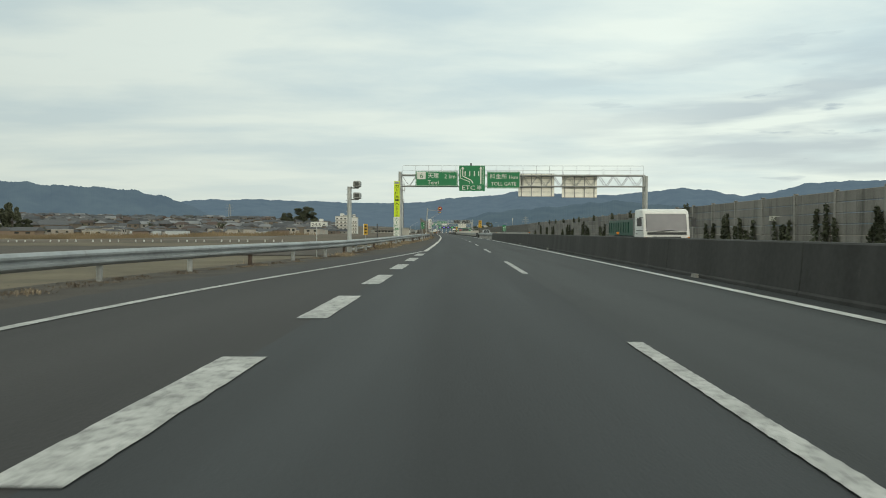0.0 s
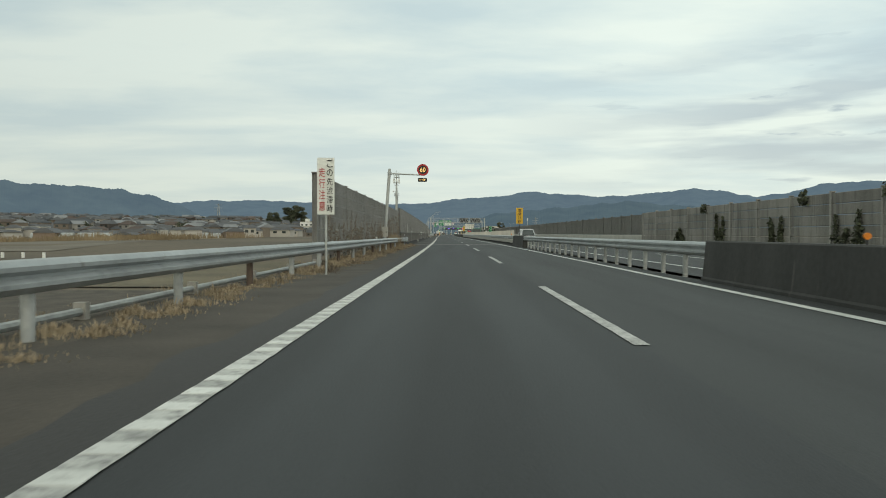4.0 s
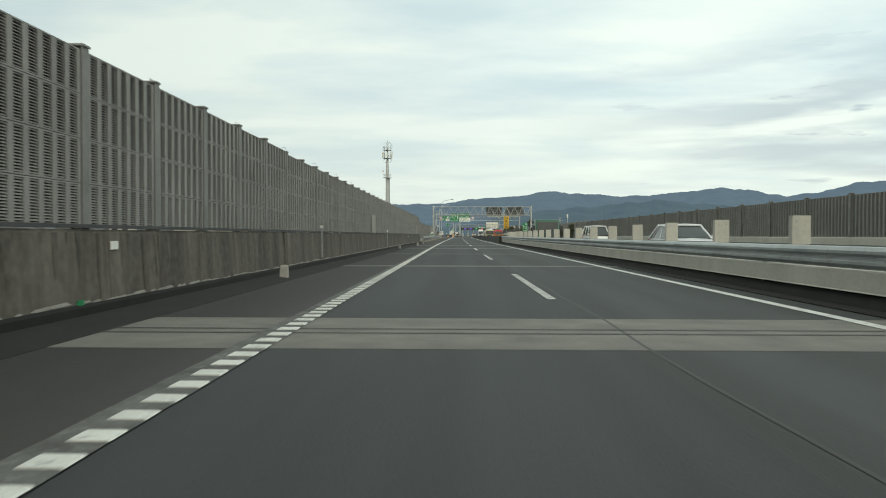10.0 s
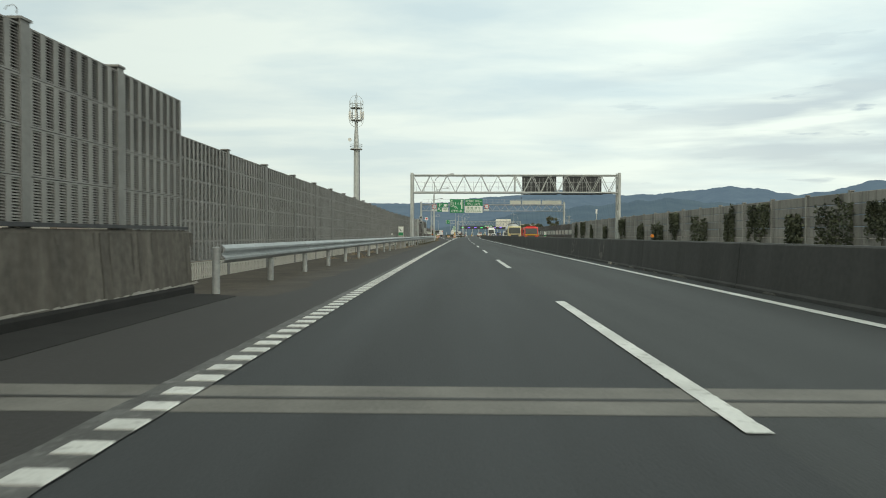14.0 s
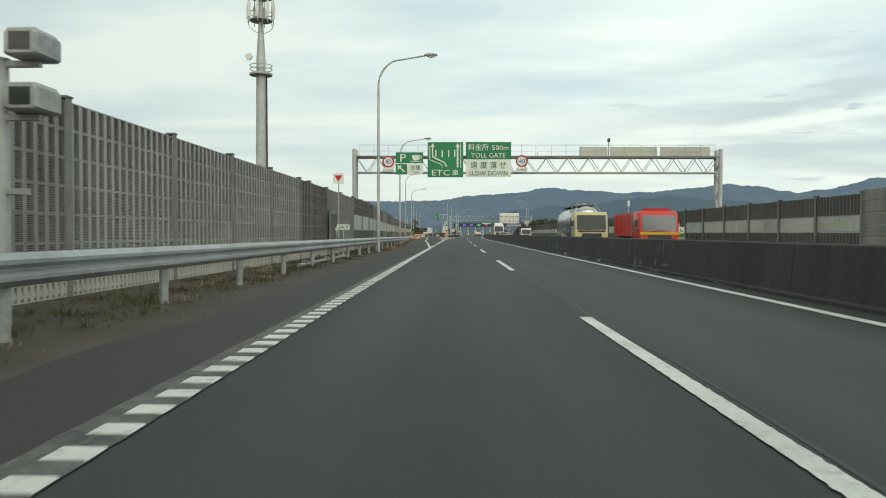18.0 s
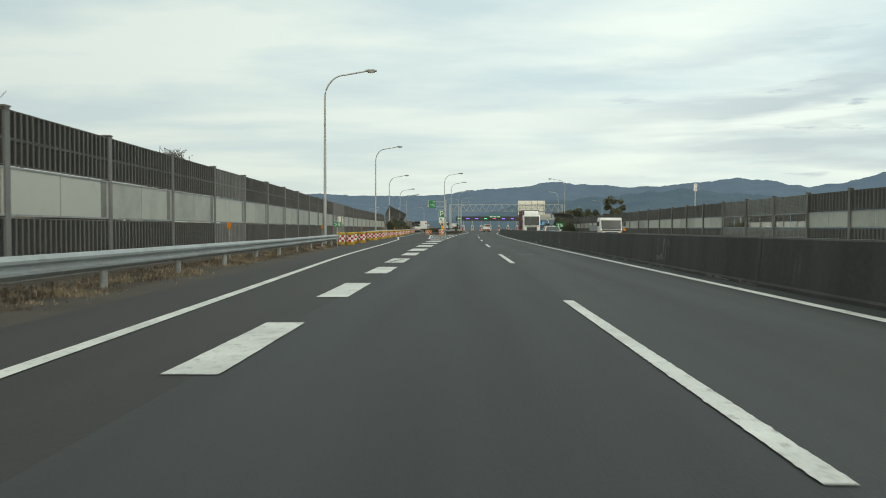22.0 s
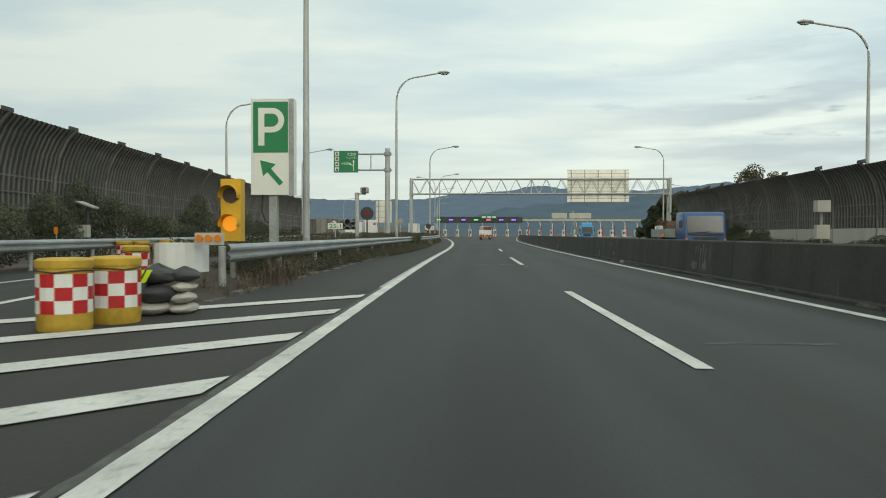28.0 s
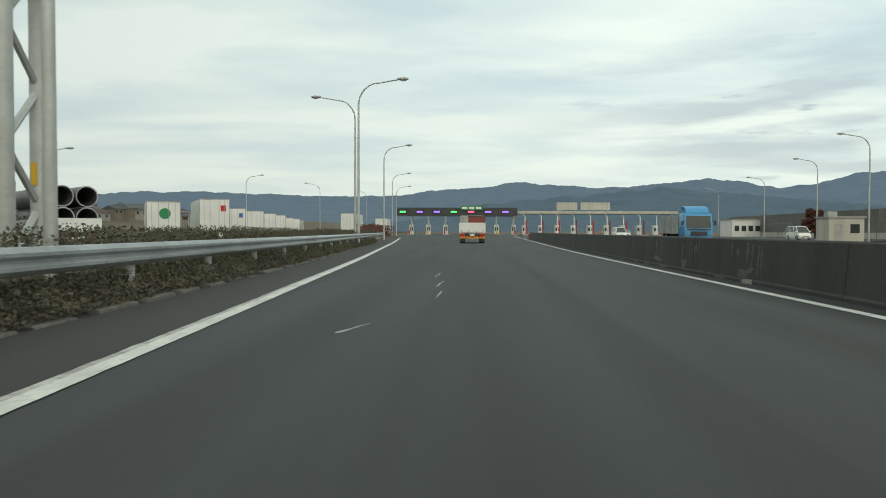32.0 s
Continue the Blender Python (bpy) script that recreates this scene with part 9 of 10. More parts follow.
for k in range(2600):
    a, d = rt.uniform(6.0, 46), 470 + 880 * rt.random() ** 1.15
    x, y = -d * math.sin(radians(a)), d * math.cos(radians(a))
    cell = (round(x / 13), round(y / 12))
    if cell in taken or x > -75 or noise.noise(Vector((x * 0.012, y * 0.012, 4))) < -0.28:
        continue
    taken.add(cell)
    z = floor_at(x, y)
    w, dp, h = rt.uniform(6, 12) * (1.6 if rt.random() < 0.07 else 1), rt.uniform(6, 9), rt.choice((2.8, 3.0, 3.2, 5.2, 5.5, 5.8))
    m = Matrix.Translation((x, y, z)) @ Matrix.Rotation(radians(rt.uniform(-25, 35) + rt.choice((0, 0, 90))), 4, "Z")

    def add(ring, faces, mt):
        i0 = len(tn_.v)
        tn_.v += [tuple(m @ Vector(p)) for p in ring]
        tn_.f += [tuple(i0 + i for i in fc) for fc in faces]
        slot.extend([mt] * len(faces))
    sides = [(0, 1, 5, 4), (1, 2, 6, 5), (2, 3, 7, 6), (3, 0, 4, 7)]
    b = [(sx * w / 2, sy * dp / 2) for sx, sy in ((-1, -1), (1, -1), (1, 1), (-1, 1))]
    add([(p, q, -1) for p, q in b] + [(p, q, h) for p, q in b], sides, rt.choice((0, 0, 1, 1, 2)))
    e, rise, hip = 1.1, rt.uniform(1.2, 2.2), rt.choice((0.98, 0.98, 0.6))
    add([(p * e, q * e, h - 0.15) for p, q in b] + [(-w / 2 * hip, 0, h + rise), (w / 2 * hip, 0, h + rise)], [(0, 1, 5, 4), (2, 3, 4, 5), (1, 2, 5), (3, 0, 4)], rt.choice((3, 3, 3, 4, 4, 5, 6)))
    for kx in (-0.28, 0.22):
        add([(w * kx - 0.7, -dp / 2 - 0.04, h - 1.9), (w * kx + 0.7, -dp / 2 - 0.04, h - 1.9), (w * kx + 0.7, -dp / 2 - 0.04, h - 0.8), (w * kx - 0.7, -dp / 2 - 0.04, h - 0.8)], [(0, 1, 2, 3)], 7)
me = tn_.mesh("distant_houses", tv[0])
for mt in tv[1:]:
    me.materials.append(mt)
me.polygons.foreach_set("material_index", slot)
tagged(part("distant_houses", me, None), "crowded low houses with dark roofs up the slope of the town", "houses", kind="stuff")
for a, d, ln in ((20.8, 405, 15), (18.6, 400, 12), (12.9, 430, 12)):  # long low greenhouses
    x, y = -d * math.sin(radians(a)), d * math.cos(radians(a))
    g_ = thing("greenhouse", Matrix.Translation((x, y, floor_at(x, y))) @ Matrix.Rotation(radians(12), 4, "Z"), "long low pale plastic greenhouse beside the fields", "greenhouse", "greenhouses")
    part("cover", Shape().loft([[(sx * ln / 2, 2.6 * math.cos(math.pi * k / 8), 2.7 * math.sin(math.pi * k / 8) ** 0.7) for k in range(9)] for sx in (-1, 1)]), M["galv_dull"], g_, smooth=True)
    part("door", Shape().box(ln / 2, ln / 2 + 0.05, -0.6, 0.6, 0, 1.9), M["galv_dull"], g_)
# low roadside sheds and a white fence in the near fields
for s, u, w, d, h, mt in ((395, -210, 13, 8, 3.6, "render"), (330, -190, 11, 8, 2.8, "brown_wall"), (420, -142, 10, 7, 3.0, "brown_wall"), (372, -178, 12, 8, 2.8, "concrete_pale"), (455, -118, 9, 7, 3.4, "render"), (306, -262, 12, 8, 4.2, "render"), (352, -240, 10, 8, 3.8, "brown_wall")):
    t = house(M[mt], M["tile"] if mt != "concrete_pale" else M["galv_dull"], w, d, h, 0.95 if mt != "concrete_pale" else False, "low farm building beside the fields")
    x, y, _z = R(s, u)
    t.matrix_basis = Matrix.Translation((x, y, floor_at(x, y)))
fn = thing("field_fence", Matrix.Identity(4), "row of low white fence stakes along a field path", "fence")
for k in range(46):
    s, u = 156 + 0.1 * k, -36 - 1.9 * k
    x, y, _z = R(s, u)
    if k % 5 != 3:
        part("stake", Shape().box(x - 0.12, x + 0.12, y - 0.06, y + 0.06, floor_at(x, y) - 0.05, floor_at(x, y) + 0.5), M["white_paint"], fn)
# strips of field: reeds, bare earth, straw
M["reed"] = mat("rust-brown reeds", (0.19, 0.148, 0.092), 0.95, grain=2, patch=0.05, var=0.6, bump=0)
M["straw"] = mat("straw stubble", (0.112, 0.094, 0.058), 0.95, grain=3, patch=0.2, var=0.4, bump=0.3)
M["path"] = mat("pale dry earth", (0.125, 0.108, 0.082), 0.95, grain=1.5, patch=0.08, var=0.4, bump=0.3)
for nm, pts, mt, lab in (
    ("field_straw", ((12, -13), (75, -11), (77, -40), (10, -46)), "straw", "pale straw stubble field beside the embankment"),
    ("field_earth", ((78, -11), (124, -10.5), (124, -90), (80, -90)), "soil", "dark ploughed field"),
    ("field_stubble", ((126, -12), (150, -12), (152, -120), (127, -120)), "straw", "brown stubble strip beside a field path"),
    ("field_path", ((168, -42), (226, -50), (222, -240), (166, -240)), "path", "pale earth strip before the reeds"),
    ("field_reeds", ((232, -52), (330, -60), (380, -250), (228, -240)), "reed", "strip of straw-brown reeds across the fields"),
    ("field_far", ((340, -62), (520, -70), (500, -240), (400, -240)), "soil", "dark field before the town"),
):
    q = Shape()
    n = 8
    P_ = [[(1 - b) * ((1 - a) * pts[0][k] + a * pts[1][k]) + b * ((1 - a) * pts[3][k] + a * pts[2][k]) for k in (0, 1)] for a in [i / n for i in range(n + 1)] for b in [i / n for i in range(n + 1)]]
    for s, u in P_:
        x, y, _z = R(s, u)
        q.v.append((x, y, floor_at(x, y) + 0.06))
    q.f = [(i * (n + 1) + j, (i + 1) * (n + 1) + j, (i + 1) * (n + 1) + j + 1, i * (n + 1) + j + 1) for i in range(n) for j in range(n)]
    tagged(part(nm, q, M[mt]), lab, "field", kind="structure")
rr_ = Shape()
rgr = random.Random(61)
for k in range(16000):
    s, u = 230 + 90 * rgr.random() ** 1.5, -54 - 150 * rgr.random()
    lush = noise.noise(Vector((s * 0.03, u * 0.05, 8))) + 0.5 * noise.noise(Vector((s * 0.1, u * 0.16, 2)))
    if lush < -0.1 + 0.5 * rgr.random() * (u > -80):
        continue
    x, y, _z = R(s, u)
    h, w, e = rgr.uniform(0.7, 1.7) * (0.7 + 1.1 * max(0.0, lush)), rgr.uniform(0.04, 0.13), rgr.uniform(-0.4, 0.4)
    z = floor_at(x, y)
    rr_.quad((x - w, y, z), (x + w, y, z), (x + w * 0.4 + e, y, z + h), (x - w * 0.4 + e, y, z + h))
tagged(part("reed_bed", rr_, M["reed"]), "rust-brown winter reeds in the fields", "reeds", kind="stuff")
# three blocks of flats
for x, y, h, wide in ((-69.8, 619, 15.2, 1.15), (-59.7, 620, 14.2, 0.68), (-87.3, 617, 9.5, 1.1)):
    x, y = x * 1.15, y * 1.15
    z = floor_at(x, y)
    b = thing("apartment_building", Matrix.Translation((x, y, min(z, 0))) @ Matrix.Diagonal((wide, 1.15, 1.15, 1)), "white block of flats with rows of windows", "apartment building", "blocks of flats")
    part("wall", Shape().box(-5.3, 5.3, 0, 9, -2, h), M["white_paint"], b)
    part("roof", Shape().box(-5.5, 5.5, -0.3, 9.3, h, h + 0.4), M["concrete"], b)
    part("stair_tower", Shape().box(-1.6, 1.6, 2, 6, h, h + 2.6), M["white_paint"], b)
    for j in range(int(h / 2.9)):
        part("balcony", Shape().box(-5.1, 5.1, -0.8, 0, 2.9 * j, 2.9 * j + 1.0), M["concrete_pale"], b)
        for k in range(3):
            part("window", Shape().box(-4.6 + 3.4 * k, -2.9 + 3.4 * k, -0.06, 0, 2.9 * j + 1.2, 2.9 * j + 2.2), M["glass"], b)
# pylons far off
for s, u in ((1250, -420), (1700, 120)):
    x, y, _z = R(s, u)
    p = thing("pylon", Matrix.Translation((x, y, floor_at(x, y))), "slender grey power pylon far away", "pylon", "pylons")
    q = Shape()
    for a, b in ((-3, -3), (3, -3), (3, 3), (-3, 3)):
        q.tube([(a, b, 0), (a * 0.15, b * 0.15, 38)], 0.35, 4, False)
    part("lattice_legs", q, M["galv_dull"], p)
    for z, w in ((26, 8), (31, 7), (36, 5)):
        part("cross_arm", Shape().tube([(-w, 0, z), (w, 0, z)], 0.3, 4), M["galv_dull"], p)

# ---------------- mobile phone mast ----------------
tw = thing("phone_mast", at(494, -26.1), "tall grey tubular phone mast with ring platforms and panel antennas", "mast")
part("lower_tube", Shape().tube([(0, 0, 0), (0, 0, 22)], [0.75, 0.62], 14), M["pole"], tw, smooth=True)
part("upper_tube", Shape().tube([(0, 0, 22), (0, 0, 24), (0, 0, 28.5), (0, 0, 29), (0, 0, 33.5)], [0.6, 0.62, 0.36, 0.32, 0.3], 12), M["pole"], tw, smooth=True)
part("ladder", Shape().tube([(0.85, 0, 1), (0.75, 0, 22)], 0.1, 6), M["dark"], tw)


def hoop(z, r, w):
    q = Shape()
    n = 22
    q.tube([(r * math.cos(2 * math.pi * k / n), r * math.sin(2 * math.pi * k / n), z) for k in range(n + 1)], w, 5, False)
    return q


for z in (22.3, 22.9, 23.4):
    part("platform_rail", hoop(z, 1.45, 0.06), M["pole"], tw)
part("platform", Shape().tube([(0, 0, 22.1), (0, 0, 22.3)], 1.5, 18), M["galv_dull"], tw)
for z in (29.3, 32.3):
    part("platform", Shape().tube([(0, 0, z), (0, 0, z + 0.15)], 1.5, 18), M["galv_dull"], tw)
    part("platform_rail", hoop(z + 1.0, 1.55, 0.06), M["pole"], tw)
for k in range(8):
    a = 2 * math.pi * k / 8
    x, y = 1.75 * math.cos(a), 1.75 * math.sin(a)
    part("antenna", Shape().box(x - 0.16, x + 0.16, y - 0.1, y + 0.1, 29.6, 31.6), M["white_paint"], tw)
    part("antenna_pole", Shape().tube([(x * 0.95, y * 0.95, 28.9), (x * 0.95, y * 0.95, 34.2)], 0.06, 5), M["pole"], tw)
for a in (0.4, 1.97):
    n = 20
    part("cage_hoop", Shape().tube([(1.7 * math.cos(t) * math.cos(a), 1.7 * math.cos(t) * math.sin(a), 33.6 + 1.9 * math.sin(t)) for t in [math.pi * k / n for k in range(n + 1)]], 0.05, 5, False), M["pole"], tw)
    part("cage_hoop", Shape().tube([(1.7 * math.cos(t) * math.cos(a), 1.7 * math.cos(t) * math.sin(a), 29.3 - 1.6 * math.sin(t)) for t in [math.pi * k / n for k in range(n + 1)]], 0.05, 5, False), M["pole"], tw)
part("lightning_rod", Shape().tube([(0, 0, 33.5), (0, 0, 36.2)], 0.05, 5), M["pole"], tw)
part("dish", disc(Shape(), -1.6, 24.6, 0.45, -0.2, 0.1, 16), M["white_paint"], tw)
for s, u in ((693, 62.2),):
    mm = thing("radio_mast", at(s, u), "thin pale radio mast behind the noise wall", "mast", "thin masts")
    part("tube", Shape().tube([(0, 0, 0), (0, 0, 14)], 0.18, 8), M["pole"], mm)
    part("antenna", Shape().box(-0.45, 0.45, -0.2, 0.2, 12.2, 14.4), M["white_paint"], mm)


# ---------------- plants ----------------
def leaves(shape, centre, rad, count, size, rg, flat=1.0):
    """Small leaf clumps scattered in an uneven blob."""
    cx, cy, cz = centre
    for _ in range(count):
        d = Vector((rg.gauss(0, 1), rg.gauss(0, 1), rg.gauss(0, 1)))
        d = d.normalized() * (rg.random() ** 0.4)
        p = Vector((cx + d.x * rad[0], cy + d.y * rad[1], cz + d.z * rad[2]))
        a, b = Vector((rg.gauss(0, 1), rg.gauss(0, 1), rg.gauss(0, 1))).normalized(), Vector((rg.gauss(0, 1), rg.gauss(0, 1), rg.gauss(0, 1))).normalized()
        b = a.cross(b).normalized()
        s = size * rg.uniform(0.55, 1.3)
        shape.quad(p - a * s, p + b * s * 0.6, p + a * s, p - b * s * 0.6)


def tree(m, h, r, leaf, label, seed, density=1.0, bare=False, size=0.15, low=0.1):
    rg = random.Random(seed)
    t = thing("tree", m, label, "tree", "trees")
    part("trunk", Shape().tube([(0, 0, -0.2), (0.05, 0, h * 0.3), (rg.uniform(-0.2, 0.2), 0.1, h * 0.7)], [h * 0.028, h * 0.02, h * 0.008], 8), M["bark"], t, smooth=True)
    cr = Shape()
    n = 9 if not bare else 24
    for k in range(n):
        z0 = h * rg.uniform(0.15 if not bare else 0.3, 0.62)
        a = rg.uniform(0, 2 * math.pi)
        q = rg.uniform(0.4, 0.85) * r
        z1 = z0 + h * rg.uniform(0.05, 0.32)
        end = (q * math.cos(a), q * math.sin(a), min(z1, h * 0.92))
        mid = (end[0] * 0.45, end[1] * 0.45, z0 + (end[2] - z0) * 0.35)
        lm = Shape().tube([(0, 0, z0), mid, end], [h * 0.009, h * 0.006, h * 0.002], 5, False)
        if bare:
            for _ in range(14):
                e2 = Vector(end) + Vector((rg.gauss(0, 0.6), rg.gauss(0, 0.6), rg.uniform(0.1, 1.2)))
                lm.tube([mid if rg.random() < 0.4 else end, e2], [h * 0.0022, h * 0.001], 3, False)
        part("limb", lm, M["bark"], t)
        if not bare:
            leaves(cr, end, (r * rg.uniform(0.22, 0.4), r * rg.uniform(0.22, 0.4), h * rg.uniform(0.06, 0.11)), int(560 * density), size, rg)
    if not bare:
        for k in range(26):
            a, z = rg.uniform(0, 2 * math.pi), h * (low + (0.93 - low) * rg.random())
            q = r * 0.72 * math.sqrt(max(0.06, 1 - ((z / h - 0.45) / 0.56) ** 2))
            b = rg.uniform(0.2, 0.36)
            leaves(cr, (q * math.cos(a), q * math.sin(a), z), (r * b, r * b, h * b * 0.36), int(400 * density), size, rg)
        part("crown", cr, leaf, t)
    return t


for i, (s, u, h, r, lf, lab) in enumerate((
    (701, 40, 10.8, 4.4, "leaf_olive", "broad olive-green tree above the noise wall"),
    (694, 28.8, 6.0, 2.6, "leaf", "dark evergreen tree beside the noise wall"),
    (698, 27.0, 4.6, 2.3, "leaf", "dark evergreen tree beside the noise wall"),
    (706, 31.5, 7.6, 3.2, "leaf_olive", "olive-green tree beside the road"),
    (682, 27.3, 6.8, 2.5, "leaf", "dark tree behind the end of the noise wall"),
    (688, 25.0, 6.6, 2.6, "leaf_olive", "olive-green tree behind the end of the noise wall"),
    (676, 23.6, 5.4, 2.2, "leaf", "dark shrub tree at the end of the noise wall"),
    (697, 33, 6.8, 3.2, "leaf", "dark tree beside the noise wall"),
    (692, 24.0, 5.2, 2.2, "leaf", "dark rounded shrub tree"),
    (707, 25.6, 3.4, 1.9, "leaf", "dark rounded shrub tree"),
    (712, 27.8, 3.8, 2.0, "leaf_olive", "olive rounded shrub tree"),
    (800, 60, 5.2, 2.6, "leaf_red", "round russet autumn tree near the toll plaza"),
    (600, -16.5, 3.2, 1.8, "leaf", "dark bushy tree at the wall end"),
)):
    tree(at(s, u), h, r, M[lf], lab, 20 + i)
tree(at(714, 31.4), 8.2, 3.2, None, "bare grey tree with fine twigs", 77, bare=True)
x, y, _z = R(905, -193)
tree(Matrix.Translation((x, y, floor_at(x, y) - 1)), 24, 15, M["leaf"], "dark grove at the edge of the town", 51, 1.4, size=0.6)
for a, d, h, r, sd in ((10.6, 880, 15, 8, 52), (29.25, 430, 17.5, 4.2, 53), (30.1, 436, 15, 4.5, 54), (28.6, 440, 9, 4.5, 55)):
    x, y = -d * math.sin(radians(a)), d * math.cos(radians(a))
    tree(Matrix.Translation((x, y, floor_at(x, y) - 0.5)), h, r, M["leaf"], "tall dark evergreen tree at the edge of the town", sd, 0.8, size=0.45)

tw0 = None
for k in range(46):
    a, d = rgr.uniform(9, 43), rgr.uniform(430, 900)
    x, y = -d * math.sin(radians(a)), d * math.cos(radians(a))
    m = Matrix.Translation((x, y, floor_at(x, y) - 0.3)) @ Matrix.Rotation(rgr.uniform(0, 6), 4, "Z") @ Matrix.Diagonal((rgr.uniform(0.7, 1.6), 1, rgr.uniform(0.6, 1.3), 1))
    if tw0 is None:
        tw0 = thing("garden_tree", m, "dark garden tree among the houses", "tree", "garden trees")
        part("trunk", Shape().tube([(0, 0, 0), (0, 0, 3)], [0.3, 0.15], 6), M["bark"], tw0)
        c = Shape()
        for _ in range(7):
            leaves(c, (rgr.gauss(0, 1.6), rgr.gauss(0, 1.6), rgr.uniform(2, 5)), (1.7, 1.7, 1.3), 60, 0.55, rgr)
        part("crown", c, M["leaf"], tw0)
    else:
        copy_thing(tw0, m)

# clipped shrubs along both feet of the curved walls
sh = None
rg = random.Random(3)
for k in range(24):
    s = 592 + 4.2 * k
    for u, w in ((wall_left(s) + 1.4, 0), (float(np.interp(s, [580, 640, 669], [15.9, 16.8, 18.9])), 1)):
        if (w == 1 and s > 668) or (w == 0 and (s > 680 or s < 598)):
            continue
        m = at(s + rg.uniform(-0.8, 0.8), u) @ Matrix.Rotation(rg.uniform(0, 6), 4, "Z") @ Matrix.Diagonal((1, 1, rg.uniform(0.8, 1.25) * ((rg.choice((0.95, 1.1, 1.25)) if s < 655 else rg.choice((0.4, 0.6, 0.75))) if not w else 1.25 if s < 609 else rg.choice((0.45, 0.6)) if s < 640 else rg.choice((0.8, 1.05, 1.2))), 1))
        if sh is None:
            sh = thing("shrub", m, "dark green rounded shrub at the foot of the noise wall", "shrub", "shrubs along the walls")
            c = Shape()
            leaves(c, (0, 0, 0.75), (1.1, 1.1, 0.75), 7000, 0.036, rg)
            leaves(c, (0.5, 0.4, 1.3), (0.6, 0.6, 0.5), 2400, 0.034, rg)
            leaves(c, (-0.6, -0.5, 1.0), (0.6, 0.6, 0.5), 2000, 0.034, rg)
            part("foliage", c, M["leaf"], sh)
            q = Shape()
            q.tube([(0, 0, 0), (0.05, 0.1, 0.5), (0.2, 0.1, 0.9)], [0.04, 0.03, 0.012], 6, False)
            part("stem", q, M["bark"], sh)
        else:
            o = copy_thing(sh, m)

# planted island between the road and the ramp
isl = Shape()
ss = [604.7, 605.6] + steps(607, 790, 3)
for s in ss:
    e, w = rail_island(s), float(np.interp(s, [604.7, 613], [0.8, 4.3])) + max(0, min(3, (s - 612) * 0.1))
    low_ = min(1.0, (s - 604.7) / 2.3)
    for k, (a, z) in enumerate(((0.16, -0.01), (0.06, 0.12), (-0.3, 0.22), (-min(1.0, w * 0.4), 0.4), (-w * 0.6, 0.45), (-w, -0.02))):
        isl.v.append(R(s, e + a, z * max(0.1, low_)))
isl.f = [(i * 6 + j, (i + 1) * 6 + j, (i + 1) * 6 + j + 1, i * 6 + j + 1) for i in range(len(ss) - 1) for j in range(5)]
tagged(part("island", isl, M["soil"]), "planted island of dark soil beside the kerb", "planting bed", kind="structure")
rg = random.Random(9)
iv = Shape()
for k in range(215000):
    s = 608 + (rg.random() ** 1.2) * 133
    wide = float(np.interp(s, [611, 626, 634, 652, 662, 740], [0.3, 0.45, 0.95, 0.95, 0.48, 0.4]))
    d = rg.uniform(-0.9, wide)
    clump = noise.noise(Vector((s * 0.5, d * 1.2, 1.0)))
    if clump < float(np.interp(s, [611, 628, 634, 655, 668, 740], [-0.4, -0.6, -0.9, -0.9, -0.55, -0.4])) or d > wide - 0.3 * abs(clump) - 0.06:
        continue
    top = 0.4 if s < 660 else 0.36
    z = 0.03 + top * min(1.0, (wide - d) / (wide + 0.1)) * rg.uniform(0.55, 1.25)
    leaves(iv, R(s, rail_island(s) + d, z), (0.04, 0.04, 0.03), 1, 0.027 if s < 650 else 0.033, rg)
for k in range(5200):  # grown right over the rail
    s = rg.choice((rg.gauss(645.0, 0.7), rg.gauss(647.0, 1.0), rg.gauss(649.5, 0.8), rg.gauss(648.5, 0.8)))
    d = rg.uniform(-0.35, 0.3)
    leaves(iv, R(s, rail_island(s) + d, 0.3 + rg.random() * (0.9 - abs(d))), (0.05, 0.05, 0.05), 1, 0.04, rg)
tagged(part("ivy", iv, M["ivy"]), "dense ivy creeping over the kerb and the guard rail", "ivy", kind="stuff")
hb = Shape()
for k in range(190000):
    s = 613 + (rg.random() ** 1.15) * 165
    w = 4.0 + max(0, min(3, (s - 612) * 0.1))
    d = rg.uniform(-w + 0.3, -0.45)
    top = float(np.interp(s, [626, 660, 740], [0.8, 1.05, 1.0])) + 0.35 * noise.noise(Vector((s * 0.3, d * 0.6, 4.0)))
    leaves(hb, R(s, rail_island(s) + d, 0.3 + rg.random() ** 0.6 * max(0.1, top - 0.2)), (0.1, 0.1, 0.05), 1, 0.038, rg)
tagged(part("hedge", hb, M["ivy"]), "low rough hedge on the planted island", "hedge", kind="stuff")
bz = Shape()
for k in range(2600):
    s = 752 + rg.random() * 30
    leaves(bz, R(s, rail_island(s) - rg.uniform(0.2, 3), 0.3 + rg.random() * 1.6), (0.1, 0.1, 0.1), 1, 0.12, rg)
tagged(part("brush", bz, M["leaf_red"]), "brown brushwood at the end of the island", "brushwood", kind="stuff")


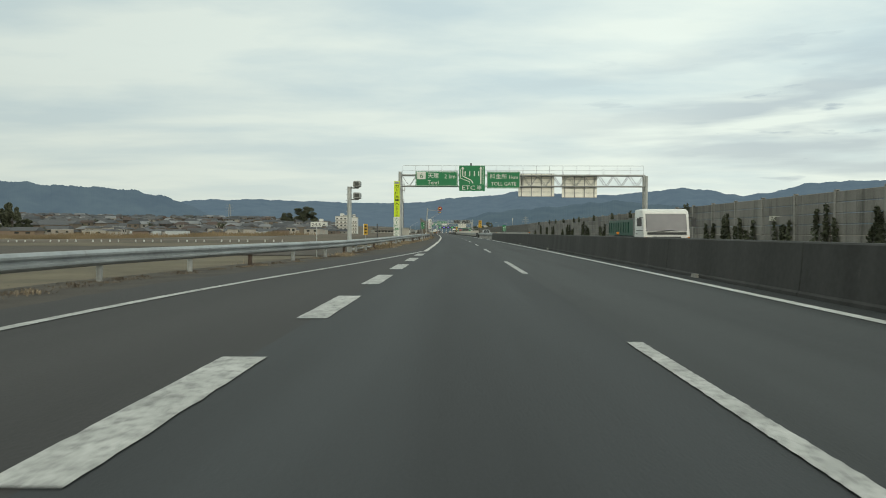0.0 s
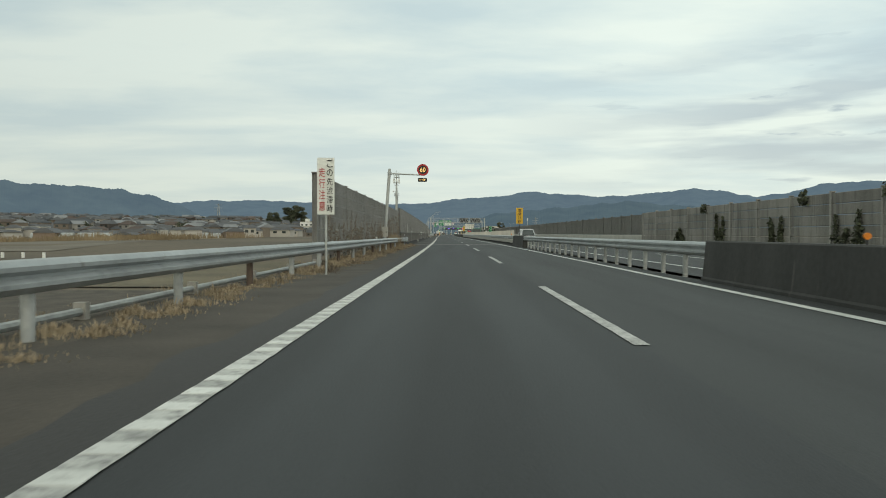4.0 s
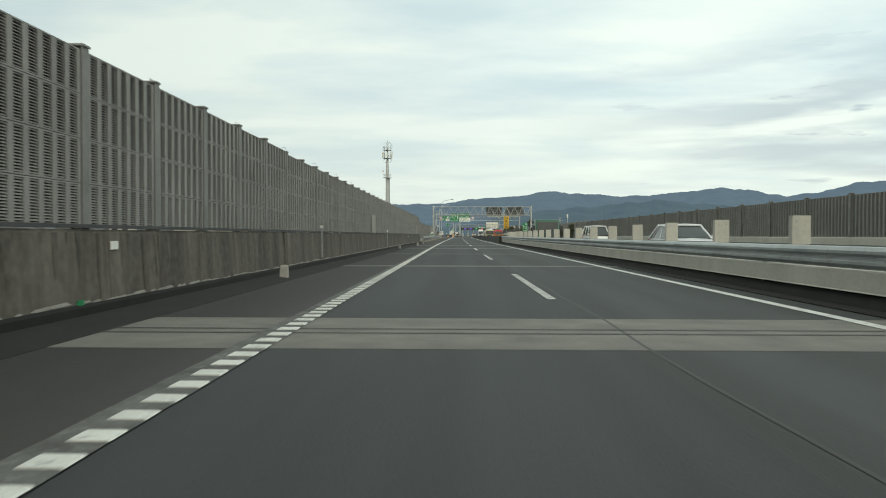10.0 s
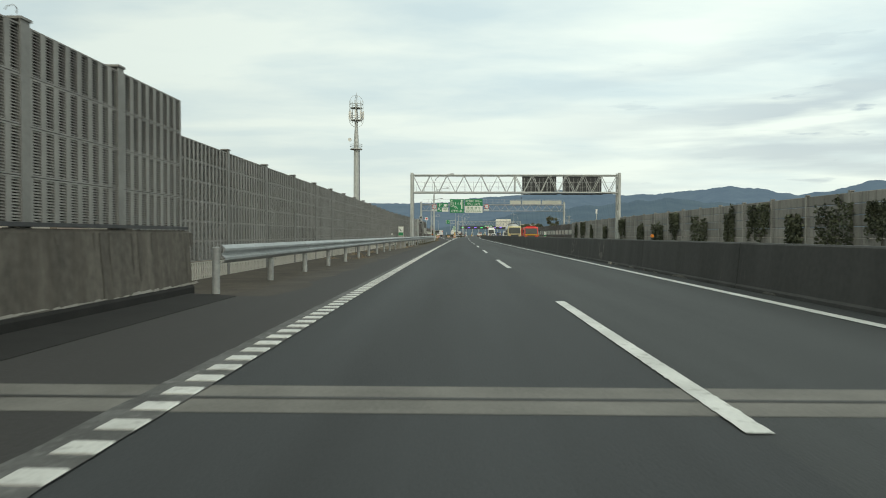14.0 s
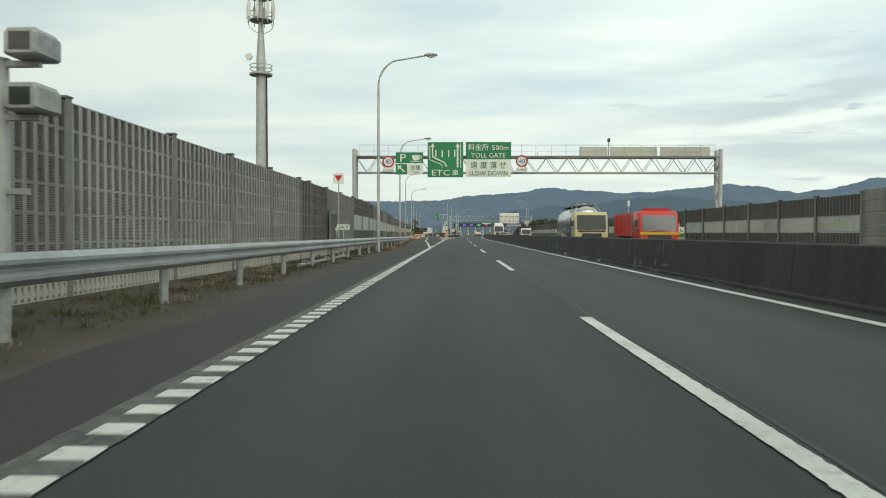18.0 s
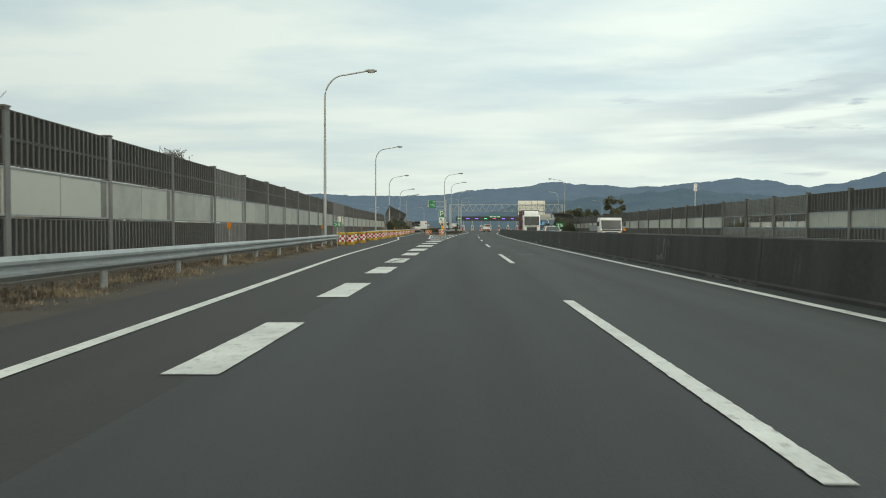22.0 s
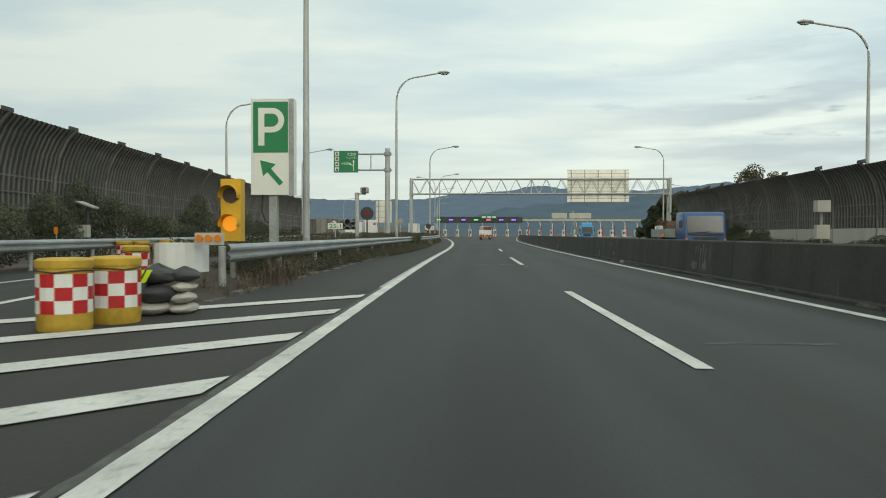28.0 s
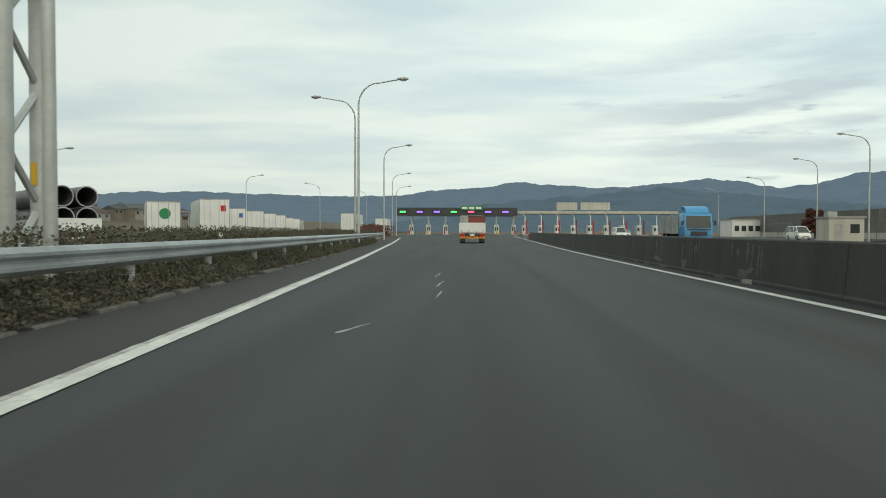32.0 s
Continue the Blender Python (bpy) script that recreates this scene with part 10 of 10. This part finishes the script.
def tufts(name, spots, label, h0, seed, colour="grass"):
    """Dry grass, blade by blade."""
    rg = random.Random(seed)
    s = Shape()
    for x, y, z, n, h, w in spots:
        for _ in range(n):
            a, r = rg.uniform(0, 2 * math.pi), abs(rg.gauss(0, w))
            bx, by = x + r * math.cos(a), y + r * math.sin(a)
            ln, b = h * rg.uniform(0.5, 1.2) * (0.35 + 0.65 * math.exp(-(r / w) ** 2)), rg.uniform(0, 2 * math.pi)
            lean = ln * rg.uniform(0.15, 0.75)
            ex, ey = bx + lean * math.cos(b), by + lean * math.sin(b)
            tx, ty = -math.sin(b) * 0.006, math.cos(b) * 0.006
            mz = z + ln * 0.6
            mx, my = bx + (ex - bx) * 0.4, by + (ey - by) * 0.4
            s.quad((bx - tx, by - ty, z), (bx + tx, by + ty, z), (mx + tx, my + ty, mz), (mx - tx, my - ty, mz))
            s.quad((mx - tx, my - ty, mz), (mx + tx, my + ty, mz), (ex, ey, z + ln * 0.92))
    tagged(part(name, s, M[colour]), label, "grass", kind="stuff")


rg = random.Random(21)
sp = []
for k in range(420):
    s = rg.uniform(20, 122)
    if noise.noise(Vector((s * 0.28, 5.0, 0))) < (0.2 if s < 49 else -0.12):
        continue
    x, y, _z = R(s, rail_left(s) + rg.uniform(-0.25, 0.55))
    sp.append((x, y, 0.0, rg.randint(50, 110), rg.uniform(0.06, 0.2), rg.uniform(0.1, 0.3)))
for k in range(300):
    s = rg.uniform(118, 165)
    x, y, _z = R(s, -3.4 - 1.6 * rg.random() ** 0.7)
    sp.append((x, y, 0.0, rg.randint(70, 130), rg.uniform(0.06, 0.22), rg.uniform(0.15, 0.35)))
for s, u, h in ((148.6, -4.4, 1.2), (149.4, -4.5, 1.1), (150.2, -4.25, 1.0), (148.0, -4.15, 0.9), (153, -4.5, 0.8), (147.4, -4.5, 0.8), (151, -4.6, 0.8), (143.2, -4.6, 0.6), (156, -4.5, 0.6), (50.6, -4.75, 0.5), (141, -4.7, 0.5), (160, -4.4, 0.5)):
    x, y, _z = R(s, u)
    sp.append((x, y, 0.0, 320 if h < 1 else 800, h, 0.26))
for s0, s1, u0, c in ((53, 58.3, 0.62, 70), (66, 74, 0.3, 60), (50, 53, 0.25, 30)):
    for k in range(c):  # soft heaps beside the pipe
        s = rg.uniform(s0, s1)
        x, y, _z = R(s, rail_left(s) - 0.35 + (u0 + 0.35) * rg.random() ** 1.5)
        sp.append((x, y, 0.0, 170, rg.uniform(0.14, 0.27), 0.2))
for k in range(24):  # bare earth edge before the rail
    s = rg.uniform(2, 60)
    x, y, _z = R(s, rail_left(s) + 0.95 * rg.random() ** 1.3 - 0.3)
    sp.append((x, y, 0.0, rg.randint(40, 90), rg.uniform(0.04, 0.15), rg.uniform(0.12, 0.4)))
tufts("dry_grass", sp, "tufts of dry straw-coloured grass along the guard rail", 0.3, 31)
sp = []
for k in range(420):
    s = rg.uniform(395, 446)
    x, y, _z = R(s, rail_left(s) + 0.25 - 2.0 * rg.random())
    sp.append((x, y, 0.0, rg.randint(30, 60), rg.uniform(0.05, 0.16), rg.uniform(0.15, 0.35)))
tufts("weeds", sp, "low olive-green weeds below the noise wall", 0.2, 36, "leaf_olive")
M["litter"] = mat("dead leaves and stalks", (0.135, 0.108, 0.08), 0.95, grain=9, patch=1.2, var=0.5, bump=0)
sp = []
for k in range(230):
    s = rg.uniform(112, 166)
    x, y, _z = R(s, -3.5 - 1.5 * rg.random() ** 0.8)
    sp.append((x, y, 0.0, rg.randint(60, 110), rg.uniform(0.05, 0.16), rg.uniform(0.2, 0.45)))
for k in range(900):
    s = rg.uniform(440, 562)
    x, y, _z = R(s, rail_left(s) + 0.45 - 1.9 * rg.random() ** 0.8)
    sp.append((x, y, 0.0, rg.randint(45, 80), rg.uniform(0.05, 0.17), rg.uniform(0.2, 0.4)))
for k in range(60):  # dead stalks round the nose of the island
    s = rg.uniform(605.6, 613)
    x, y, _z = R(s, rail_island(s) + rg.uniform(-0.3, 0.35))
    sp.append((x, y, 0.0, rg.randint(16, 40), rg.uniform(0.25, 0.75), rg.uniform(0.08, 0.25)))
for k in range(170):
    s = rg.uniform(0, 70)
    x, y, _z = R(s, rail_left(s) + 0.75 * rg.random() - 0.35)
    sp.append((x, y, 0.0, rg.randint(40, 80), rg.uniform(0.03, 0.1), rg.uniform(0.2, 0.4)))
tufts("dead_grass", sp, "brown dead grass and litter under the guard rail", 0.2, 35, "litter")
sp = []
for k in range(430):
    s = rg.uniform(345, 600) if k < 150 else rg.uniform(448, 560)
    x, y, _z = R(s, rail_left(s) + (rg.uniform(-1.5, 0.1) if k < 150 else rg.uniform(-1.0, 0.35)))
    sp.append((x, y, 0.0, rg.randint(30, 80), rg.uniform(0.06, 0.2), rg.uniform(0.15, 0.5)))
for k in range(26):
    s = rg.uniform(649, 657)
    x, y, _z = R(s, rail_island(s) - rg.uniform(0.8, 2.4))
    sp.append((x, y, 0.4, 60, rg.uniform(0.5, 0.95), 0.15))
for s in (660.5, 661.2):
    x, y, _z = R(s, rail_island(s) + 0.25)
    sp.append((x, y, 0.1, 260, 0.5, 0.12))
tufts("dry_grass", sp, "short dry grass under the guard rail", 0.2, 32)
sp = []
for k in range(420):
    s = rg.uniform(-20, 150)
    x, y, _z = R(s, rail_left(s) - rg.uniform(1.0, 9))
    sp.append((x, y, floor_at(x, y), rg.randint(20, 45), rg.uniform(0.15, 0.4), rg.uniform(0.3, 0.9)))
tufts("dry_grass", sp, "straw-coloured grass on the embankment", 0.3, 33)

M["climber"] = mat("dry climber", (0.185, 0.15, 0.108), 0.95, grain=9, patch=1.5, var=0.45, bump=0)
# dry climbers on the first noise wall, ivy on the concrete walls
cl = Shape()
for k in range(9500):
    s = 119 + 46 * (rg.random() ** 0.8)
    z = rg.random() ** 1.4 * (1.4 + 1.8 * max(0, (s - 140) / 26))
    if noise.noise(Vector((s * 0.5, z * 0.9, 2.0))) < -0.05:
        continue
    leaves(cl, R(s, -4.95 + rg.uniform(-0.02, 0.1), z + 0.1), (0.05, 0.05, 0.05), 1, 0.036, rg)
for k in range(420):
    s, z = 120 + 45 * rg.random(), rg.random() * 1.5
    p = Vector(R(s, -4.96, z))
    cl.tube([p, p + Vector((rg.uniform(-0.1, 0.1), rg.uniform(-0.5, 0.5), rg.uniform(0.3, 0.9)))], 0.006, 3, False)
tagged(part("climbers", cl, M["climber"]), "dry brown climbers on the louvred wall", "climber", kind="stuff")


def ivy_patch(s, u, w, h, z0, shape_kind, seed, n):
    rg = random.Random(seed)
    t = thing("ivy_patch", at(s, u), "dark ivy growing on the concrete wall", "ivy", "ivy patches")
    c = Shape()
    for _ in range(n):
        z = rg.random()
        if shape_kind == "fan":
            k = rg.randrange(4)
            y = w * (-0.42 + 0.28 * k + 0.12 * math.sin(seed + 3 * k)) + rg.gauss(0, 0.075) * w * (1.35 - z * 1.15) + 0.15 * w * z * math.sin(seed * 1.7 + k)
            top = h * (0.45 + 0.55 * abs(math.sin(seed * 2.3 + 1.9 * k)))
        elif shape_kind == "hang":
            y = rg.uniform(-0.5, 0.5) * w
            z = 1 - z * (0.45 + 0.55 * abs(noise.noise(Vector((y * 1.8, seed, 0)))) * 1.6)
            top = h
        else:
            y = rg.uniform(-0.5, 0.5) * w
            top = h * (0.8 + 0.4 * noise.noise(Vector((y * 1.2, seed, 0))))
        leaves(c, (-0.16 - rg.random() * 0.12, y, z0 + z * top), (0.04, 0.08, 0.08), 1, 0.1, rg)
    part("foliage", c, M["leaf"], t)
    st = Shape()
    y = rg.uniform(-0.3, 0.3) * w
    st.tube([(-0.13, y, z0), (-0.13, y * 0.8, z0 + h * 0.3), (-0.13, y * 0.6, z0 + h * 0.6)], [0.025, 0.02, 0.01], 5, False)
    part("stem", st, M["bark"], t)


rg = random.Random(14)
for k, s in enumerate((14, 19, 24, 26.5, 30, 34.5, 39, 44, 47, 50, 56, 61, 66, 74, 85, 94, 97, 106, 109, 114, 124, 131, 139, 147)):
    ivy_patch(s, FAR_WALL, rg.uniform(1.2, 3.0), rg.uniform(1.3, 2.4), 0.3, "fan", 100 + k, 700)
for k, s in enumerate((55, 72, 80, 90, 100, 104, 113, 121, 128, 142)):
    ivy_patch(s, FAR_WALL, rg.uniform(0.6, 1.0), 0.7, 2.6, "fan", 300 + k, 120)
for k, s in enumerate((334, 337, 340, 345, 349, 353, 357.5, 362, 368, 374, 379, 385, 393, 402, 411, 418, 424)):
    ivy_patch(s, FAR_WALL, rg.uniform(1.6, 3.6), rg.uniform(2.2, 3.2), 0.1, "full" if k % 3 else "hang", 200 + k, 900)
for k, (s, u) in enumerate(((482, -8.6), (489, -8.9), (500, -9.4), (470, -7.9))):  # climbers over the wall tops
    t = thing("climber_tuft", at(s, u, 3.3), "bare twiggy climber on top of the noise wall", "climber", "wall-top climbers")
    q = Shape()
    for _ in range(95):
        a = Vector((rg.gauss(0, 0.15), rg.gauss(0, 0.4), 0))
        b = a + Vector((rg.gauss(0, 0.15), rg.gauss(0, 0.3), rg.uniform(0.05, 0.5)))
        q.tube([a, (a + b) / 2 + Vector((0, rg.gauss(0, 0.1), 0.1)), b], 0.008, 3, False)
    tagged(part("twig_mass", q, M["bark"], t), kind="stuff")

# conduit pipes lying along the verge
for a, b, off in ((41, 118, -0.55), (420, 430, -0.35)):
    cp = thing("conduit_pipe", Matrix.Identity(4), "grey conduit pipe lying along the verge on small clamps", "pipe", "conduits")
    part("pipe", Shape().tube([R(s, rail_left(s) + off, 0.1) for s in steps(a, b, 2)], 0.055, 8), M["galv_dull"], cp, smooth=True)
    for s in steps(a + 1, b - 1, 4):
        part("clamp", Shape().box(-0.08, 0.08, -0.06, 0.06, -0.1, 0.22), M["concrete"], cp, "", at(s, rail_left(s) + off))
# wire loops on the caps of the bridge wall
wl_ = None
for k, s in enumerate(steps(163.6, 328, 2.35)[1:-1]):
    if k % 2 == 0:
        continue
    m = at(s, -4.95, 3.63, 13 * k)
    if wl_ is None:
        wl_ = thing("wire_loop", m, "bent wire loop on a post cap of the noise wall", "wire", "wire loops")
        part("wire", Shape().tube([(0.03, -0.06, 0.0), (0.0, -0.05, 0.05), (-0.02, 0.0, 0.075), (0.02, 0.05, 0.05), (0.03, 0.07, 0.01)], 0.006, 4, False), M["galv_dull"], wl_)
    else:
        copy_thing(wl_, m)
# small plates on the parapet
for s, z, w, h, mt in ((169.6, 1.0, 0.02, 0.12, "white"), (170.2, 0.32, 0.02, 0.2, "green"), (237, 0.95, 0.02, 0.1, "white"), (236, 0.2, 0.02, 0.08, "green"), (303, 0.95, 0.02, 0.1, "white"), (221, 0.98, 0.02, 0.08, "white"), (302.2, 0.16, 0.02, 0.08, "green")):
    p = thing("wall_plate", at(s, -4.76 if z > 0.6 else -4.73, z), "small enamel plate fixed to the parapet", "plate", "parapet plates")
    part("plate", Shape().box(0, w, -h, h, -h * 0.6, h * 0.6), M[mt], p)
for s in (196, 245, 302.6, 316, 284):
    p = thing("stub_post", at(s, -3.75 if s > 300 else -4.2), "short grey concrete stub at the gutter", "stub post", "stub posts")
    part("stub", Shape().loft([[(-a, -a, z), (a, -a, z), (a, a, z), (-a, a, z)] for z, a in ((0, 0.1), (0.3, 0.09), (0.34, 0.06))]), M["concrete"], p)
# plain grey door panels in the walls
for s, u, z, h in ((176, -4.85, 1.2, 1.0), (221, -4.85, 1.2, 1.1), (270, -4.85, 1.2, 1.1), (320, -4.85, 1.2, 1.1)):
    p = thing("blank_panel", at(s, u, z), "plain pale panel set into the louvred wall", "panel", "blank panels")
    part("sheet", Shape().box(0, 0.03, 0.1, 2.1, 0, h), M["concrete"], p)
dr = thing("wall_door", at(434.2, -6.36), "dark louvred service door in the noise wall", "door")
part("leaf", Shape().box(0.06, 0.1, 0, 2.0, 0.3, 2.1), M["panel_dark"], dr)
part("frame", Shape().box(0.05, 0.14, -0.12, 0, 0.2, 2.25).box(0.05, 0.14, 2.0, 2.12, 0.2, 2.25).box(0.05, 0.14, 0, 2.0, 2.1, 2.3), M["post"], dr)
part("handle", disc(Shape(), 0.12, 1.2, 0.06, 1.7, 1.76, 10), M["white"], dr)
